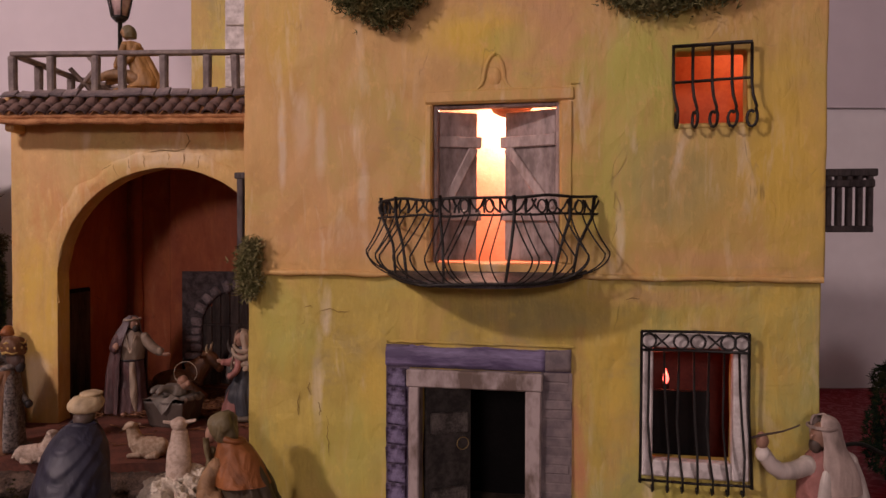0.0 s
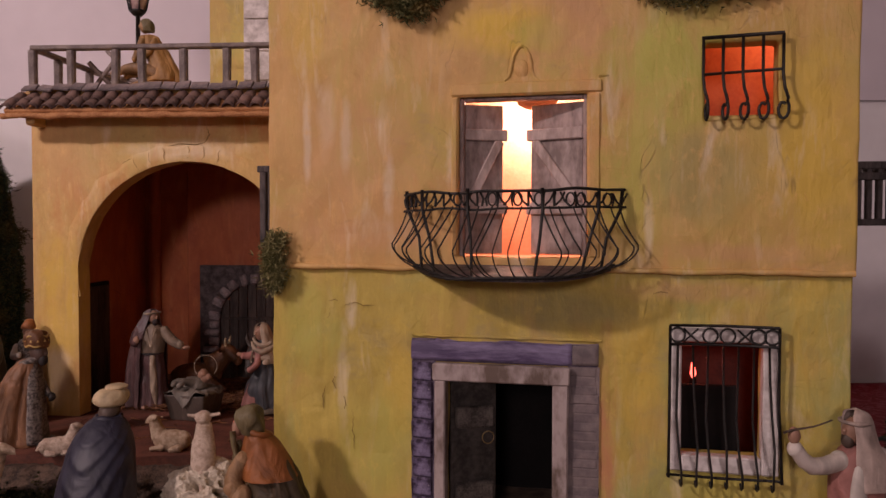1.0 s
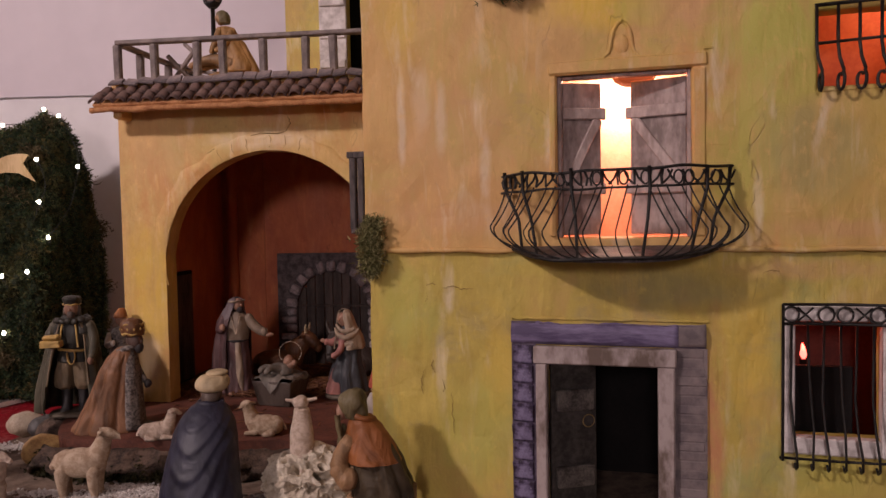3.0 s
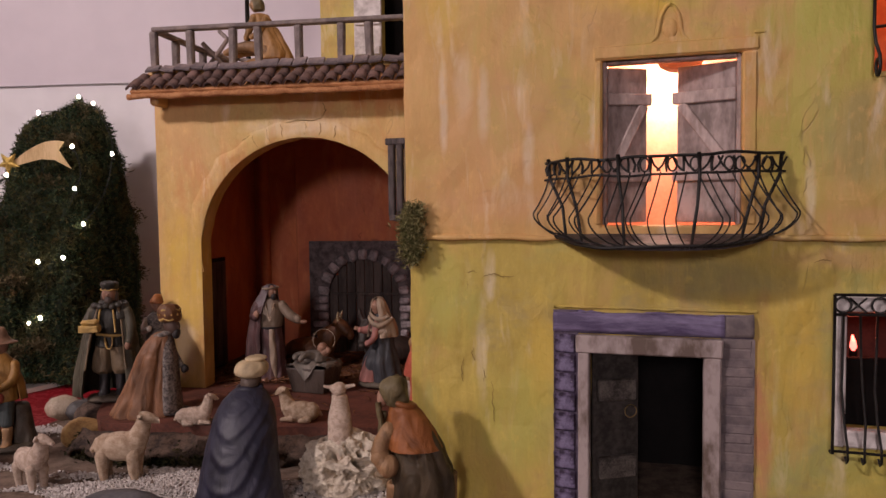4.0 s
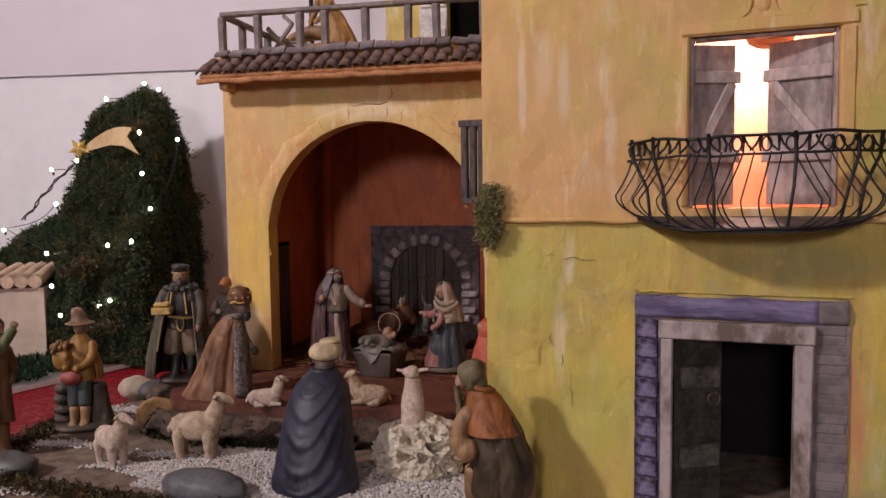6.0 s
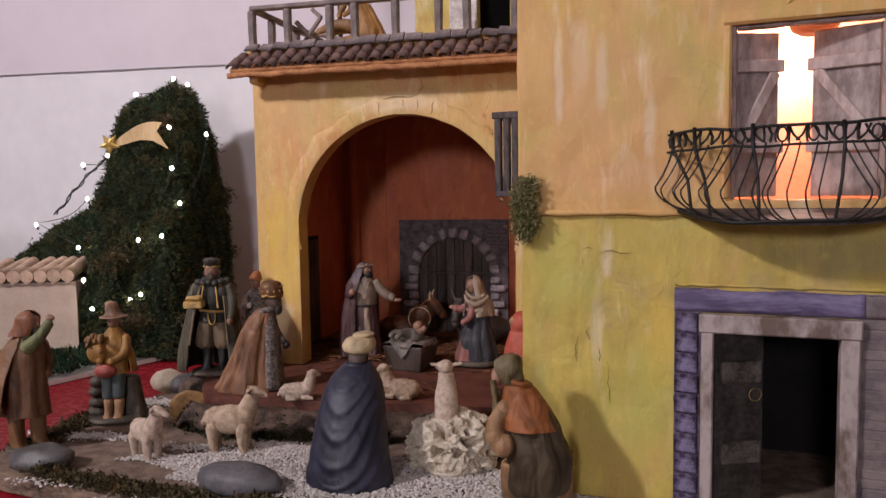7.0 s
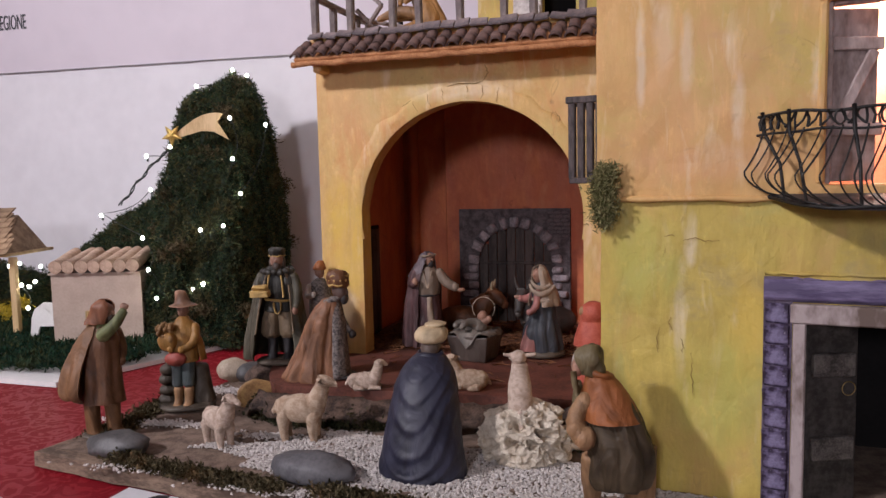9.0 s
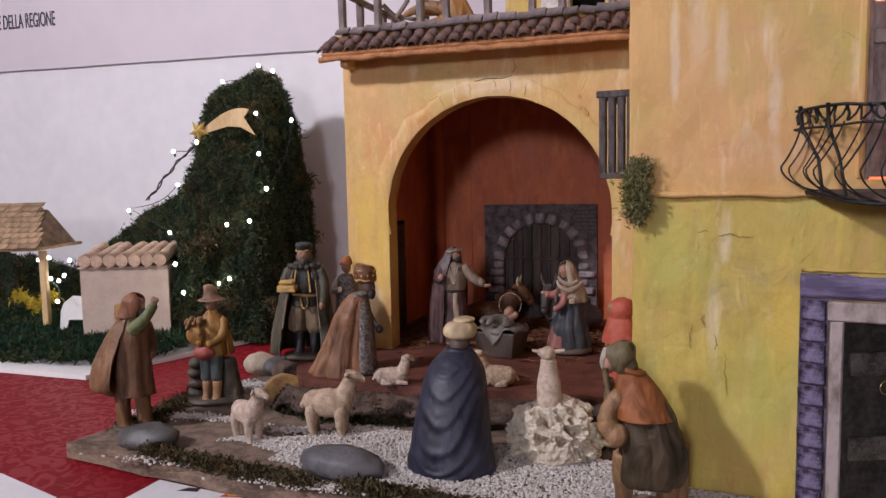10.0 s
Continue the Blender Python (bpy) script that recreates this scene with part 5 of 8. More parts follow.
# cracks in the plaster: thin grooves with dark edges
rng = random.Random(21)
for pts in (((0.058, 0.262), (0.0605, 0.256), (0.0585, 0.249), (0.0600, 0.240), (0.0575, 0.232)), ((0.060, 0.268), (0.066, 0.270), (0.070, 0.268)), ((0.078, 0.264), (0.088, 0.267), (0.099, 0.264), (0.112, 0.265)),
            ((0.066, 0.186), (0.064, 0.179), (0.068, 0.172)), ((0.086, 0.150), (0.088, 0.140), (0.0865, 0.128), (0.089, 0.116), (0.088, 0.106)), ((0.076, 0.165), (0.079, 0.156), (0.077, 0.150)),
            ((0.40, 0.283), (0.408, 0.285), (0.415, 0.284)), ((0.055, 0.175), (0.052, 0.160), (0.054, 0.148))):
    bm = bmesh.new()
    fine = []
    for (a, b), (c, d) in zip(pts, pts[1:]):
        fine += [(a + (c - a) * q / 6 + rng.uniform(-0.0010, 0.0010), b + (d - b) * q / 6 + rng.uniform(-0.0006, 0.0006)) for q in range(6)]
    fine.append(pts[-1])
    tube(bm, [(x, -0.0005, z) for x, z in fine], [0.00030 * math.sin(math.pi * (q + 0.4) / len(fine)) + 0.00012 for q in range(len(fine))], 0, 5)
    part("plaster_crack", bm, CRACK, house)

# wooden side balconies
for u, v, dirn, zlo, zhi, long_ in ((UL, 0.095, -1, 0.322, 0.424, 0.10), (UR, 0.10, 1, 0.352, 0.420, 0.11)):
    out = 0.060 if dirn < 0 else 0.078
    floor_ = bmesh.new()
    slab(floor_, (0.0, 0.0, zlo), (out, long_, zlo + 0.007), 0.001)
    sb = part("side_balcony", floor_, DARKWOOD, house, "small dark wooden balcony on the side wall")
    sb.matrix_local = pose(u, v - 0.0, 0) @ Matrix.Diagonal((dirn, 1, 1, 1))
    rails_ = [((-0.004, 0, zhi - 0.008), (out + 0.004, 0.010, zhi)), ((out - 0.008, 0.0105, zhi - 0.008), (out + 0.004, long_, zhi))]
    if dirn > 0:
        rails_.append(((-0.002, -0.004, zhi - 0.020), (out, -0.0005, zhi - 0.012)))
    for lo, hi in rails_:
        bm = bmesh.new()
        slab(bm, lo, hi, 0.001)
        part("rail", bm, DARKWOOD, sb)
    nb = 5 if dirn < 0 else 7
    bm = bmesh.new()
    half = 0.0042 if dirn < 0 else 0.0030
    slab(bm, (-half, 0.001, zlo + 0.006), (half, 0.009, zhi - 0.007), 0.0012)
    bar_me = mesh_of("slat", bm, DARKWOOD)
    for i in range(nb):
        b = part("slat", bar_me, OLDWOOD, sb)
        b.matrix_local = pose(out - 0.003 - i * (out - 0.006) / nb, 0, 0)
bm = bmesh.new()
slab(bm, (UR - 0.002, 0.040, 0.500), (UR + 0.012, 0.052, 0.514), 0.001)
part("wall_hook", bm, IRON, house, "small black wall fitting")


def moss_on_house(name, pts, size, count, mat, seed, label):
    def spot(r):
        i = r.randrange(len(pts) - 1)
        a, b = Vector(pts[i]), Vector(pts[i + 1])
        return a.lerp(b, r.random()) + Vector((r.gauss(0, size), r.gauss(0, size * 0.5) - 0.004, r.gauss(0, size))), Vector((0, -1, 0.2))
    me = tufts(int(count * 4), spot, 0.0052, seed, 3, 0.45)
    me.materials.append(mat)
    ob = new(name, me)
    ob.matrix_world = HOUSE
    return tagged(ob, label, "moss", kind="stuff")


moss_on_house("corner_moss", [(0.004, -0.006, 0.336), (0.0, -0.008, 0.318), (0.001, -0.010, 0.304), (0.001, -0.006, 0.284)], 0.0055, 620, MOSSPALE, 1, "tuft of olive moss stuck to the house corner")
moss_on_house("hanging_moss", [(0.105, -0.010, 0.606), (0.135, -0.012, 0.590), (0.158, -0.012, 0.578), (0.19, -0.010, 0.602)], 0.0075, 1100, MOSSOLIVE, 2, "tuft of dark green moss hanging on the facade")
moss_on_house("hanging_moss", [(0.385, -0.010, 0.592), (0.42, -0.012, 0.580), (0.46, -0.012, 0.583), (0.505, -0.010, 0.592)], 0.0075, 1100, MOSSOLIVE, 4, "long strip of dark green moss hanging on the facade")

# ---- stones, bark, gravel and moss on the board ----
def pebble(name, at, size, mat, seed, label, yaw=0, lumps=0.16, freq=1.6, detail=3):
    bm = bmesh.new()
    bmesh.ops.create_icosphere(bm, subdivisions=detail, radius=1)
    for v in bm.verts:
        v.co *= 1 + lumps * noise.noise(v.co * freq + Vector((seed * 7, 0, 0))) + 0.4 * lumps * noise.noise(v.co * freq * 3 + Vector((seed * 7, 4, 0)))
        v.co = Vector((v.co.x * size[0], v.co.y * size[1], v.co.z * size[2]))
    for f in bm.faces:
        f.smooth = True
    return single(name, bm, mat, pose(*at, 0, 0, yaw), label, "stone")


pebble("flat_stone", (-0.527, 0.786, GROUND + 0.012), (0.053, 0.030, 0.017), PEBBLE, 1, "flat grey river stone lying on the gravel", -8, 0.20, 1.3)
pebble("dark_stone", (-0.798, 0.815, GROUND + 0.010), (0.040, 0.026, 0.017), DARKPEB, 2, "dark grey river stone beside the moss", 8, 0.22, 1.3)
pebble("ochre_stone", (-0.720, 1.030, GROUND + 0.014), (0.034, 0.026, 0.024), YELST, 3, "rounded ochre-yellow stone beside the platform", 10)
pebble("pale_stone", (-0.835, 1.160, GROUND + 0.016), (0.026, 0.022, 0.021), CREAMST, 4, "pale cream stone on the board", 20)
pebble("dark_stone", (-0.805, 1.165, GROUND + 0.012), (0.028, 0.022, 0.018), DARKPEB, 12, "dark grey stone beside a pale one", 60)
pebble("brown_stone", (-0.245, 0.968, GROUND + 0.018), (0.032, 0.028, 0.024), BARK, 5, "dark brown stone at the platform's foot", 40)
pebble("brown_stone", (-0.30, 0.990, GROUND + 0.012), (0.030, 0.022, 0.022), BARK, 6, "dark brown stone at the platform's foot", 10)

# porous white rock with pits
bm = bmesh.new()
bmesh.ops.create_icosphere(bm, subdivisions=7, radius=1)
pits = []
for i in range(110):
    rr = random.Random(40 + i)
    pits.append((Vector((rr.gauss(0, 1), rr.gauss(-0.5, 1), rr.gauss(0.2, 0.8))).normalized(), 0.0015 + 0.012 * rr.random() ** 2, 0.10 + 0.22 * rr.random()))
for v in bm.verts:
    d = v.co.normalized()
    r = 1 + 0.10 * noise.noise(d * 1.7 + Vector((3, 0, 0))) + 0.10 * noise.noise(d * 3.9) + 0.05 * noise.noise(d * 9) + 0.025 * noise.noise(d * 21) + 0.012 * noise.noise(d * 45)
    q = d + 0.07 * noise.noise_vector(d * 7)
    q.normalize()
    for p, w, deep in pits:
        c = q.dot(p)
        if c > 1 - 3 * w:
            r -= deep * math.exp(-((1 - c) / w) ** 3) - 0.025 * math.exp(-((1 - c - 1.5 * w) / (0.6 * w)) ** 2)
    v.co = Vector((d.x * r * 0.056, d.y * r * 0.043, max(d.z * r * 0.044, -0.026)))
for f in bm.faces:
    f.smooth = True
single("porous_rock", bm, PUMICE, pose(-0.305, 0.890, GROUND + 0.024), "pitted cream-white porous rock on the gravel", "rock")

# cork bark along the platform's front
bm = bmesh.new()
NB = 110
rows = []
for i in range(NB):
    x = -0.765 + 0.60 * i / (NB - 1)
    row = []
    for j in range(10):
        f = j / 9
        q = Vector((x * 30, f * 3, 2))
        y = 0.978 - 0.020 * math.sin(math.pi * f) + 0.020 * noise.noise(q) + 0.010 * noise.noise(q * 3) + (0.16 * max(0, (-0.67 - x) / 0.095) ** 2)
        z = 0.769 + 0.040 * f + 0.006 * noise.noise(q * 1.3 + Vector((5, 0, 0))) * (1 if 0 < j < 9 else 0.3) - (0.018 * f if x < -0.70 else 0)
        row.append(bm.verts.new((x, y - 0.010 + 0.030 * max(0, f - 0.8), z)))
    rows.append(row)
for a, b in zip(rows, rows[1:]):
    for j in range(9):
        faces_of(bm, (a[j], b[j], b[j + 1], a[j + 1]), 0, True)
cork = single("cork_bark_edge", bm, BARK, Matrix(), "strip of dark cork bark along the platform", "bark")
cork.modifiers.new("thickness", "SOLIDIFY").thickness = 0.012
cork.modifiers["thickness"].offset = -1

# white gravel: many small stones
def gravel(count, spot, seed, size=0.0017):
    rng = random.Random(seed)
    ico = bmesh.new()
    bmesh.ops.create_icosphere(ico, subdivisions=1, radius=1)
    base_v = np.array([v.co[:] for v in ico.verts])
    base_f = np.array([[v.index for v in f.verts] for f in ico.faces])
    ico.free()
    vs, fs = [], []
    for k in range(count):
        x, y, z = spot(rng)
        s = size * rng.uniform(0.6, 1.5)
        sc = np.array([s * rng.uniform(0.8, 1.4), s * rng.uniform(0.7, 1.1), s * rng.uniform(0.6, 0.9)])
        a = rng.uniform(0, 6.28)
        p = base_v * (1 + 0.22 * np.array([[rng.uniform(-1, 1)] for _ in base_v])) * sc
        q = np.stack([p[:, 0] * math.cos(a) - p[:, 1] * math.sin(a), p[:, 0] * math.sin(a) + p[:, 1] * math.cos(a), p[:, 2]], 1)
        vs.append(q + np.array([x, y, z]))
        fs.append(base_f + 12 * len(fs) if len(base_v) == 12 else base_f + len(base_v) * len(fs))
    me = bpy.data.meshes.new("gravel")
    me.from_pydata(np.concatenate(vs).tolist(), [], np.concatenate(fs).tolist())
    return me


def gravel_spot(rng):
    while True:
        u, v = rng.uniform(-0.53, 0.40), rng.uniform(-0.145, 0.10)
        edge_lo = -0.120 + (0.028 if u < -0.40 else 0.0) + 0.020 * noise.noise(Vector((u * 14, 0, 1)))
        edge_hi = 0.020 * noise.noise(Vector((u * 18, 0, 6))) + (0.035 if u > -0.30 else 0.035 + 0.62 * (u + 0.30))
        if u > -0.02 and v > -0.006:
            continue
        sparse = noise.noise(Vector((u * 30, v * 30, 9)))
        if edge_lo < v < edge_hi and sparse > -0.55:
            p = inh(u, v)
            return p.x, p.y, BASE + 0.0035 + rng.uniform(0, 0.0022)


me = gravel(24000, gravel_spot, 1, 0.00145)
me.materials.append(GRAVEL)
tagged(new("white_gravel", me), "fine white gravel strewn over the board", "gravel", kind="stuff")


def patch_spot(rng):
    c, r = rng.choice((((-0.809, 1.090), (0.028, 0.010)), ((-0.853, 0.921), (0.026, 0.006)), ((-0.790, 0.925), (0.020, 0.006)), ((-0.636, 0.902), (0.030, 0.006)), ((-0.545, 0.925), (0.022, 0.006)), ((-0.70, 0.768), (0.05, 0.004)), ((-0.53, 0.742), (0.05, 0.006))))
    return c[0] + rng.gauss(0, r[0]), c[1] + rng.gauss(0, r[1]), BASE + 0.0035 + rng.uniform(0, 0.002)


me = gravel(3000, patch_spot, 2, 0.00145)
me.materials.append(GRAVEL)
tagged(new("scattered_gravel", me), "loose patches of fine white gravel", "gravel", kind="stuff")


def strip(name, pts, width, count, size, mat, seed, label, height=0.004):
    pts = [Vector((p[0], p[1], p[2] if len(p) > 2 else GROUND)) for p in pts]

    def spot(r):
        i = r.randrange(len(pts) - 1)
        p = pts[i].lerp(pts[i + 1], r.random())
        return p + Vector((r.gauss(0, width), r.gauss(0, width * 0.7), abs(r.gauss(0, height)))), Vector((0, -0.3, 1))
    me = tufts(count, spot, size, seed)
    me.materials.append(mat)
    return tagged(new(name, me), label, "moss", kind="stuff")


strip("dry_moss", [(-0.79, 0.800), (-0.74, 0.778), (-0.68, 0.768), (-0.61, 0.756), (-0.55, 0.744)], 0.0085, 5200, 0.0042, MOSSTAN, 31, "dry brown-green moss along the board's edge")
strip("dry_moss", [(-0.50, 0.745), (-0.44, 0.738), (-0.36, 0.722), (-0.28, 0.708)], 0.0080, 3600, 0.0042, MOSSTAN, 32, "dry brown-green moss along the board's edge")
strip("dry_moss", [(-0.86, 0.86), (-0.855, 0.90), (-0.865, 0.98), (-0.86, 1.06)], 0.0100, 2400, 0.0042, MOSSTAN, 33, "dark dry moss by the shepherd's feet")
strip("dark_moss", [(-0.70, 0.985), (-0.66, 0.962), (-0.60, 0.952), (-0.53, 0.958), (-0.46, 0.962)], 0.0090, 3600, 0.0042, MOSSDARK, 34, "dark moss at the foot of the platform", 0.009)
strip("dark_moss", [(-0.34, 0.955), (-0.27, 0.935), (-0.225, 0.930), (-0.21, 0.90)], 0.010, 2800, 0.0042, MOSSDARK, 35, "dark moss beside the house wall", 0.008)


def straws(name, label, count, spot, seed):
    """Loose thin stalks lying about."""
    rng = random.Random(seed)
    bm = bmesh.new()
    for _ in range(count):
        x, y, z = spot(rng)
        a, ln = rng.uniform(0, math.pi), rng.uniform(0.010, 0.034)
        dx, dy, dz = 0.5 * ln * math.cos(a), 0.5 * ln * math.sin(a), rng.uniform(-0.002, 0.003)
        tube(bm, [(x - dx, y - dy, z), (x + rng.uniform(-0.001, 0.001), y, z + rng.uniform(0, 0.002)), (x + dx, y + dy, z + dz)], rng.uniform(0.0005, 0.0009), 0, 4)
    return single(name, bm, STRAW, Matrix(), label, "straw", kind="stuff")


straws("loose_straw", "loose straw strewn over the stable floor", 1900, lambda r: (r.uniform(-0.64, -0.27), 1.24 + abs(r.gauss(0.08, 0.09)), 0.8140 + abs(r.gauss(0, 0.003))), 36)
straws("scattered_straw", "a few straws on the red platform", 60, lambda r: (r.uniform(-0.60, -0.26), r.uniform(1.06, 1.25), 0.8140), 37)

# printed sheets on the cloth
def sheet(corners, label):
    bm = bmesh.new()
    lo = [bm.verts.new((x, y, 0.7495)) for x, y in corners]
    hi = [bm.verts.new((x, y, 0.7505)) for x, y in corners]
    faces_of(bm, hi, 0)
    faces_of(bm, lo[::-1], 0)
    for i in range(4):
        faces_of(bm, (lo[i], lo[(i + 1) % 4], hi[(i + 1) % 4], hi[i]), 0)
    return single("paper_sheet", bm, PAPER, Matrix(), label, "paper")


leaf1 = sheet([(-0.760, 0.690), (-0.50, 0.640), (-0.500, 0.720), (-0.752, 0.770)], "white printed leaflet lying on the red cloth")
for lo, w, mt, name in (((-0.712, 0.752), 0.024, INK, "printed_block"), ((-0.656, 0.754), 0.024, REDINK, "printed_emblem"), ((-0.622, 0.748), 0.024, INK, "printed_block")):
    bm = bmesh.new()
    k = 0.006 if mt is INK else 0.012
    vs = [bm.verts.new((lo[0] + a, lo[1] + b, 0.7508)) for a, b in ((0, -k), (w, -k * 0.6), (w * 0.95, k), (w * 0.35, k * 0.8))]
    faces_of(bm, vs, 0)
    part(name, bm, mt, leaf1)
bm = bmesh.new()
faces_of(bm, [bm.verts.new((-0.644 + 0.007 * math.cos(a), 0.752 + 0.006 * math.sin(a), 0.7511)) for a in (2 * math.pi * i / 12 for i in range(12))], 0)
part("printed_emblem", bm, YELINK, leaf1)
sheet([(-1.02, 0.690), (-0.830, 0.640), (-0.835, 0.700), (-0.957, 0.744)], "white paper corner lying on the red cloth")

# ---- painted figurines: each one plain carved mesh ----
def spread(rings, n):
    """More rings through the given ones, smoothly."""
    r = np.array(rings, float)
    out = []
    for i in range(n):
        f = i / (n - 1) * (len(r) - 1)
        k = min(int(f), len(r) - 2)
        t = f - k
        a, b, c, d = r[max(k - 1, 0)], r[k], r[k + 1], r[min(k + 2, len(r) - 1)]
        out.append(tuple(0.5 * (2 * b + (c - a) * t + (2 * a - 5 * b + 4 * c - d) * t * t + (3 * b - 3 * c + d - a) * t ** 3)))
    return out


def shell(bm, rings, a0, a1, mi, fold=0.06, k=6, thick=0.0016, seg=26, n=16):
    """A cloak open at one side: part of a loft from angle a0 to a1 (degrees), with thickness."""
    rows = []
    rr = spread(rings, n)
    for i, (x, y, z, rx, ry) in enumerate(rr):
        t = i / (n - 1)
        pair = []
        for d in (0.0, thick):
            row = []
            for j in range(seg + 1):
                a = math.radians(a0 + (a1 - a0) * j / seg)
                g = 1 + fold * (1 - 0.8 * t) * math.sin(k * a + 1.1 * math.sin(3 * a + 4 * t))
                row.append(bm.verts.new((x + (rx * g - d) * math.cos(a), y + (ry * g - d) * math.sin(a), z)))
            pair.append(row)
        rows.append(pair)
    for p, q in zip(rows, rows[1:]):
        for j in range(seg):
            faces_of(bm, (p[0][j], p[0][j + 1], q[0][j + 1], q[0][j]), mi, True)
            faces_of(bm, (q[1][j], q[1][j + 1], p[1][j + 1], p[1][j]), mi, True)
        for j in (0, seg):
            faces_of(bm, (p[0][j], q[0][j], q[1][j], p[1][j]), mi, True)
    for p in (rows[0], rows[-1]):
        for j in range(seg):
            faces_of(bm, (p[0][j], p[1][j], p[1][j + 1], p[0][j + 1]), mi, True)


def pleat(x, p=0.55):
    """A rounded ridge with a sharp valley, from -1 to 1."""
    return 2 * abs(math.cos(x / 2)) ** p - 1


def head(bm, c, r, skin, hair, way=(0, -1), beard=None):
    x, y, z = c
    wx, wy = way
    ball(bm, c, (r * 0.86, r * 0.86, r * 1.12), skin, 14)
    ball(bm, (x + wx * r * 0.84, y + wy * r * 0.84, z - r * 0.05), (r * 0.2, r * 0.2, r * 0.26), skin, 8)
    ball(bm, (x - wx * r * 0.25, y - wy * r * 0.25, z + r * 0.22), (r * 0.92, r * 0.92, r * 1.0), hair, 12)
    if beard is not None:
        ball(bm, (x + wx * r * 0.45, y + wy * r * 0.45, z - r * 0.72), (r * 0.58, r * 0.58, r * 0.72), beard, 10)


def statue(name, bm, mats, m, label, grain=0.0006):
    bm.normal_update()
    for v in bm.verts:
        if v.co.z > 0.002:
            q = Vector((v.co.x * 95, v.co.y * 95, v.co.z * 42))
            d = 0.5 - abs(noise.noise(q)) * 1.6 + 0.5 * noise.noise(q * 2.3)
            v.co += v.normal * (grain + 0.0003) * 1.8 * d
    return single(name, bm, mats, m, label, "figurine", "painted figurines", smooth_level=1)


# kneeling figure in a dark cloak, seen from the rear
bm = bmesh.new()


def swag(a, t):
    back, x = max(0.0, -math.sin(a)), math.cos(a)
    ph = 44 * t - 13 * (x + 0.12) ** 2 + 1.2 * noise.noise(Vector((x * 2, t * 5, 1)))
    crest = max(0.0, math.cos(ph)) ** 2.2 - 0.45 * max(0.0, math.cos(ph + 2.2)) ** 2
    some = 0.72 + 0.35 * noise.noise(Vector((x * 2.2, t * 7, 4))) + 0.30 * x
    return 0.062 * back ** 0.6 * crest * max(0.1, some) * min(1, 7 * t) * (1 if t < 0.80 else 0.4) + 0.028 * math.sin(5 * a + 2 + 3 * t) * (1 - t) ** 1.5


loft(bm, spread([(0, 0, 0, 0.0490, 0.042), (0, 0, 0.008, 0.0500, 0.043), (0, 0, 0.030, 0.0465, 0.040), (0, 0.001, 0.060, 0.0425, 0.036), (0, 0.002, 0.090, 0.0382, 0.032), (0, 0.003, 0.112, 0.0335, 0.027), (0, 0.004, 0.128, 0.0240, 0.020), (0, 0.005, 0.137, 0.0140, 0.0130)], 64), 0, 64, 0, 1, 0, swag)
tube(bm, [(0.0135 * math.cos(a), 0.005 + 0.0125 * math.sin(a), 0.1355 + 0.0012 * math.sin(3 * a)) for a in (2 * math.pi * q / 20 for q in range(21))], 0.0034, 0, 7)
loft(bm, [(0, 0.005, 0.134, 0.0120, 0.0120), (0, 0.006, 0.145, 0.0118, 0.0118), (0, 0.006, 0.150, 0.0125, 0.012)], 1, 16)
loft(bm, spread([(-0.001, 0.006, 0.1475, 0.0120, 0.0115), (-0.001, 0.006, 0.1510, 0.0175, 0.0165), (-0.001, 0.006, 0.1575, 0.0195, 0.0185), (-0.001, 0.006, 0.1640, 0.0165, 0.0155), (-0.001, 0.006, 0.1665, 0.0100, 0.0095)], 12), 2, 40, 0, 1, 0, lambda a, t: 0.035 * pleat(8 * a + 5 * t))
loft(bm, spread([(0.001, 0.006, 0.1655, 0.0095, 0.0085), (0.002, 0.006, 0.1680, 0.0128, 0.0105), (0.003, 0.006, 0.1705, 0.0120, 0.0095), (0.004, 0.006, 0.1725, 0.0050, 0.0040)], 8), 2, 20)
for v in bm.verts:
    v.co.y += 1.5 * v.co.z ** 2 / 0.17 * 0.16
statue("kneeling_cloaked_figurine", bm, [NAVY, HAIR, CREAM], pose(-0.411, 0.826, GROUND - 0.001, 0, 0, -4) @ Matrix.Diagonal((1, 1, 0.955, 1)), "kneeling figurine in a dark blue cloak and cream turban", 0.0)

# standing figure with a casket
bm = bmesh.new()
loft(bm, [(0, 0, 0, 0.040, 0.030), (0, 0, 0.006, 0.039, 0.029), (0, 0, 0.011, 0.032, 0.024)], 5, 24, 0.06, 5)
for sx in (-1, 1):
    loft(bm, spread([(sx * 0.012, -0.008, 0.006, 0.0085, 0.014), (sx * 0.012, -0.004, 0.015, 0.0070, 0.0085), (sx * 0.012, 0, 0.030, 0.0074, 0.0080), (sx * 0.012, 0, 0.046, 0.0088, 0.0088)], 8), 4, 14)
    loft(bm, spread([(sx * 0.013, 0, 0.040, 0.0085, 0.0085), (sx * 0.0140, -0.001, 0.047, 0.0140, 0.0130), (sx * 0.0130, -0.001, 0.064, 0.0140, 0.0135), (sx * 0.009, 0, 0.086, 0.0125, 0.0130)], 12), 2, 28, 0, 1, 0, lambda a, t: 0.06 * pleat(7 * a + 3 * t) * (1 - 0.6 * t))
loft(bm, spread([(0, 0, 0.080, 0.0235, 0.0175), (0, 0, 0.090, 0.0215, 0.0160), (0, 0, 0.100, 0.0190, 0.0145)], 8), 1, 36, 0, 1, 0, lambda a, t: 0.05 * pleat(9 * a) * (1 - t))
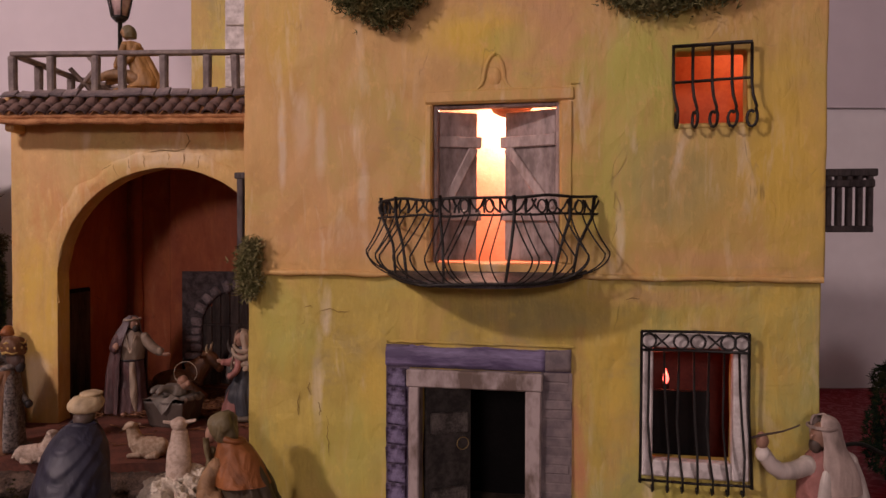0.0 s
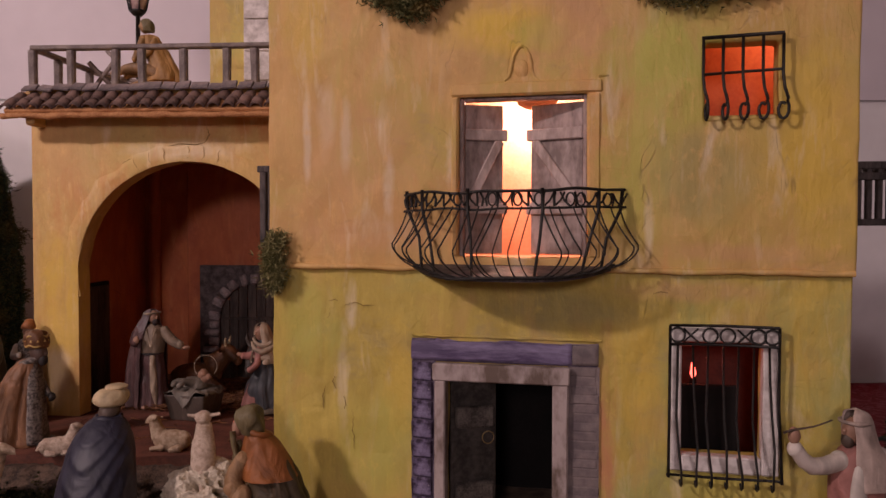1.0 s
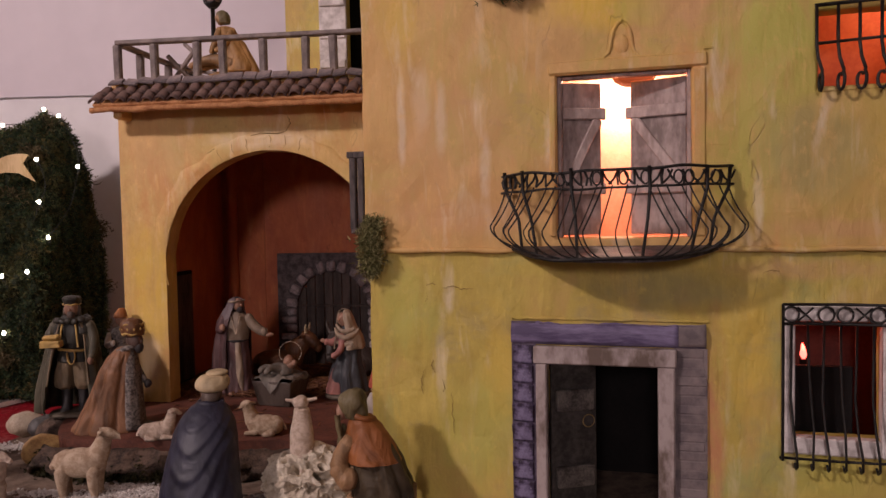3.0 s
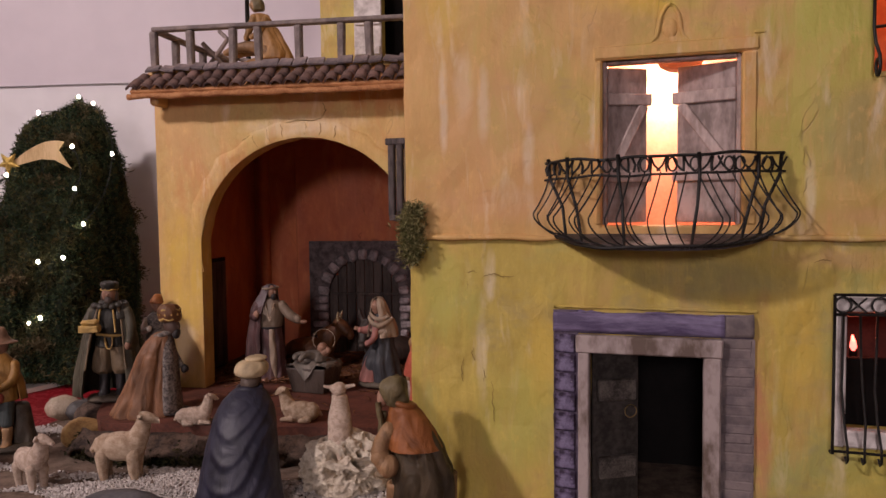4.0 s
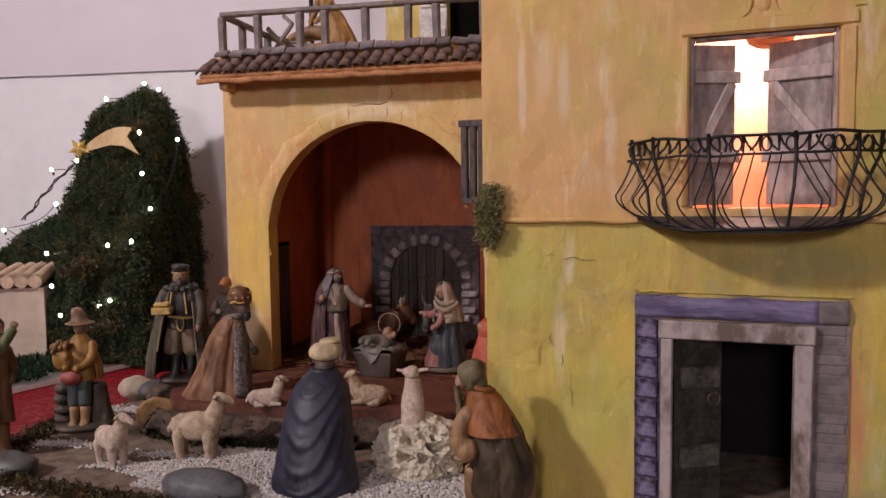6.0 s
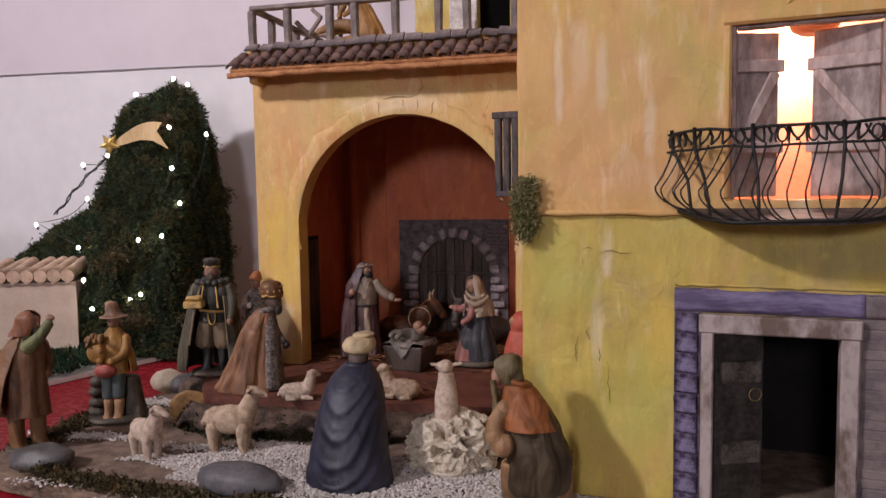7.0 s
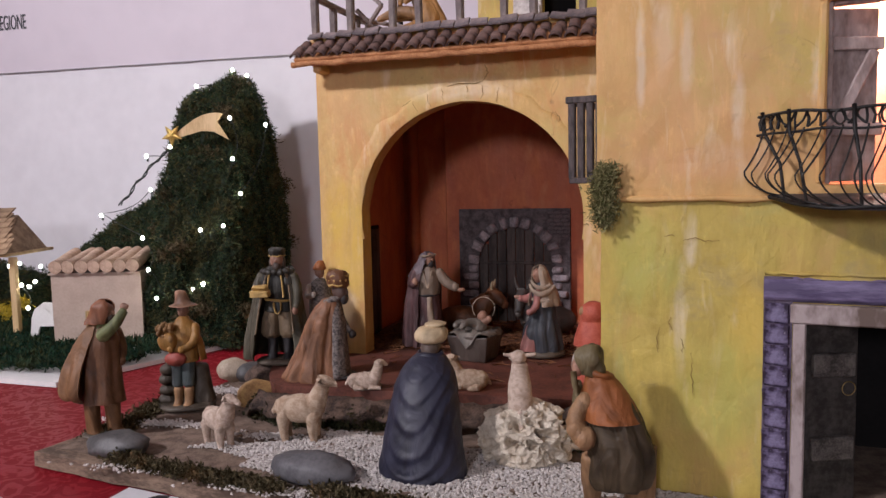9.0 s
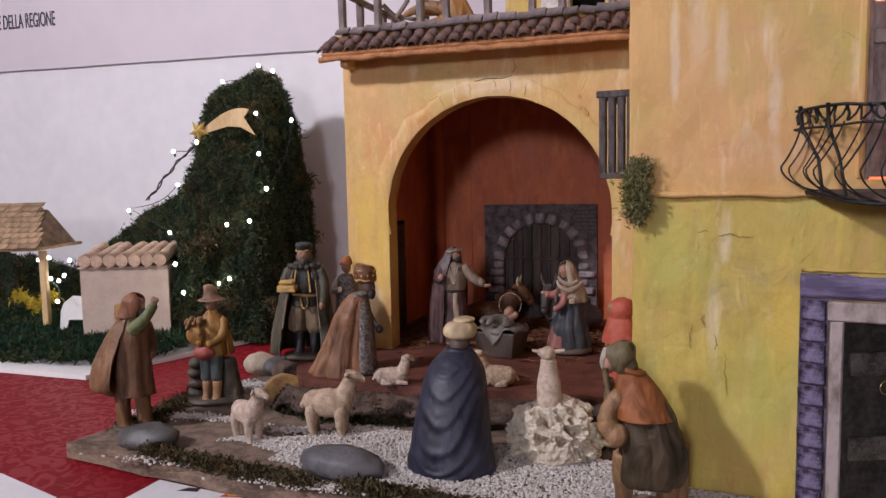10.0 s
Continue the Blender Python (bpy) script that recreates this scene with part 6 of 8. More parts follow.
loft(bm, spread([(0, 0, 0.097, 0.0195, 0.0148), (0, 0, 0.112, 0.0215, 0.0155), (0, 0, 0.130, 0.0240, 0.0150), (0, 0, 0.142, 0.0170, 0.0115), (0, 0, 0.148, 0.0080, 0.0080)], 12), 1, 24)
tube(bm, [(0.0212 * math.cos(a), 0.0165 * math.sin(a), 0.0985 + 0.001 * math.sin(2 * a)) for a in (2 * math.pi * q / 20 for q in range(21))], 0.0026, 3, 6)
tube(bm, [(0.007, -0.0185, 0.098), (0.009, -0.021, 0.086), (0.004, -0.0225, 0.077), (-0.001, -0.022, 0.083), (-0.003, -0.0195, 0.096)], 0.0017, 3, 6)
shell(bm, [(-0.004, 0.003, 0.008, 0.050, 0.034), (-0.005, 0.003, 0.018, 0.051, 0.034), (-0.005, 0.002, 0.050, 0.046, 0.031), (-0.003, 0.001, 0.090, 0.038, 0.026), (-0.001, 0.001, 0.120, 0.0315, 0.021), (0, 0, 0.139, 0.0225, 0.015), (0, 0, 0.147, 0.0120, 0.010)], -48, 236, 0, 0.085, 8, 0.0022, 44, 20)
for an, mi in ((236, 2), (-48, 2)):
    r = math.radians(an)
    tube(bm, [(cx + rx * math.cos(r), cy + ry * math.sin(r) - 0.0008, z) for cx, cy, z, rx, ry in ((-0.005, 0.002, 0.050, 0.046, 0.031), (-0.003, 0.001, 0.090, 0.038, 0.026), (-0.001, 0.001, 0.120, 0.0315, 0.021), (0, 0, 0.139, 0.0225, 0.015))], 0.0017, mi, 6)
shell(bm, [(0, 0, 0.122, 0.0320, 0.0220), (0, 0, 0.134, 0.0270, 0.0185), (0, 0, 0.144, 0.0165, 0.0130), (0, 0, 0.149, 0.0105, 0.0100)], -62, 242, 1, 0.03, 6, 0.002, 30, 8)
limb(bm, [(-0.024, -0.004, 0.132), (-0.032, -0.012, 0.114), (-0.022, -0.025, 0.110)], [0.0088, 0.0085, 0.0062], 0)
limb(bm, [(0.024, -0.004, 0.132), (0.034, -0.010, 0.110), (0.030, -0.017, 0.090)], [0.0088, 0.0082, 0.0058], 0)
ball(bm, (0.029, -0.019, 0.084), (0.0048, 0.0045, 0.0062), 6, 10)
slab(bm, (-0.032, -0.041, 0.1065), (-0.005, -0.024, 0.1165), 0.0012, 3)
slab(bm, (-0.030, -0.039, 0.1167), (-0.007, -0.026, 0.1240), 0.003, 3)
for q in range(15):
    a = math.radians(-70 + 320 * q / 14 - 90)
    ball(bm, (0.0215 * math.cos(a), 0.0160 * math.sin(a), 0.1410 + 0.0016 * math.sin(3 * q)), (0.0062, 0.0058, 0.0050), 1, 8)
for k_ in (-1, 1):
    tube(bm, [(k_ * 0.008, -0.0155, 0.143), (k_ * 0.011, -0.0190, 0.126), (k_ * 0.012, -0.0195, 0.104)], 0.0016, 3, 6)
head(bm, (0, -0.005, 0.1580), 0.0118, 6, 7, (0.1, -1), 7)
for k_ in (-1, 1):
    ball(bm, (k_ * 0.0098, -0.002, 0.1540), (0.0034, 0.0055, 0.0080), 7, 8)
loft(bm, spread([(0, -0.002, 0.1625, 0.0112, 0.0112), (0, -0.002, 0.168, 0.0116, 0.0116), (0, -0.002, 0.173, 0.0128, 0.0128), (0, -0.002, 0.1755, 0.0110, 0.0110), (0, -0.002, 0.1765, 0.006, 0.006)], 9), 1, 24, 0, 1, 0, lambda a, t: 0.04 * math.sin(7 * a) * t)
tube(bm, [(0.0118 * math.cos(a), -0.002 + 0.0118 * math.sin(a), 0.1645 + 0.0008 * math.sin(6 * a)) for a in (2 * math.pi * q / 24 for q in range(25))], 0.0014, 3, 6)
statue("standing_king_figurine", bm, [OLIVE, DKGREEN, KHAKI, GOLD, BOOT, ROCKP, SKIN, HAIR], pose(-0.731, 1.130, 0.8115, 0, 0, 10) @ Matrix.Diagonal((1.06, 1.06, 1.06, 1)), "standing bearded figurine with olive cape and gold casket", 0.0006)
pebble("platform_rock", (-0.737, 1.132, 0.787), (0.060, 0.046, 0.026), BARK, 16, "flat dark bark block under the standing figurine", 0, 0.10)

# kneeling figure in a rust cape, in profile
bm = bmesh.new()


def trail(a, t):
    return 0.15 * (1 - t) ** 0.55 * pleat(9 * a + 1.4 * math.sin(2 * a) + 0.8 + 1.2 * t, 0.55) + 0.02 * math.sin(17 * a + 5 * t) * (1 - t)


loft(bm, spread([(-0.018, 0, 0.000, 0.041, 0.034), (-0.018, 0, 0.005, 0.041, 0.034), (-0.012, 0, 0.030, 0.0325, 0.029), (-0.005, 0, 0.060, 0.0265, 0.025), (0.001, 0, 0.085, 0.0220, 0.0220), (0.007, 0, 0.100, 0.0175, 0.0175), (0.012, 0, 0.111, 0.0115, 0.0115)], 36), 0, 90, 0, 1, 0, trail)
loft(bm, spread([(0.022, -0.002, 0.0, 0.014, 0.026), (0.021, -0.002, 0.04, 0.0120, 0.021), (0.020, -0.002, 0.075, 0.0105, 0.0180), (0.016, -0.001, 0.102, 0.0090, 0.0130), (0.015, 0, 0.112, 0.0080, 0.0095)], 16), 1, 36, 0.05, 6)
tube(bm, [(0.013 + 0.0120 * math.cos(a), 0.0120 * math.sin(a), 0.1090 + 0.003 * math.cos(a)) for a in (2 * math.pi * q / 20 for q in range(21))], 0.0040, 6, 8)
limb(bm, [(0.018, 0.012, 0.086), (0.028, 0.010, 0.070), (0.036, 0.002, 0.064)], [0.0070, 0.0060, 0.0042], 1)
ball(bm, (0.041, -0.002, 0.061), (0.0062, 0.0055, 0.0060), 5, 10)
head(bm, (0.0255, -0.001, 0.1195), 0.0118, 3, 3, (0.9, -0.35), 5)
loft(bm, spread([(0.0225, 0, 0.1260, 0.0115, 0.0110), (0.0225, 0, 0.1280, 0.0145, 0.0135), (0.0215, 0, 0.1360, 0.0158, 0.0148), (0.0205, 0, 0.1440, 0.0146, 0.0136), (0.0200, 0, 0.1485, 0.0095, 0.0090), (0.0200, 0, 0.1500, 0.004, 0.004)], 14), 2, 40, 0, 1, 0, lambda a, t: 0.05 * pleat(7 * a + 6 * t))
for z, r in ((0.1295, 0.0150), (0.1420, 0.0148)):
    tube(bm, [(0.0218 + r * math.cos(a), 0.94 * r * math.sin(a), z + 0.0012 * math.sin(6 * a)) for a in (2 * math.pi * q / 36 for q in range(37))], 0.0013, 4, 6)
for i in range(11):
    a = 2 * math.pi * i / 11
    ball(bm, (0.0215 + 0.0155 * math.cos(a), 0.0145 * math.sin(a), 0.1360), 0.0017, 4, 6)
loft(bm, [(0.014, 0, 0.0, 0.034, 0.028), (0.014, 0, 0.005, 0.033, 0.027), (0.014, 0, 0.007, 0.030, 0.024)], 5, 22, 0.05, 5)
statue("kneeling_king_figurine", bm, [BROWNC, BROCADE, CROWNP, DARKSKIN, GOLD, BOOT, BROCADE], pose(-0.622, 1.055, 0.8125, 0, 0, 8) @ Matrix.Diagonal((1.02, 1.02, 1.07, 1)), "kneeling figurine in rust-brown cape with patterned crown", 0.0006)

# figure half hidden behind the column
bm = bmesh.new()
loft(bm, spread([(0, 0, 0, 0.026, 0.024), (0, 0, 0.05, 0.022, 0.020), (0, 0, 0.10, 0.018, 0.016), (0, 0, 0.125, 0.016, 0.013), (0, 0, 0.135, 0.008, 0.008)], 14), 0, 26, 0.07, 7)
limb(bm, [(-0.016, 0, 0.120), (-0.024, -0.012, 0.104), (-0.014, -0.022, 0.112)], [0.0070, 0.0065, 0.005], 3)
head(bm, (0, -0.002, 0.146), 0.0092, 1, 2)
loft(bm, spread([(0, 0, 0.149, 0.0115, 0.0115), (0, 0, 0.157, 0.0100, 0.0100), (0.003, 0.002, 0.165, 0.004, 0.004)], 6), 2, 14)
statue("waiting_figurine", bm, [BROCADE, SKIN, ORANGEC, WHITEP], pose(-0.686, 1.190, 0.8065, 0, 0, 30), "small grey figurine with an orange cap by the column")

# standing figure in plum cloak, arm held out
bm = bmesh.new()
loft(bm, spread([(0, -0.002, 0.0, 0.024, 0.019), (0, -0.002, 0.004, 0.0245, 0.0195), (0, -0.002, 0.03, 0.0215, 0.017), (0, -0.002, 0.065, 0.0190, 0.0155), (0, -0.002, 0.090, 0.0165, 0.0140)], 20), 0, 44, 0, 1, 0, lambda a, t: 0.12 * pleat(9 * a + 1) * (1 - 0.7 * t))
loft(bm, spread([(0, -0.002, 0.086, 0.0170, 0.0145), (0, -0.0015, 0.100, 0.0195, 0.0155), (0, -0.001, 0.114, 0.0200, 0.0150), (0, 0, 0.128, 0.0165, 0.0115), (0, 0, 0.136, 0.007, 0.007)], 14), 1, 34, 0, 1, 0, lambda a, t: 0.04 * pleat(7 * a + 4 * t))
loft(bm, spread([(0.004, -0.0145, 0.003, 0.0080, 0.0075), (0.004, -0.0145, 0.05, 0.0065, 0.0060), (0.002, -0.0125, 0.088, 0.0050, 0.0055)], 10), 4, 16, 0.08, 5)
tube(bm, [(0.0182 * math.cos(a), -0.002 + 0.0155 * math.sin(a), 0.088) for a in (2 * math.pi * q / 18 for q in range(19))], 0.0019, 5, 6)
tube(bm, [(-0.006, -0.0135, 0.128), (-0.002, -0.0165, 0.112), (0.000, -0.017, 0.100)], 0.0014, 4, 6)
tube(bm, [(0.008, -0.0125, 0.128), (0.003, -0.0165, 0.112), (0.001, -0.017, 0.100)], 0.0014, 4, 6)
shell(bm, [(-0.006, 0.002, 0.004, 0.036, 0.026), (-0.006, 0.002, 0.05, 0.033, 0.023), (-0.005, 0.002, 0.09, 0.029, 0.020), (-0.002, 0.001, 0.120, 0.0240, 0.017), (0, 0, 0.134, 0.0125, 0.0105)], 20, 252, 0, 0.11, 9, 0.0022, 40, 18)
limb(bm, [(0.019, -0.002, 0.122), (0.031, -0.008, 0.106), (0.044, -0.014, 0.101)], [0.0092, 0.0090, 0.0075], 1)
tube(bm, [(0.043, -0.0138, 0.1015), (0.047, -0.015, 0.0995)], [0.0068, 0.0060], 4, 10)
ball(bm, (0.053, -0.016, 0.097), (0.0068, 0.004, 0.0038), 3, 10)
limb(bm, [(-0.019, -0.002, 0.122), (-0.027, -0.010, 0.102), (-0.021, -0.020, 0.108)], [0.0095, 0.0090, 0.0062], 0)
ball(bm, (-0.019, -0.0225, 0.112), (0.0050, 0.004, 0.0062), 3, 10)
head(bm, (0.003, -0.003, 0.146), 0.0098, 3, 5, (0.7, -0.7), 5)
shell(bm, [(-0.008, 0.004, 0.116, 0.0240, 0.0180), (-0.005, 0.003, 0.130, 0.0190, 0.0155), (-0.001, 0.001, 0.144, 0.0135, 0.0130), (0.000, 0, 0.154, 0.0112, 0.0112), (0.001, 0, 0.1585, 0.003, 0.003)], -5, 262, 2, 0.07, 7, 0.002, 36, 14)
tube(bm, [(0.0005 + 0.0122 * math.cos(a), 0.0122 * math.sin(a), 0.1520 + 0.001 * math.cos(a)) for a in (2 * math.pi * q / 18 for q in range(19))], 0.0018, 4, 6)
for sx in (-1, 1):
    ball(bm, (sx * 0.009, -0.018, 0.003), (0.005, 0.009, 0.004), 3, 8)
statue("standing_robed_figurine", bm, [PURP, GREYR, GREYV, SKIN, BEIGEV, BOOT], pose(-0.524, 1.275, 0.8125, 0, 0, 12) @ Matrix.Diagonal((1.07, 1.07, 1.05, 1)), "standing robed figurine with plum cloak and mauve headcloth", 0.0006)

# kneeling veiled figure on a round base
bm = bmesh.new()
loft(bm, [(0, 0, 0, 0.038, 0.030), (0, 0, 0.006, 0.039, 0.031), (0, 0, 0.013, 0.034, 0.027)], 4, 26, 0.04, 4)
loft(bm, spread([(0.000, 0, 0.010, 0.030, 0.024), (0.001, 0, 0.014, 0.0305, 0.0245), (0.000, -0.002, 0.040, 0.0270, 0.0230), (0.003, 0, 0.058, 0.0195, 0.017), (0.004, 0, 0.085, 0.0175, 0.0145), (0.002, 0, 0.100, 0.0155, 0.013), (0, 0, 0.108, 0.007, 0.007)], 26), 0, 50, 0, 1, 0, lambda a, t: 0.14 * pleat(8 * a + 1.5 * t) * (1 - t) ** 0.7)
loft(bm, spread([(-0.019, -0.011, 0.010, 0.0155, 0.013), (-0.018, -0.011, 0.022, 0.0145, 0.012), (-0.012, -0.009, 0.048, 0.010, 0.009)], 10), 1, 26, 0, 1, 0, lambda a, t: 0.07 * pleat(6 * a) * (1 - t))
limb(bm, [(-0.006, -0.014, 0.092), (-0.006, -0.021, 0.074), (-0.020, -0.020, 0.066)], [0.0070, 0.0066, 0.0048], 1)
limb(bm, [(-0.008, 0.010, 0.092), (-0.022, 0.004, 0.080), (-0.034, 0.000, 0.084)], [0.0078, 0.0070, 0.0050], 1)
ball(bm, (-0.039, -0.001, 0.086), (0.0055, 0.0038, 0.0035), 3, 8)
head(bm, (-0.006, -0.004, 0.117), 0.0098, 3, 5, (-0.65, -0.76))
shell(bm, [(0.004, 0, 0.074, 0.0250, 0.0210), (0.004, 0, 0.080, 0.0255, 0.0210), (0.003, 0, 0.094, 0.0220, 0.0185), (0.000, 0, 0.107, 0.0165, 0.0152), (-0.002, -0.001, 0.118, 0.0140, 0.0138), (-0.003, -0.001, 0.128, 0.0104, 0.0104), (-0.003, -0.001, 0.1320, 0.003, 0.003)], -98, 190, 2, 0.06, 8, 0.002, 40, 16)
tube(bm, [(-0.018, -0.006, 0.104), (-0.014, -0.016, 0.096), (-0.002, -0.0215, 0.091), (0.012, -0.019, 0.094), (0.020, -0.010, 0.102)], [0.0025, 0.0045, 0.0052, 0.0050, 0.003], 2, 10)
tube(bm, [(-0.016, -0.008, 0.110), (-0.010, -0.0165, 0.102), (0.002, -0.0185, 0.099), (0.013, -0.014, 0.104)], [0.002, 0.0038, 0.0042, 0.0025], 2, 10)
tube(bm, [(-0.014, -0.009, 0.084), (-0.004, -0.020, 0.082), (0.012, -0.019, 0.083)], [0.003, 0.0045, 0.003], 2, 8)
statue("kneeling_veiled_figurine", bm, [BLUED, PINK, BEIGEV, SKIN, ROCKP, HAIR], pose(-0.325, 1.238, 0.8125, 0, 0, 6) @ Matrix.Diagonal((1.0, 1.04, 1.13, 1)), "kneeling figurine with beige veil and slate-blue dress", 0.0005)

# stooping figure with orange cape
bm = bmesh.new()
for sx, yy, r in ((-0.020, -0.006, 0.0105), (0.020, 0.006, 0.0125)):
    loft(bm, spread([(sx - 0.004, yy - 0.004, 0.0, 0.0135, 0.0120), (sx - 0.001, yy, 0.008, r * 0.80, r * 0.80), (sx, yy, 0.024, r * 0.92, r * 0.92), (sx, yy, 0.034, r * 1.10, r * 1.05), (sx * 0.9, yy, 0.060, r * 1.2, r * 1.15)], 14), 3, 20, 0, 1, 0, lambda a, t: 0.05 * pleat(5 * a + 6 * t))
folds2 = lambda a, t: (0.13 * (1 - t) ** 0.5 + 0.03) * pleat(6 * a + 1.6 * math.sin(2 * a + 3 * t) + 2.5 * t, 0.7) + 0.05 * noise.noise(Vector((3 * math.cos(a), 3 * math.sin(a), 5 * t)))
loft(bm, spread([(0.003, 0, 0.026, 0.0235, 0.0200), (0.004, 0, 0.033, 0.0285, 0.0240), (0.006, 0, 0.058, 0.0305, 0.0250), (0.004, 0, 0.084, 0.0265, 0.0220), (-0.002, 0, 0.108, 0.0215, 0.0180), (-0.010, 0, 0.130, 0.0120, 0.0110)], 34), 0, 72, 0, 1, 0, folds2)
loft(bm, spread([(-0.006, -0.001, 0.093, 0.0300, 0.0255), (-0.007, -0.001, 0.098, 0.0290, 0.0245), (-0.009, 0, 0.112, 0.0250, 0.0215), (-0.012, 0, 0.128, 0.0175, 0.0160), (-0.016, 0, 0.138, 0.0105, 0.0105)], 20), 1, 56, 0, 1, 0, lambda a, t: (0.045 * pleat(5 * a + 2) + 0.14 * max(0.0, math.cos(a + 0.5)) - 0.05) * (1 - t))
tube(bm, [(-0.014 + 0.0115 * math.cos(a), 0.0115 * math.sin(a), 0.1365 + 0.003 * math.cos(a + 2.6)) for a in (2 * math.pi * q / 18 for q in range(19))], 0.0036, 1, 8)
limb(bm, [(-0.026, -0.012, 0.112), (-0.040, -0.014, 0.090), (-0.026, -0.020, 0.078)], [0.0095, 0.0115, 0.0125], 3)
limb(bm, [(-0.026, -0.020, 0.078), (-0.036, -0.022, 0.086)], [0.0110, 0.0075], 3)
ball(bm, (-0.032, -0.022, 0.070), (0.0075, 0.0055, 0.0040), 4, 10)
limb(bm, [(-0.034, -0.008, 0.092), (-0.037, -0.006, 0.112), (-0.034, -0.004, 0.126)], [0.0050, 0.0046, 0.0040], 5)
loft(bm, spread([(-0.020, 0, 0.136, 0.0110, 0.0115), (-0.022, 0, 0.142, 0.0132, 0.0130), (-0.024, 0, 0.152, 0.0142, 0.0135), (-0.023, 0, 0.160, 0.0115, 0.0110), (-0.021, 0, 0.165, 0.0050, 0.0050)], 18), 2, 40, 0, 1, 0, lambda a, t: 0.09 * pleat(4 * a + 7 * t, 0.8) + 0.06 * noise.noise(Vector((4 * math.cos(a), 4 * math.sin(a), 6 * t))))
ball(bm, (-0.035, -0.003, 0.143), (0.0062, 0.0075, 0.0090), 6, 12)
tube(bm, [(-0.038, -0.010, 0.140), (-0.036, -0.012, 0.126), (-0.033, -0.012, 0.116)], [0.0036, 0.0044, 0.0024], 2, 8)
tube(bm, [(0.030, 0.012, 0.0), (0.032, 0.010, 0.035), (0.033, 0.004, 0.066)], [0.0085, 0.0080, 0.0075], 3, 10)
statue("stooping_figurine", bm, [OLIVEB, ORANGEC, OLIVEH, TANS, KHAKI, OLIVEH, SKIN], pose(-0.200, 0.768, GROUND - 0.001, 0, 0, -4), "stooping figurine with orange cape and dark brown coat", 0.0007)

# red hooded figure by the house corner
bm = bmesh.new()
loft(bm, spread([(0, 0, 0, 0.022, 0.020), (0, 0, 0.02, 0.021, 0.019), (0, 0, 0.050, 0.021, 0.018), (0, 0, 0.062, 0.020, 0.017)], 10), 0, 26, 0.05, 6)
loft(bm, spread([(0, 0, 0.058, 0.0255, 0.0225), (0, 0, 0.063, 0.0250, 0.0220), (0, 0, 0.080, 0.0220, 0.0190), (0, 0, 0.094, 0.0170, 0.0150), (0, 0, 0.100, 0.0130, 0.0125)], 10), 0, 26, 0.03, 6)
loft(bm, spread([(0, 0, 0.090, 0.0160, 0.0150), (0, 0, 0.096, 0.0150, 0.0142), (0.001, 0, 0.104, 0.0178, 0.0168), (0.002, 0, 0.113, 0.0176, 0.0165), (0.003, 0, 0.121, 0.0140, 0.0130), (0.004, 0, 0.126, 0.0070, 0.0065)], 14), 0, 28, 0.02, 5)
ball(bm, (-0.009, -0.003, 0.110), (0.0085, 0.0110, 0.0100), 2, 12)
loft(bm, spread([(-0.018, -0.012, 0.016, 0.004, 0.004), (-0.018, -0.013, 0.030, 0.0085, 0.006), (-0.017, -0.013, 0.044, 0.007, 0.006), (-0.016, -0.012, 0.052, 0.004, 0.004)], 8), 1, 14)
ball(bm, (-0.015, -0.013, 0.056), (0.0045, 0.004, 0.005), 2, 8)
statue("red_hooded_figurine", bm, [REDPLASTIC, WHITEP, TANS], pose(-0.238, 1.085, 0.8125, 0, 0, -12) @ Matrix.Diagonal((0.98, 0.98, 0.92, 1)), "small figurine in a bright red hooded cape")

# harvester with hat, sheaf and stump
bm = bmesh.new()
loft(bm, [(0, 0, 0, 0.044, 0.034), (0, 0, 0.006, 0.043, 0.033), (0, 0, 0.010, 0.036, 0.027)], 4, 26, 0.08, 6)
for i in range(4):
    ball(bm, (-0.028 + 0.002 * (i % 2), 0.004, 0.012 + 0.015 * i), (0.016 - 0.001 * i, 0.015, 0.0095), 4, 12)
loft(bm, spread([(0.022, 0.008, 0.005, 0.020, 0.017), (0.021, 0.008, 0.03, 0.016, 0.015), (0.018, 0.008, 0.066, 0.013, 0.012)], 8), 4, 20, 0.1, 6)
for sx in (-0.006, 0.009):
    loft(bm, spread([(sx - 0.001, -0.016, 0.008, 0.0075, 0.011), (sx, -0.012, 0.016, 0.0068, 0.0070), (sx, -0.012, 0.036, 0.0075, 0.0070)], 6), 3, 12)
    loft(bm, spread([(sx, -0.012, 0.034, 0.0085, 0.008), (sx, -0.011, 0.055, 0.0098, 0.0090), (sx, -0.009, 0.078, 0.0105, 0.0100)], 6), 1, 12)
loft(bm, spread([(0.002, -0.007, 0.070, 0.0220, 0.0165), (0.002, -0.007, 0.090, 0.0195, 0.0150), (0.003, -0.005, 0.115, 0.0205, 0.0145), (0.003, -0.004, 0.130, 0.0130, 0.0110), (0.003, -0.004, 0.138, 0.006, 0.006)], 14), 0, 26, 0.06, 6)
shell(bm, [(0.004, 0, 0.072, 0.027, 0.021), (0.004, 0, 0.09, 0.025, 0.019), (0.004, -0.002, 0.128, 0.015, 0.012)], -30, 180, 0, 0.08, 5)
ball(bm, (-0.004, -0.022, 0.078), (0.0165, 0.0095, 0.0105), 2, 14)
ball(bm, (-0.015, -0.021, 0.104), (0.0150, 0.0115, 0.0150), 0, 12)
for i in range(26):
    r = random.Random(i)
    ball(bm, (-0.018 + r.uniform(-0.012, 0.012), -0.025 + r.uniform(-0.006, 0.006), 0.118 + r.uniform(-0.010, 0.012)), r.uniform(0.0032, 0.0052), 8, 6)
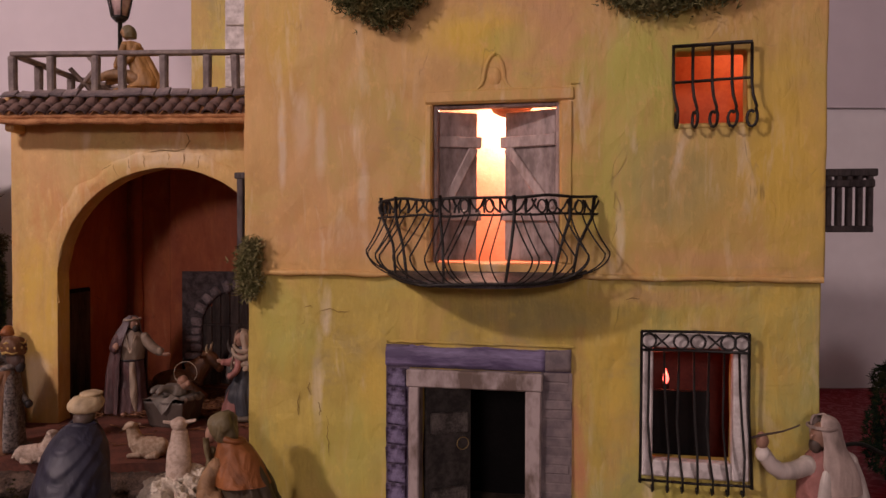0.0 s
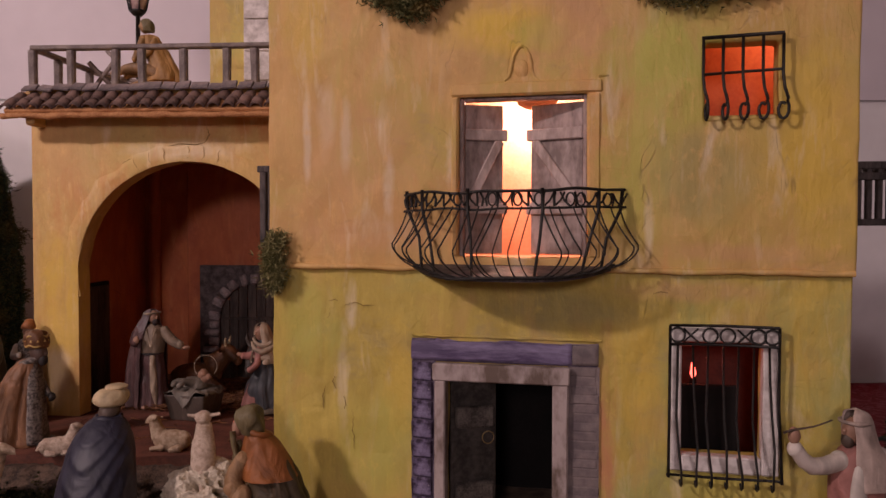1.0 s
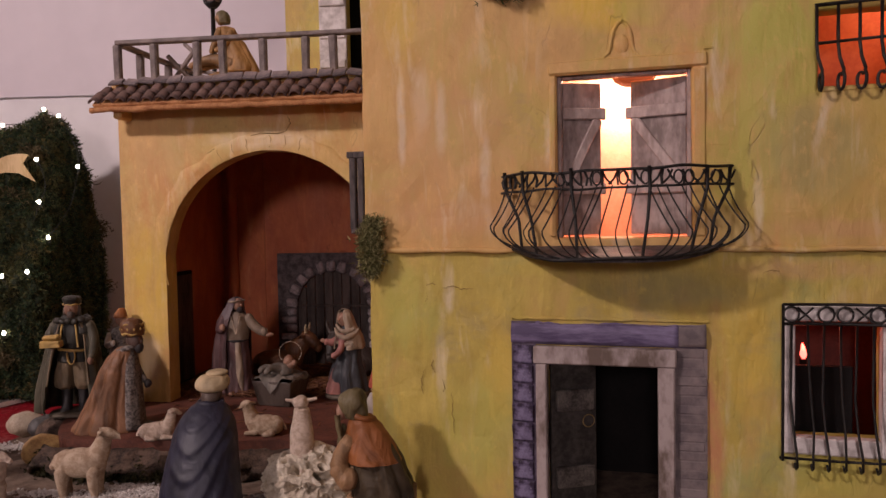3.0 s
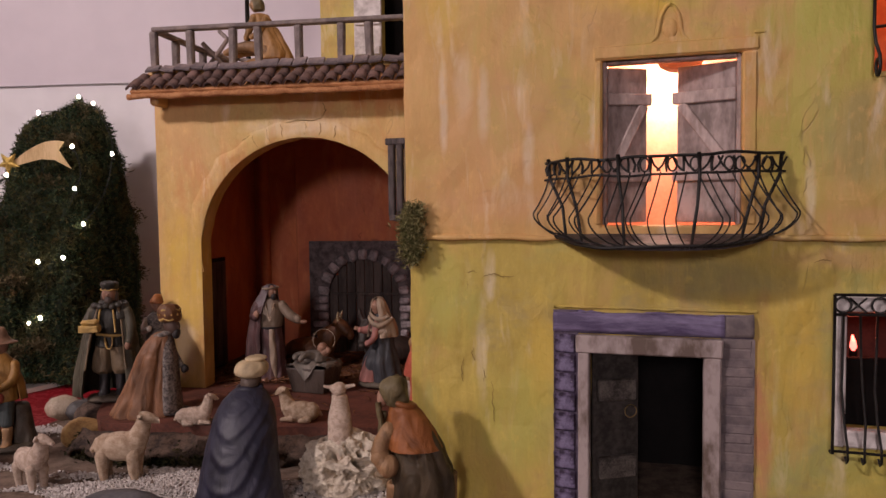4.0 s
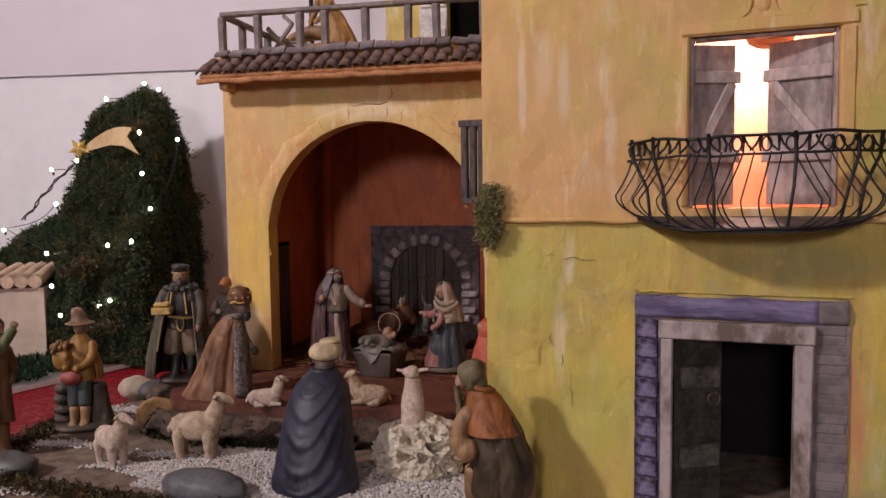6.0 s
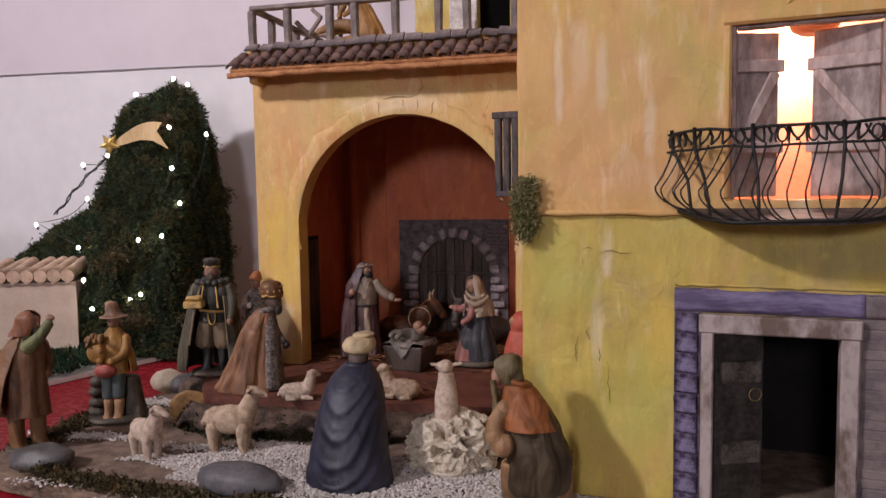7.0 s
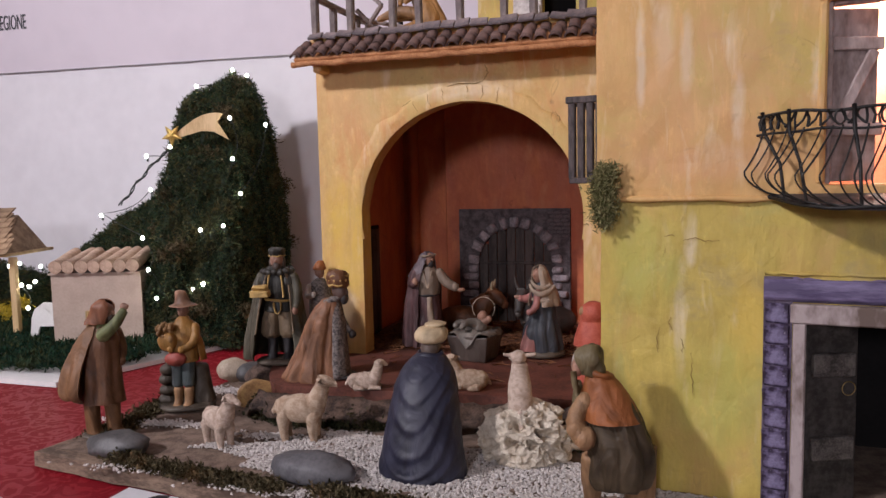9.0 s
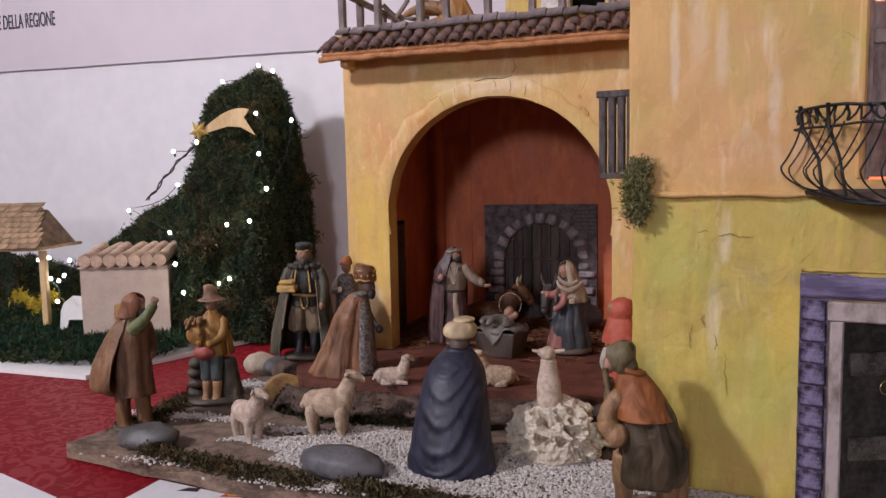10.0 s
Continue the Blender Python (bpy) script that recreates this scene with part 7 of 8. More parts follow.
limb(bm, [(-0.016, -0.006, 0.120), (-0.024, -0.014, 0.100), (-0.010, -0.026, 0.094)], [0.008, 0.0078, 0.0055], 0)
limb(bm, [(0.020, -0.006, 0.120), (0.024, -0.016, 0.098), (0.006, -0.026, 0.092)], [0.008, 0.0078, 0.0055], 0)
head(bm, (0.003, -0.005, 0.147), 0.0098, 5, 6, (0.3, -0.95))
loft(bm, [(0.003, -0.003, 0.1515, 0.0225, 0.0200), (0.003, -0.003, 0.1535, 0.0205, 0.0185), (0.003, -0.003, 0.1550, 0.0112, 0.0112), (0.001, -0.003, 0.166, 0.0088, 0.0088), (-0.001, -0.003, 0.176, 0.0078, 0.0080)], 7, 22, 0, 1, 0, lambda a, t: 0.05 * math.sin(3 * a) * (1 - t))
statue("harvester_figurine", bm, [YELC, TEAL, REDB, TANS, ROCKP, SKIN, OLIVEH, HATP, SHEAFP], pose(-0.822, 1.000, GROUND, 0, 0, 12), "harvester figurine in mustard coat and brimmed hat")

# figure shading its eyes, seen from the side
bm = bmesh.new()
loft(bm, [(0, 0, 0, 0.026, 0.020), (0, 0, 0.004, 0.025, 0.019), (0, 0, 0.007, 0.020, 0.015)], 6, 20, 0.06, 5)
for sx, yy in ((-0.010, -0.004), (0.010, 0.004)):
    loft(bm, spread([(sx + 0.005, yy, 0.004, 0.0120, 0.0080), (sx, yy, 0.013, 0.0080, 0.0075), (sx, yy, 0.058, 0.0098, 0.0092)], 8), 0, 14, 0.06, 4)
loft(bm, spread([(0.000, 0, 0.044, 0.0245, 0.020), (0.000, 0, 0.050, 0.0240, 0.020), (0.001, 0, 0.090, 0.0205, 0.0165), (0.003, 0, 0.118, 0.0190, 0.0150), (0.004, 0, 0.134, 0.0130, 0.0110), (0.004, 0, 0.142, 0.006, 0.006)], 22), 1, 44, 0, 1, 0, lambda a, t: 0.13 * pleat(7 * a + 2 * t) * (1 - 0.7 * t))
shell(bm, [(-0.012, -0.003, 0.050, 0.026, 0.022), (-0.014, -0.003, 0.060, 0.030, 0.026), (-0.012, -0.001, 0.084, 0.0285, 0.0240), (-0.006, 0, 0.110, 0.0225, 0.0190), (0.000, 0, 0.130, 0.0165, 0.0140), (0.003, 0, 0.140, 0.009, 0.009)], 75, 275, 0, 0.12, 7, 0.0025, 40, 18)
loft(bm, spread([(0.002, 0, 0.122, 0.0165, 0.0145), (0.004, 0, 0.133, 0.0125, 0.0115), (0.006, 0, 0.140, 0.0085, 0.0085)], 6), 4, 20, 0.06, 5)
limb(bm, [(0.012, -0.012, 0.128), (0.026, -0.015, 0.138), (0.035, -0.010, 0.156)], [0.0088, 0.0076, 0.0048], 4)
ball(bm, (0.036, -0.009, 0.161), (0.0055, 0.0045, 0.0045), 3, 10)
limb(bm, [(0.014, 0.012, 0.125), (0.020, 0.014, 0.105), (0.022, 0.004, 0.092)], [0.0085, 0.0078, 0.0055], 1)
head(bm, (0.011, 0, 0.153), 0.0098, 3, 5, (0.97, -0.2), 5)
shell(bm, [(0.000, 0, 0.140, 0.0150, 0.0135), (0.005, 0, 0.150, 0.0136, 0.0126), (0.008, 0, 0.162, 0.0120, 0.0116), (0.008, 0, 0.169, 0.004, 0.004)], 40, 320, 2, 0.09, 5)
statue("lookout_figurine", bm, [BROWNB, BROWND, REDBROWN, SKIN, GREENSCARF, HAIR, ROCKP], pose(-0.858, 0.865, GROUND, 0, 0, 12) @ Matrix.Diagonal((1.16, 1.16, 1.08, 1)), "standing figurine in brown cloak shading its eyes", 0.0006)

# bearer with a stick on the far side of the house front
bm = bmesh.new()
loft(bm, spread([(0, 0, 0, 0.030, 0.026), (0, 0, 0.04, 0.026, 0.022), (0, 0, 0.075, 0.021, 0.018), (0, 0, 0.082, 0.019, 0.016)], 12), 1, 26, 0.08, 7)
loft(bm, spread([(0, 0, 0.076, 0.0225, 0.0185), (0, 0, 0.090, 0.0215, 0.0170), (0, 0, 0.110, 0.0210, 0.0160), (0, 0, 0.128, 0.0150, 0.0120), (0, 0, 0.136, 0.007, 0.007)], 12), 0, 26)
limb(bm, [(-0.016, -0.004, 0.122), (-0.042, -0.008, 0.114), (-0.055, -0.012, 0.134)], [0.0085, 0.0080, 0.0065], 2)
ball(bm, (-0.056, -0.013, 0.145), (0.0052, 0.0048, 0.0068), 3, 10)
tube(bm, [(-0.066, -0.016, 0.1480), (-0.056, -0.016, 0.1510), (-0.042, -0.016, 0.1520), (-0.028, -0.016, 0.1580)], [0.0013, 0.0014, 0.0013, 0.0009], 5, 6)
limb(bm, [(0.019, 0, 0.124), (0.028, -0.006, 0.098), (0.026, -0.012, 0.072)], [0.0085, 0.0080, 0.0065], 2)
head(bm, (-0.004, -0.002, 0.146), 0.0100, 3, 5, (-0.97, -0.2), 5)
shell(bm, [(0.006, 0, 0.100, 0.0240, 0.0190), (0.005, 0, 0.120, 0.0205, 0.0165), (0.002, 0, 0.138, 0.0140, 0.0135), (0.000, 0, 0.150, 0.0125, 0.0122), (-0.001, 0, 0.160, 0.0095, 0.0095), (-0.001, 0, 0.163, 0.003, 0.003)], -128, 128, 4, 0.05, 6)
tube(bm, [(-0.001 + 0.0122 * math.cos(a), 0.0122 * math.sin(a), 0.1535) for a in (2 * math.pi * q / 18 for q in range(19))], 0.0016, 4, 6)
loft(bm, [(-0.004, -0.014, 0.080, 0.010, 0.005), (-0.006, -0.015, 0.100, 0.006, 0.004), (-0.004, -0.013, 0.124, 0.004, 0.003)], 2, 12)
statue("pink_vest_figurine", bm, [PINK, PURP, WHITEP, SKIN, PALEV, HAIR], pose(0.349, 0.688, GROUND, 0, 0, 0) @ Matrix.Diagonal((1.12, 1.12, 1.12, 1)), "figurine with rose vest and beige headcloth holding a stick")

# seated figure on the terrace
TERR = 0.8125 + SH + 0.012
bm = bmesh.new()
loft(bm, spread([(0.018, 0.004, -0.002, 0.030, 0.022), (0.019, 0.003, 0.008, 0.028, 0.021), (0.016, 0.001, 0.026, 0.0215, 0.0180), (0.006, 0, 0.050, 0.0185, 0.0150), (-0.002, -0.001, 0.072, 0.0180, 0.0130), (-0.007, -0.001, 0.083, 0.0100, 0.0085)], 20), 0, 36, 0, 1, 0, lambda a, t: 0.09 * pleat(6 * a + 2 * t) * (1 - 0.6 * t))
loft(bm, spread([(0.042, 0.006, -0.004, 0.016, 0.014), (0.036, 0.005, 0.020, 0.0110, 0.0110), (0.018, 0.003, 0.060, 0.0080, 0.0080)], 10), 0, 20, 0.12, 5)
limb(bm, [(0.010, -0.008, 0.014), (-0.018, -0.014, 0.024), (-0.042, -0.013, 0.022), (-0.070, -0.010, 0.014)], [0.0130, 0.0120, 0.0100, 0.0060], 1)
limb(bm, [(0.008, 0.008, 0.012), (-0.022, 0.006, 0.022), (-0.052, 0.004, 0.012)], [0.0125, 0.0110, 0.0060], 1)
limb(bm, [(-0.013, -0.010, 0.074), (-0.020, -0.016, 0.050), (-0.026, -0.017, 0.036)], [0.0075, 0.0068, 0.0050], 0)
limb(bm, [(0.011, -0.008, 0.072), (0.006, -0.018, 0.048), (-0.014, -0.020, 0.038)], [0.0075, 0.0068, 0.0050], 0)
head(bm, (-0.013, -0.003, 0.0985), 0.0112, 2, 3, (-0.6, -0.8))
loft(bm, spread([(-0.008, 0, 0.088, 0.0105, 0.0100), (-0.009, 0, 0.098, 0.0128, 0.0125), (-0.011, 0, 0.108, 0.0110, 0.0110), (-0.012, -0.001, 0.113, 0.0040, 0.0040)], 10), 3, 24, 0.06, 6)
statue("seated_figurine", bm, [OCHREF, TANS, TANS, OLIVEH], pose(-0.562, 1.385, TERR + 0.045, 0, 0, -6), "ochre figurine sitting on the terrace floor")

pebble("seat_rock", (-0.562, 1.387, TERR + 0.022), (0.054, 0.028, 0.028), OCHREF, 19, "brown painted rock under the sitting figurine", 0, 0.12)

# infant in the crib
crib = thing("manger", pose(-0.428, 1.205, 0.8125, 0, 0, -14) @ Matrix.Diagonal((0.95, 1.0, 1.25, 1)), "dark wooden manger with grey cloth over its rim", "manger")
bm = bmesh.new()
rows = []
for z, sx, sy in ((0.0, 0.030, 0.024), (0.030, 0.037, 0.031), (0.034, 0.037, 0.031), (0.031, 0.033, 0.027), (0.012, 0.026, 0.020)):
    rows.append([bm.verts.new((sx * a, sy * b, z)) for a, b in ((-1, -1), (1, -1), (1, 1), (-1, 1))])
for p, q in zip(rows, rows[1:]):
    for j in range(4):
        faces_of(bm, (p[j], p[(j + 1) % 4], q[(j + 1) % 4], q[j]), 0)
faces_of(bm, rows[-1], 0)
faces_of(bm, rows[0][::-1], 0)
bevelled(part("trough", bm, WICKER, crib), 0.002, 2)
bm = bmesh.new()
bmesh.ops.create_grid(bm, x_segments=28, y_segments=24, size=1)
for v in bm.verts:
    x, y = v.co.x * 0.0385, v.co.y * 0.0325
    edge = max(abs(v.co.x), abs(v.co.y))
    z = 0.0375 + 0.005 * noise.noise(Vector((x * 90, y * 90, 3)))
    if v.co.y < -0.86:
        z -= (0.020 * max(0, 1 - abs(v.co.x) * 1.8)) * ((-v.co.y - 0.86) / 0.14)
        y -= 0.001
    elif edge > 0.88:
        z -= 0.005 * (edge - 0.88) / 0.12
    v.co = Vector((x, y, z))
for f in bm.faces:
    f.smooth = True
part("cloth", bm, GREYB, crib, "crumpled grey cloth")
bm = bmesh.new()
loft(bm, spread([(0, 0, 0, 0.016, 0.010), (0, 0, 0.008, 0.017, 0.011), (0, 0, 0.015, 0.010, 0.007)], 6), 0, 20, 0.1, 5)
limb(bm, [(-0.006, -0.004, 0.008), (-0.018, -0.010, 0.012), (-0.020, -0.016, 0.008)], [0.006, 0.005, 0.004], 0)
limb(bm, [(0.002, -0.006, 0.008), (-0.006, -0.016, 0.014), (-0.008, -0.022, 0.008)], [0.006, 0.005, 0.004], 0)
limb(bm, [(0.010, 0.002, 0.010), (0.020, 0.000, 0.016)], [0.005, 0.004], 1)
ball(bm, (0.008, 0.008, 0.0165), (0.0068, 0.0068, 0.0078), 1, 14)
statue("infant_figurine", bm, [GREYB, SKIN], pose(-0.428, 1.203, 0.8590, 0, 0, -10) @ Matrix.Diagonal((1.25, 1.25, 1.25, 1)), "small infant figurine lying on the manger cloth")
bm = bmesh.new()
tube(bm, [(0.0180 * math.cos(a), 0, 0.0185 + 0.0185 * math.sin(a)) for a in (math.radians(-40 + 260 * q / 24) for q in range(25))], 0.00045, 0, 6)
single("wire_halo", bm, CREAMST, pose(-0.418, 1.228, 0.872, 0, 0, 8), "thin brass wire halo over the manger", "halo")


# ---- animals ----
def sheep(name, at, yaw, size, mats, label, lying=False, looking=0.0, group="sheep figurines"):
    """Built facing -x, one carved mesh."""
    bm = bmesh.new()
    base = 0.0 if lying else 0.024
    ball(bm, (0, 0, base + 0.014), (0.029, 0.0150, 0.0168), 0, 24)
    ball(bm, (-0.014, 0, base + 0.017), (0.015, 0.0130, 0.0150), 0, 16)
    ball(bm, (0.016, 0, base + 0.015), (0.014, 0.0135, 0.0145), 0, 16)
    c, s = math.cos(looking), math.sin(looking)
    tube(bm, spread([(-0.018, 0, base + 0.020, 0.011, 0), (-0.024, -0.003 * s, base + 0.033, 0.0085, 0), (-0.027, -0.005 * s, base + 0.043, 0.0070, 0)], 6) and [(-0.018, 0, base + 0.020), (-0.024, -0.003 * s, base + 0.033), (-0.027, -0.005 * s, base + 0.044)], [0.0130, 0.0105, 0.0082], 0, 12)
    hx, hy, hz = -0.0275, -0.005 * s, base + 0.047
    tube(bm, [(hx + 0.006 * c, hy + 0.006 * s, hz + 0.001), (hx, hy, hz + 0.001), (hx - 0.009 * c, hy - 0.009 * s, hz - 0.003), (hx - 0.014 * c, hy - 0.014 * s, hz - 0.006)], [0.0045, 0.0072, 0.0055, 0.0034], 0, 12)
    ball(bm, (hx - 0.014 * c, hy - 0.014 * s, hz - 0.006), 0.0034, 0, 8)
    for k in (-1, 1):
        ex, ey = hx + 0.003 * c, hy + 0.003 * s
        tube(bm, [(ex, ey + k * 0.005 * c, hz + 0.002), (ex + 0.002 - k * 0.0085 * s, ey + k * 0.012 * c, hz - 0.001)], [0.0028, 0.0012], 0, 8)
    if lying:
        for k in (-1, 1):
            limb(bm, [(-0.012, k * 0.011, 0.006), (-0.028, k * 0.012, 0.004)], [0.0050, 0.0032], 0)
            limb(bm, [(0.014, k * 0.012, 0.006), (0.002, k * 0.016, 0.004)], [0.0065, 0.0035], 0)
    else:
        for x in (-0.016, 0.018):
            for k in (-1, 1):
                limb(bm, [(x, k * 0.0075, base + 0.006), (x + 0.001, k * 0.0078, 0.014), (x - 0.001, k * 0.0078, 0.002)], [0.0085, 0.0056, 0.0046], 0, 10)
    limb(bm, [(0.027, 0, base + 0.020), (0.032, 0, base + 0.010)], [0.0035, 0.0028], 0, 8)
    rough_up(bm, 0.0020, 210, 0.001)
    rough_up(bm, 0.0010, 420, 0.001)
    return single(name, bm, mats, at @ pose(0, 0, 0, 0, 0, yaw) @ Matrix.Diagonal((size, size, size, 1)), label, "figurine", group, smooth_level=1)


sheep("sheep_figurine", pose(-0.688, 0.862, GROUND), 152, 0.90, [WOOL], "ivory sheep figurine standing on the gravel", False, 0.5)
sheep("sheep_figurine", pose(-0.592, 0.898, GROUND), 188, 1.10, [WOOLD], "buff sheep figurine standing with raised head", False, 0.2)
sheep("lamb_figurine", pose(-0.545, 1.005, 0.8125), 196, 0.78, [WOOL], "small ivory lamb figurine lying on the platform", True, 0.6)
sheep("lamb_figurine", pose(-0.400, 1.030, 0.8125), 0, 0.90, [WOOLD], "buff lamb figurine lying with turned head", True, -0.4)
# upright lamb on the rock, from the rear
bm = bmesh.new()
loft(bm, spread([(0, -0.006, 0.000, 0.0100, 0.011), (0, -0.006, 0.014, 0.0138, 0.014), (0, -0.004, 0.030, 0.0145, 0.014), (0, 0.000, 0.046, 0.0130, 0.012), (0, 0.003, 0.058, 0.0105, 0.0100), (0, 0.004, 0.069, 0.0088, 0.0088)], 16), 0, 24)
ball(bm, (-0.001, 0.005, 0.0745), (0.0098, 0.0105, 0.0088), 0, 14)
tube(bm, [(-0.004, 0.008, 0.0750), (-0.010, 0.015, 0.0735)], [0.006, 0.0038], 0, 10)
for k in (-1, 1):
    limb(bm, [(k * 0.007, 0.004, 0.0770), (k * 0.017, 0.004, 0.0785)], [0.0030, 0.0022], 0, 8)
    limb(bm, [(k * 0.009, -0.010, 0.010), (k * 0.010, -0.016, 0.002)], [0.007, 0.0045], 0, 8)
limb(bm, [(0, -0.020, 0.014), (0.001, -0.024, 0.004), (0.001, -0.025, -0.008)], [0.0042, 0.0040, 0.0025], 0, 8)
rough_up(bm, 0.0012, 190)
single("lamb_figurine", bm, [WOOL], pose(-0.310, 0.888, GROUND + 0.046, 0, 0, 10) @ Matrix.Diagonal((1.0, 1.0, 0.98, 1)), "ivory lamb figurine sitting upright on the porous rock", "figurine", "sheep figurines", smooth_level=1)

# ox and donkey
bm = bmesh.new()
ball(bm, (-0.045, 0.012, 0.026), (0.050, 0.026, 0.024), 0, 18)
tube(bm, [(-0.010, 0, 0.045), (0.008, 0, 0.062), (0.018, 0, 0.070)], [0.024, 0.018, 0.015], 0, 14)
tube(bm, [(0.010, 0, 0.078), (0.020, -0.004, 0.076), (0.034, -0.008, 0.064), (0.040, -0.010, 0.058)], [0.010, 0.0145, 0.0105, 0.0085], 0, 14)
ball(bm, (0.040, -0.010, 0.057), 0.0086, 0, 10)
for k in (-1, 1):
    tube(bm, [(0.014, k * 0.012 - 0.003, 0.080), (0.008, k * 0.024 - 0.003, 0.078)], [0.005, 0.002], 0, 8)
    tube(bm, [(0.018, k * 0.009 - 0.003, 0.086), (0.018, k * 0.017 - 0.003, 0.095), (0.020, k * 0.016 - 0.003, 0.101)], [0.0032, 0.0026, 0.0010], 1, 8)
limb(bm, [(-0.012, -0.014, 0.020), (0.014, -0.016, 0.006)], [0.012, 0.006], 0)
rough_up(bm, 0.0012, 120, 0.001)
single("ox_figurine", bm, [OXP, CREAM], pose(-0.452, 1.405, 0.8125, 0, 0, 0), "reddish-brown ox figurine lying on straw", "figurine", "animal figurines", smooth_level=1)
bm = bmesh.new()
ball(bm, (0.035, 0.012, 0.032), (0.052, 0.026, 0.028), 0, 18)
tube(bm, [(0.004, 0, 0.040), (-0.008, 0, 0.060), (-0.012, 0, 0.078)], [0.022, 0.016, 0.0135], 0, 14)
tube(bm, [(-0.010, 0, 0.086), (-0.014, -0.006, 0.080), (-0.018, -0.014, 0.062), (-0.020, -0.018, 0.050)], [0.010, 0.0130, 0.0095, 0.0078], 0, 14)
ball(bm, (-0.020, -0.018, 0.049), 0.0080, 0, 10)
for k in (-1, 1):
    tube(bm, [(-0.010 + k * 0.008, 0, 0.090), (-0.011 + k * 0.014, 0, 0.104), (-0.011 + k * 0.013, 0, 0.114)], [0.0035, 0.0048, 0.0015], 0, 8)
rough_up(bm, 0.0012, 120, 0.001)
single("donkey_figurine", bm, [DONKEY], pose(-0.362, 1.365, 0.8125, 0, 0, 12), "dark grey-brown donkey figurine behind the manger", "figurine", "animal figurines", smooth_level=1)

# ---- moss mountain with lights, model huts, terrace lamp ----
def ridge(x):
    """Height and half depth of the mountain over x."""
    hump = 0.585 * max(0.0, 1 - abs((x + 1.100) / (0.119 if x < -1.100 else 0.114)) ** 4.6) ** 0.42
    shoulder = 0.0
    if x < -1.03:
        shoulder = max(0.0, 0.372 - 0.60 * max(0.0, -1.218 - x))
    bank = 0.135 + 0.025 * math.sin(9 * x) if x < -1.25 else 0.0
    return max(hump, shoulder, bank)


MX0, MX1, MZ = -2.06, -0.957, 0.755
bm = bmesh.new()
cols = []
NXm, NAm = 220, 80
for i in range(NXm + 1):
    x = MX0 + (MX1 - MX0) * i / NXm
    h = max(0.012, ridge(x))
    dep = 0.05 + 0.16 * min(1.0, h / 0.45)
    col = []
    for j in range(NAm + 1):
        a = math.pi * j / NAm
        q = Vector((x * 9, math.cos(a) * 2, math.sin(a) * 4))
        g = 1 + 0.12 * noise.noise(q) + 0.10 * noise.noise(q * 3) + 0.06 * noise.noise(q * 7)
        col.append(bm.verts.new((x + 0.012 * noise.noise(q + Vector((8, 0, 0))), 1.66 - dep * (math.cos(a) if math.cos(a) > 0 else 0.30 * math.cos(a)) * g * (0.75 + 0.25 * (1 - math.sin(a))), MZ + h * math.sin(a) ** 0.75 * (1 + 0.03 * noise.noise(q * 2)))))
    cols.append(col)
for p, q in zip(cols, cols[1:]):
    for j in range(NAm):
        faces_of(bm, (p[j], q[j], q[j + 1], p[j + 1]), 0, True)
faces_of(bm, cols[0], 0)
faces_of(bm, cols[-1][::-1], 0)
bm.normal_update()
bmesh.ops.triangulate(bm, faces=[f for f in bm.faces if len(f.verts) > 4])
bm.normal_update()
for v in bm.verts:
    if v.co.z > MZ + 0.02:
        lump = 0.004 * noise.noise(v.co * 13) + 0.014 * noise.noise(v.co * 30) + 0.012 * noise.noise(v.co * 60) - 0.005
        v.co += v.normal * lump * (1 if v.normal.dot(v.co - Vector((-1.1, 1.66, 0.9))) > 0 else -1)
bm.normal_update()
tri = [([v.co.copy() for v in f.verts], f.normal.copy(), f.calc_area()) for f in bm.faces if f.calc_center_median().y < 1.78]
mountain = thing("moss_mountain", Matrix(), "tall model mountain covered in dark green moss", "model mountain")
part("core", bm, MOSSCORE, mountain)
areas = np.cumsum([t[2] for t in tri])


def mount_spot(r):
    vs, nrm, _ = tri[min(len(tri) - 1, int(np.searchsorted(areas, r.random() * areas[-1])))]
    a, b = r.random(), r.random()
    p = vs[0].lerp(vs[1], a).lerp(vs[3 % len(vs)].lerp(vs[2], a), b)
    n = nrm if nrm.dot(p - Vector((-1.1, 1.66, 0.9))) > 0 else -nrm
    return p + n * r.uniform(-0.002, 0.008), n


me = tufts(80000, mount_spot, 0.0074, 51, 3, 0.5)
me.materials.append(MOSS)
ob = part("moss_cover", me, MOSS, mountain)
tagged(ob, "dense dark green moss", kind="stuff")
nests = [mount_spot(random.Random(700 + i)) for i in range(70)]


def wisp_spot(r):
    p, n = mount_spot(r)
    return p - n * 0.003, (n + Vector((0, 0, 0.4))).normalized()


me = tufts(2600, wisp_spot, 0.0150, 58, 2, 0.30)
me.materials.append(MOSS)
tagged(part("moss_wisps", me, MOSS, mountain), "loose moss wisps standing out", kind="stuff")


def nest_spot(r):
    p, n = nests[int(r.random() * len(nests))]
    return p + n * r.uniform(0.0, 0.008) + Vector((r.gauss(0, 0.012), r.gauss(0, 0.004), r.gauss(0, 0.010))), n


me = tufts(8000, nest_spot, 0.0080, 57, 3, 0.5)
me.materials.append(MOSSTAN)
tagged(part("dry_moss_tufts", me, MOSSTAN, mountain), "dry tan moss tufts", kind="stuff")

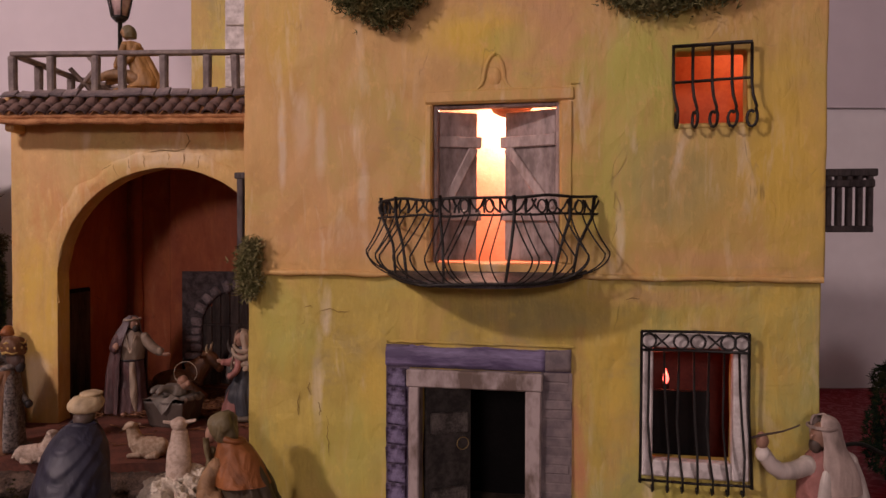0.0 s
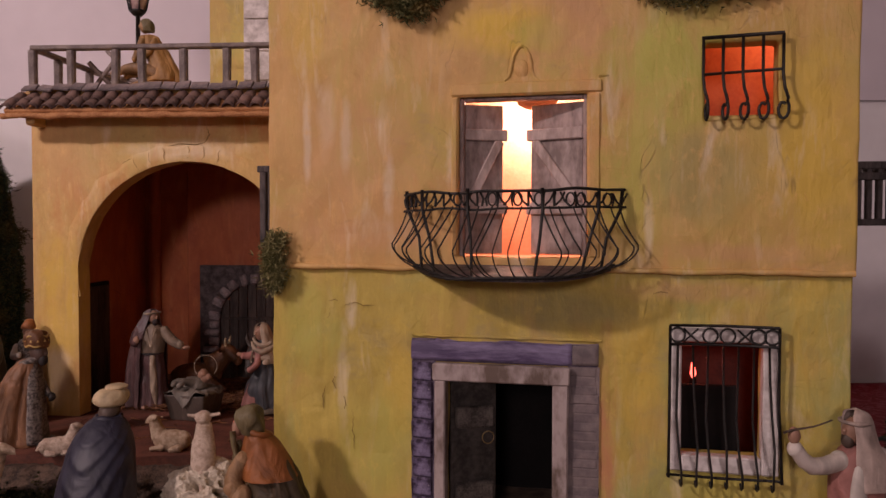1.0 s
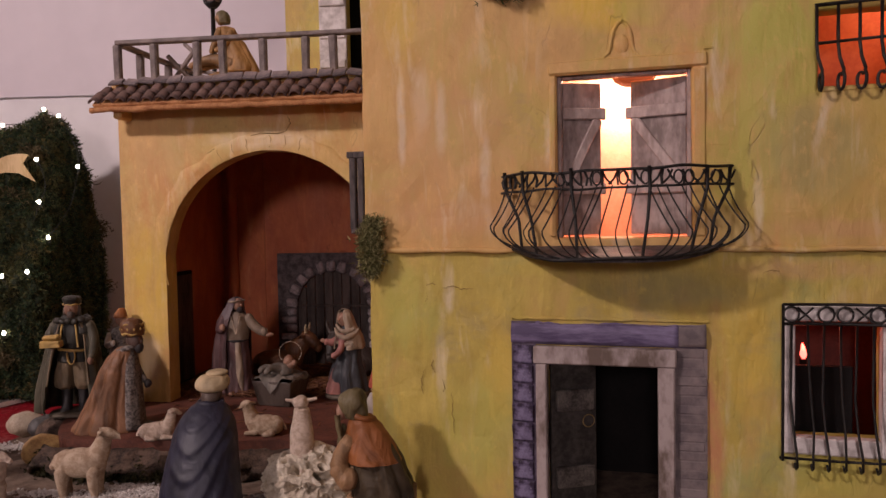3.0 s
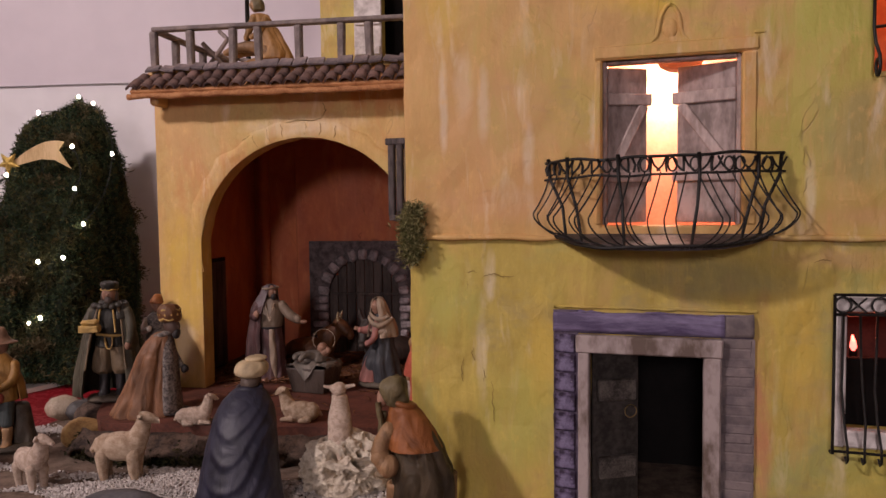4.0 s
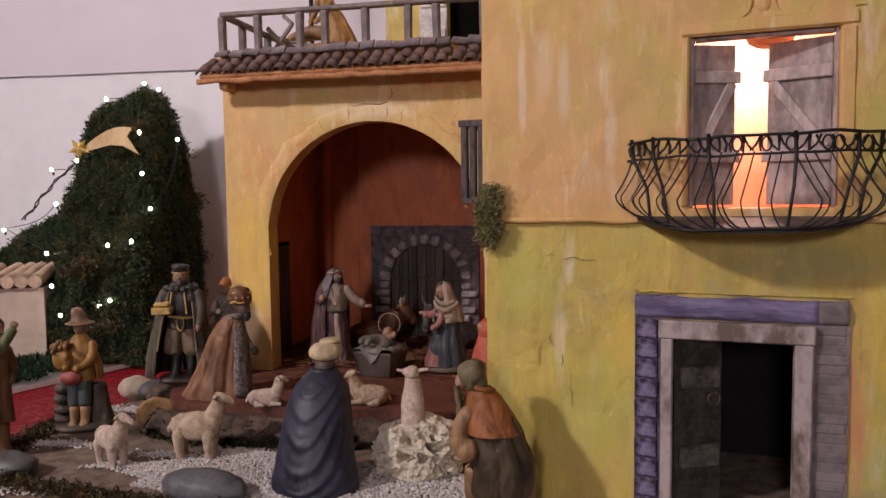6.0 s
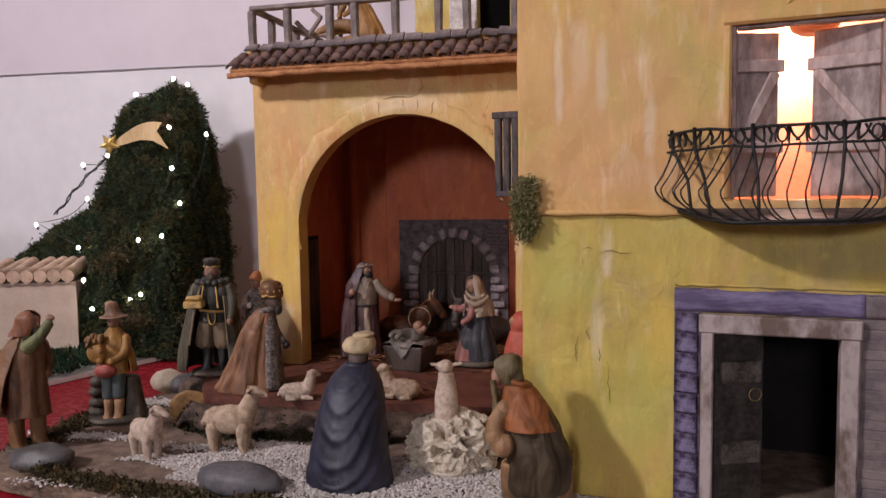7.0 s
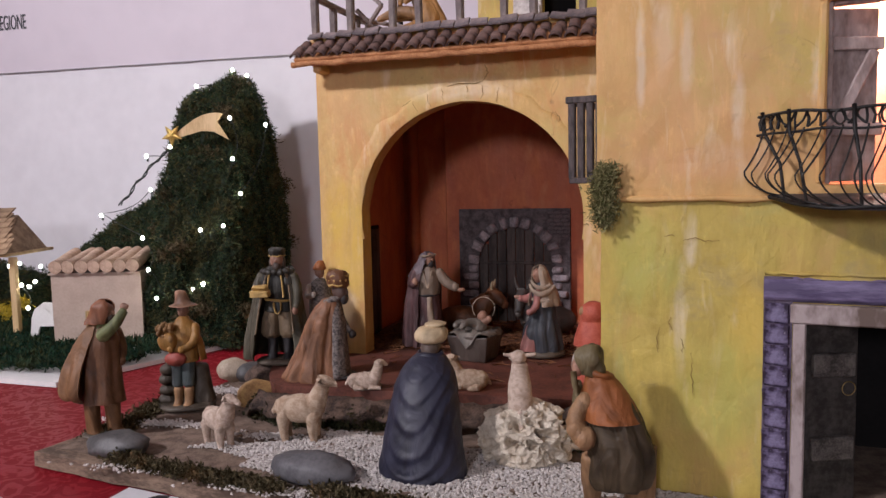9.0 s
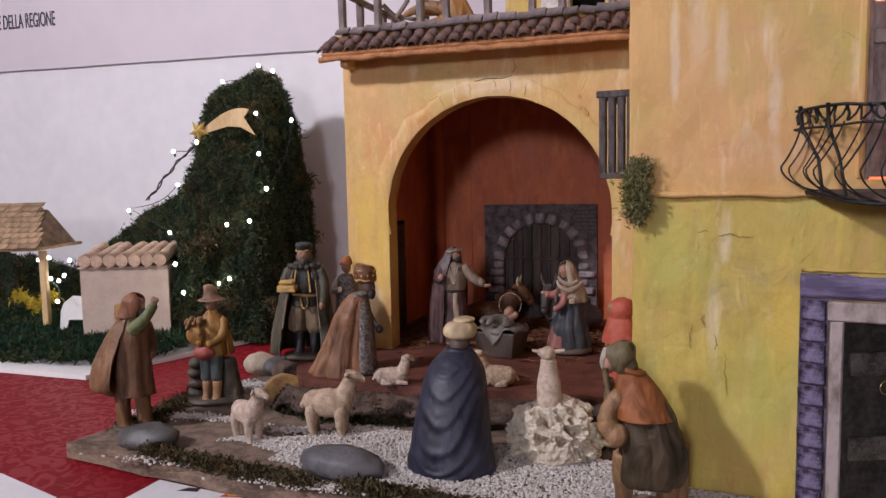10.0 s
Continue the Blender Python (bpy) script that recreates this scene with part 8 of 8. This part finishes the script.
# moss mat with a white edge, under the huts
mat_ = [(-2.10, 1.200), (-1.17, 1.135), (-1.02, 1.50), (-1.00, 1.62), (-2.10, 1.66)]
bm = bmesh.new()
lo_ = [bm.verts.new((x, y, 0.7492)) for x, y in mat_]
hi_ = [bm.verts.new((x, y, 0.7580)) for x, y in mat_]
faces_of(bm, hi_, 0)
faces_of(bm, lo_[::-1], 0)
for i in range(5):
    faces_of(bm, (lo_[i], lo_[(i + 1) % 5], hi_[(i + 1) % 5], hi_[i]), 0)
single("hut_board", bm, WHITECARD, Matrix(), "white board under the model huts", "board")


def mat_spot(r):
    while True:
        x, y = r.uniform(-2.1, -1.0), r.uniform(1.18, 1.60)
        front = 1.200 - 0.070 * (x + 2.10) if x < -1.17 else 1.135 + 2.43 * (x + 1.17)
        if y > front + 0.014 and not (-1.37 < x < -1.20 and y > 1.40):
            return Vector((x, y, 0.760 + 0.014 * (0.5 + noise.noise(Vector((x * 12, y * 12, 1)))) + r.uniform(0, 0.010))), Vector((0, -0.2, 1))


me = tufts(24000, mat_spot, 0.0095, 52, 3, 0.55)
me.materials.append(MOSSBLUE)
tagged(new("moss_mat", me), "green dyed moss spread round the model huts", "moss", kind="stuff")

# fibreboard hut with rolled tiles
HUT = pose(-1.288, 1.400, 0.7585, 0, 0, 19)
hut = thing("fibreboard_hut", HUT, "plain beige fibreboard hut with rolled clay tiles", "model hut")
bm = bmesh.new()
panel_wall(bm, -0.092, 0.092, 0.0, 0.158, 0.0, 0.006, [(-0.026, -0.010, 0.044, 0.080)], 0, 0.05)
part("front_wall", bm, MDF, hut)
for x in (-0.092, 0.082):
    bm = bmesh.new()
    box(bm, (x, 0.006, 0.0), (x + 0.006, 0.11, 0.158))
    part("side_wall", bm, MDF, hut)
bm = bmesh.new()
box(bm, (-0.092, 0.11, 0.0), (0.092, 0.116, 0.158))
part("rear_wall", bm, MDF, hut)
bm = bmesh.new()
box(bm, (-0.096, -0.004, 0.1585), (0.092, 0.12, 0.1620), 0, pose(0, 0, 0, 0, 0, 0))
part("roof_board", bm, MDF, hut)
for i in range(7):
    bm = bmesh.new()
    x = -0.078 + 0.0262 * i
    tube(bm, [(0, -0.012, 0), (0.002, 0.03, 0.006), (0.004, 0.07, 0.014), (0.004, 0.11, 0.020)], [0.0138, 0.0134, 0.0128, 0.0120], 0, 14)
    t = part("roll_tile", bm, CLAYROLL, hut)
    t.matrix_local = pose(x, 0, 0.1755, 0, 0, random.Random(i).uniform(-4, 4))
point_lamp("hut_light", HUT @ Vector((0.0, 0.06, 0.08)), 0.01, 0.12, (1.0, 0.75, 0.40))

# open wooden shelter with shingle roof
SHED = pose(-1.625, 1.40, 0.7585, 0, 0, 12) @ Matrix.Diagonal((1, 1, 1.12, 1))
shed = thing("shingled_shelter", SHED, "open wooden shelter with layered shingle roof", "model hut")
for x in (-0.14, 0.098):
    bm = bmesh.new()
    slab(bm, (x, 0.0, 0.0), (x + 0.014, 0.014, 0.170), 0.001)
    part("post", bm, PINE, shed)
bm = bmesh.new()
slab(bm, (-0.16, -0.02, 0.172), (0.108, 0.17, 0.178), 0.001)
part("roof_board", bm, PINE, shed)
sh_me = []
for w in (0.022, 0.027, 0.031):
    bm = bmesh.new()
    slab(bm, (-w / 2, -0.020, 0.0), (w / 2, 0.020, 0.0032), 0.0006)
    sh_me.append(mesh_of("shingle", bm, SHINGLE))
rng = random.Random(9)
for r in range(8):
    n = 13 - r // 2
    for c in range(n):
        s = part("shingle", rng.choice(sh_me), SHINGLE, shed)
        s.matrix_local = pose(-0.160 + 0.007 * r + (0.262 - 0.016 * r) * c / (n - 1) + rng.uniform(-0.002, 0.002), -0.016 + 0.0165 * r, 0.1845 + 0.0098 * r + rng.uniform(0, 0.0016), 26 + rng.uniform(-3, 3), rng.uniform(-3, 3), rng.uniform(-6, 6))
bm = bmesh.new()
vs = [bm.verts.new(p) for p in ((-0.155, -0.018, 0.1782), (0.103, -0.018, 0.1782), (0.103, 0.15, 0.1782), (-0.155, 0.15, 0.1782), (-0.115, 0.125, 0.250), (0.053, 0.125, 0.250))]
for q in ((0, 1, 5, 4), (1, 2, 5), (2, 3, 4, 5), (3, 0, 4), (3, 2, 1, 0)):
    faces_of(bm, [vs[i] for i in q], 0)
part("roof_core", bm, SHINGLE, shed)

# gold tinsel draped on the moss under the shed
def tinsel_spot(r):
    s = r.random()
    return Vector((-1.650 + 0.128 * s, 1.462 + r.gauss(0, 0.006), 0.828 + 0.012 * math.sin(9.0 * s) + r.gauss(0, 0.008))), Vector((r.uniform(-1, 1), -1, r.uniform(0, 1)))


me = tufts(420, tinsel_spot, 0.0085, 77, 3, 0.45)
me.materials.append(TINSEL)
tagged(new("gold_tinsel", me), "shiny yellow-gold tinsel lying on the moss", "tinsel", kind="stuff")

# white paper sheep shape beside the hut
bm = bmesh.new()
ol = [(-0.035, 0.0), (-0.030, 0.045), (-0.022, 0.064), (0.000, 0.080), (0.025, 0.078), (0.045, 0.066), (0.050, 0.040), (0.048, 0.0), (0.038, 0.0), (0.032, 0.026), (-0.012, 0.026), (-0.020, 0.0)]
f = [bm.verts.new((x, 0, z)) for x, z in ol]
b = [bm.verts.new((x, 0.006, z)) for x, z in ol]
faces_of(bm, f, 0)
faces_of(bm, b[::-1], 0)
for i in range(len(ol)):
    j = (i + 1) % len(ol)
    faces_of(bm, (f[j], f[i], b[i], b[j]), 0)
bm.normal_update()
bmesh.ops.triangulate(bm, faces=[x for x in bm.faces if len(x.verts) > 4])
single("sheep_cutout", bm, WHITECARD, pose(-1.452, 1.43, 0.768, 0, 0, 10), "white sheep cut-out standing in the moss", "cutout")

# comet star
comet = thing("comet_star", pose(-1.090, 1.492, 1.207, 0, 0, 8), "flat wooden comet with a glittering gold star", "ornament")
bm = bmesh.new()
ol = []
for i in range(9):
    t = i / 8
    ol.append((-0.045 + 0.105 * t, 0.004 + 0.042 * math.sin(t * 1.9)))
ol += [(0.048, 0.026), (0.072, -0.012), (0.040, 0.006), (0.012, 0.008), (-0.02, 0.000), (-0.045, -0.006)]
f = [bm.verts.new((x, 0, z)) for x, z in ol]
b = [bm.verts.new((x, 0.004, z)) for x, z in ol]
faces_of(bm, f, 0)
faces_of(bm, b[::-1], 0)
for i in range(len(ol)):
    j = (i + 1) % len(ol)
    faces_of(bm, (f[j], f[i], b[i], b[j]), 0)
bm.normal_update()
bmesh.ops.triangulate(bm, faces=[x for x in bm.faces if len(x.verts) > 4])
part("tail", bm, PINE, comet)
bm = bmesh.new()
pts = [(r * math.cos(a), r * math.sin(a)) for i in range(10) for r, a in [((0.024 if i % 2 else 0.010), math.pi * i / 5 + 0.3)]]
f = [bm.verts.new((x - 0.052, -0.006, z)) for x, z in pts]
b = [bm.verts.new((x - 0.052, -0.001, z)) for x, z in pts]
cf = bm.verts.new((-0.052, -0.010, 0))
for i in range(10):
    j = (i + 1) % 10
    faces_of(bm, (f[i], f[j], cf), 0)
    faces_of(bm, (f[j], f[i], b[i], b[j]), 0)
part("star", bm, GOLDG, comet, "gold glitter star")


# LED strings: a dark cable with small bright bulbs
def led_string(label, spots):
    st = thing("light_string", Matrix(), label, "light string", "light strings")
    bm = bmesh.new()
    path = []
    for a, b in zip(spots, spots[1:]):
        a, b = Vector(a), Vector(b)
        for q in range(6):
            p = a.lerp(b, q / 6)
            p.z -= 0.012 * math.sin(math.pi * q / 6) - 0.004
            p.y += 0.004 + 0.022 * math.sin(math.pi * q / 6)
            path.append(p)
    path.append(Vector(spots[-1]))
    tube(bm, path, 0.0009, 0, 5)
    part("cable", bm, CABLE, st)
    bm = bmesh.new()
    ball(bm, (0, 0, 0), (0.0036, 0.0036, 0.0042), 0, 10)
    led = mesh_of("led_bulb", bm, LED)
    bm = bmesh.new()
    tube(bm, [(0, 0.003, -0.004), (0, 0.006, -0.011)], [0.0026, 0.0022], 0, 8)
    sock = mesh_of("led_socket", bm, CABLE)
    for p in spots:
        b = part("led_bulb", led, LED, st)
        b.matrix_local = Matrix.Translation(p)
        s = part("led_socket", sock, CABLE, b)
    return st


led_string("string of white LED lights over the moss mountain", [(-1.022, 1.60, 1.342), (-0.966, 1.57, 1.229), (-1.001, 1.51, 1.080), (-1.057, 1.49, 1.011), (-1.103, 1.47, 0.877)])
led_string("string of white LED lights behind the mountain's top", [(-1.079, 1.64, 1.363), (-1.150, 1.60, 1.325)])
led_string("string of white LED lights down the mountain's face", [(-1.010, 1.495, 1.240), (-1.005, 1.49, 1.154), (-1.108, 1.485, 1.002)])
led_string("string of white LED lights over the mountain's shoulder", [(-1.160, 1.50, 1.184), (-1.213, 1.49, 1.165)])
led_string("string of white LED lights along the mountain's slope", [(-1.207, 1.49, 1.092), (-1.368, 1.53, 1.035), (-1.198, 1.44, 0.990), (-1.160, 1.40, 0.927), (-1.158, 1.42, 0.864)])
led_string("string of white LED lights round the shelter", [(-1.653, 1.55, 0.914), (-1.621, 1.55, 0.920), (-1.585, 1.50, 0.910), (-1.516, 1.50, 0.920), (-1.498, 1.46, 0.890), (-1.505, 1.45, 0.879), (-1.526, 1.45, 0.883), (-1.558, 1.46, 0.891), (-1.428, 1.36, 0.848)])

led_string("string of white LED lights across the mountain's foot", [(-1.012, 1.452, 1.014), (-1.066, 1.452, 1.006), (-1.066, 1.452, 0.891)])
bm = bmesh.new()
for k in (0, 1):
    tube(bm, [(-1.158 - 0.125 * q / 18 + 0.003 * math.sin(1.3 * q + 2.4 * k), 1.485 + 0.003 * math.cos(1.3 * q + 2.4 * k), 1.172 - 0.115 * (q / 18) ** 1.2 + 0.003 * math.cos(1.1 * q)) for q in range(19)], 0.0016, 0, 5)
single("light_cable", bm, CABLE, Matrix(), "twisted dark green cable on the mountain's slope", "cable")

# terrace lamp post and folding stand
post = thing("street_lamp", pose(-0.611, 1.440, TERR), "black model street lamp with glass lantern", "lamp")
bm = bmesh.new()
tube(bm, [(0, 0, 0), (0, 0, 0.010), (0, 0, 0.012), (0, 0, 0.1800)], [0.012, 0.010, 0.0050, 0.0040], 0, 10)
part("pole", bm, IRON, post)
bm = bmesh.new()
loft(bm, [(0, 0, 0.1780, 0.008, 0.008), (0, 0, 0.1840, 0.014, 0.014), (0, 0, 0.1880, 0.0165, 0.0165)], 0, 6)
for i in range(6):
    a = math.pi * i / 3
    tube(bm, [(0.0155 * math.cos(a), 0.0155 * math.sin(a), 0.1870), (0.0270 * math.cos(a), 0.0270 * math.sin(a), 0.2380)], 0.0016, 0, 5)
loft(bm, [(0, 0, 0.2380, 0.031, 0.031), (0, 0, 0.2490, 0.020, 0.020), (0, 0, 0.2620, 0.005, 0.005)], 0, 6)
part("lantern_frame", bm, IRON, post)
bm = bmesh.new()
loft(bm, [(0, 0, 0.1885, 0.0140, 0.0140), (0, 0, 0.2370, 0.0252, 0.0252)], 0, 6)
part("lantern_glass", bm, LANTERN, post, "pale pink frosted lantern glass")
stand = thing("folding_stand", pose(-0.648, 1.385, TERR, 0, 0, 10) @ Matrix.Diagonal((1.45, 1.2, 1.42, 1)), "small dark wooden folding stand on the terrace", "stand")
for a, b in (((-0.030, 0, 0.0), (0.012, 0, 0.060)), ((0.030, 0, 0.0), (-0.020, 0, 0.055)), ((-0.024, 0.02, 0.048), (0.040, 0.02, 0.034)), ((0.012, 0, 0.060), (0.000, 0.01, 0.072))):
    bm = bmesh.new()
    tube(bm, [a, b], 0.0030, 0, 6)
    part("bar", bm, OLDWOOD, stand)

# right of the house: dark bush, cable on the cloth, pot by the door


def bush_spot(r):
    a, b = r.uniform(0, 6.28), r.uniform(0, 1.35)
    d = Vector((math.cos(a) * math.cos(b), math.sin(a) * math.cos(b), math.sin(b)))
    k = 1 + 0.3 * noise.noise(d * 3)
    return Vector((0.735 + 0.085 * d.x * k, 1.115 + 0.085 * d.y * k, 0.765 + 0.215 * d.z * k)), d


me = tufts(9000, bush_spot, 0.0075, 71, 3, 0.5)
me.materials.append(MOSSBLUE)
tagged(new("moss_bush", me), "dark green moss clump standing on the red cloth", "moss", kind="stuff")
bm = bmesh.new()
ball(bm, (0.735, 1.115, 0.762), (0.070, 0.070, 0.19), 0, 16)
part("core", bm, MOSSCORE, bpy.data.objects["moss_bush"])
bm = bmesh.new()
tube(bm, [p[:3] for p in spread([(0.46, 0.98, 0.790, 0, 0), (0.50, 0.99, 0.830, 0, 0), (0.55, 1.00, 0.842, 0, 0), (0.60, 1.02, 0.822, 0, 0), (0.66, 1.04, 0.812, 0, 0), (0.74, 1.05, 0.762, 0, 0)], 24)], 0.0030, 0, 6)
single("black_cable", bm, CABLE, Matrix(), "black cable running beside the house", "cable")
bm = bmesh.new()
loft(bm, [(0, 0, 0.0, 0.010, 0.010), (0, 0, 0.012, 0.0135, 0.0135), (0, 0, 0.022, 0.0150, 0.0150), (0, 0, 0.026, 0.0165, 0.0165), (0, 0, 0.028, 0.0160, 0.0160)], 0, 20)
p = inh(0.338, -0.022)
single("clay_pot", bm, TILE, pose(p.x, p.y, GROUND), "small terracotta pot standing by the door", "pot")
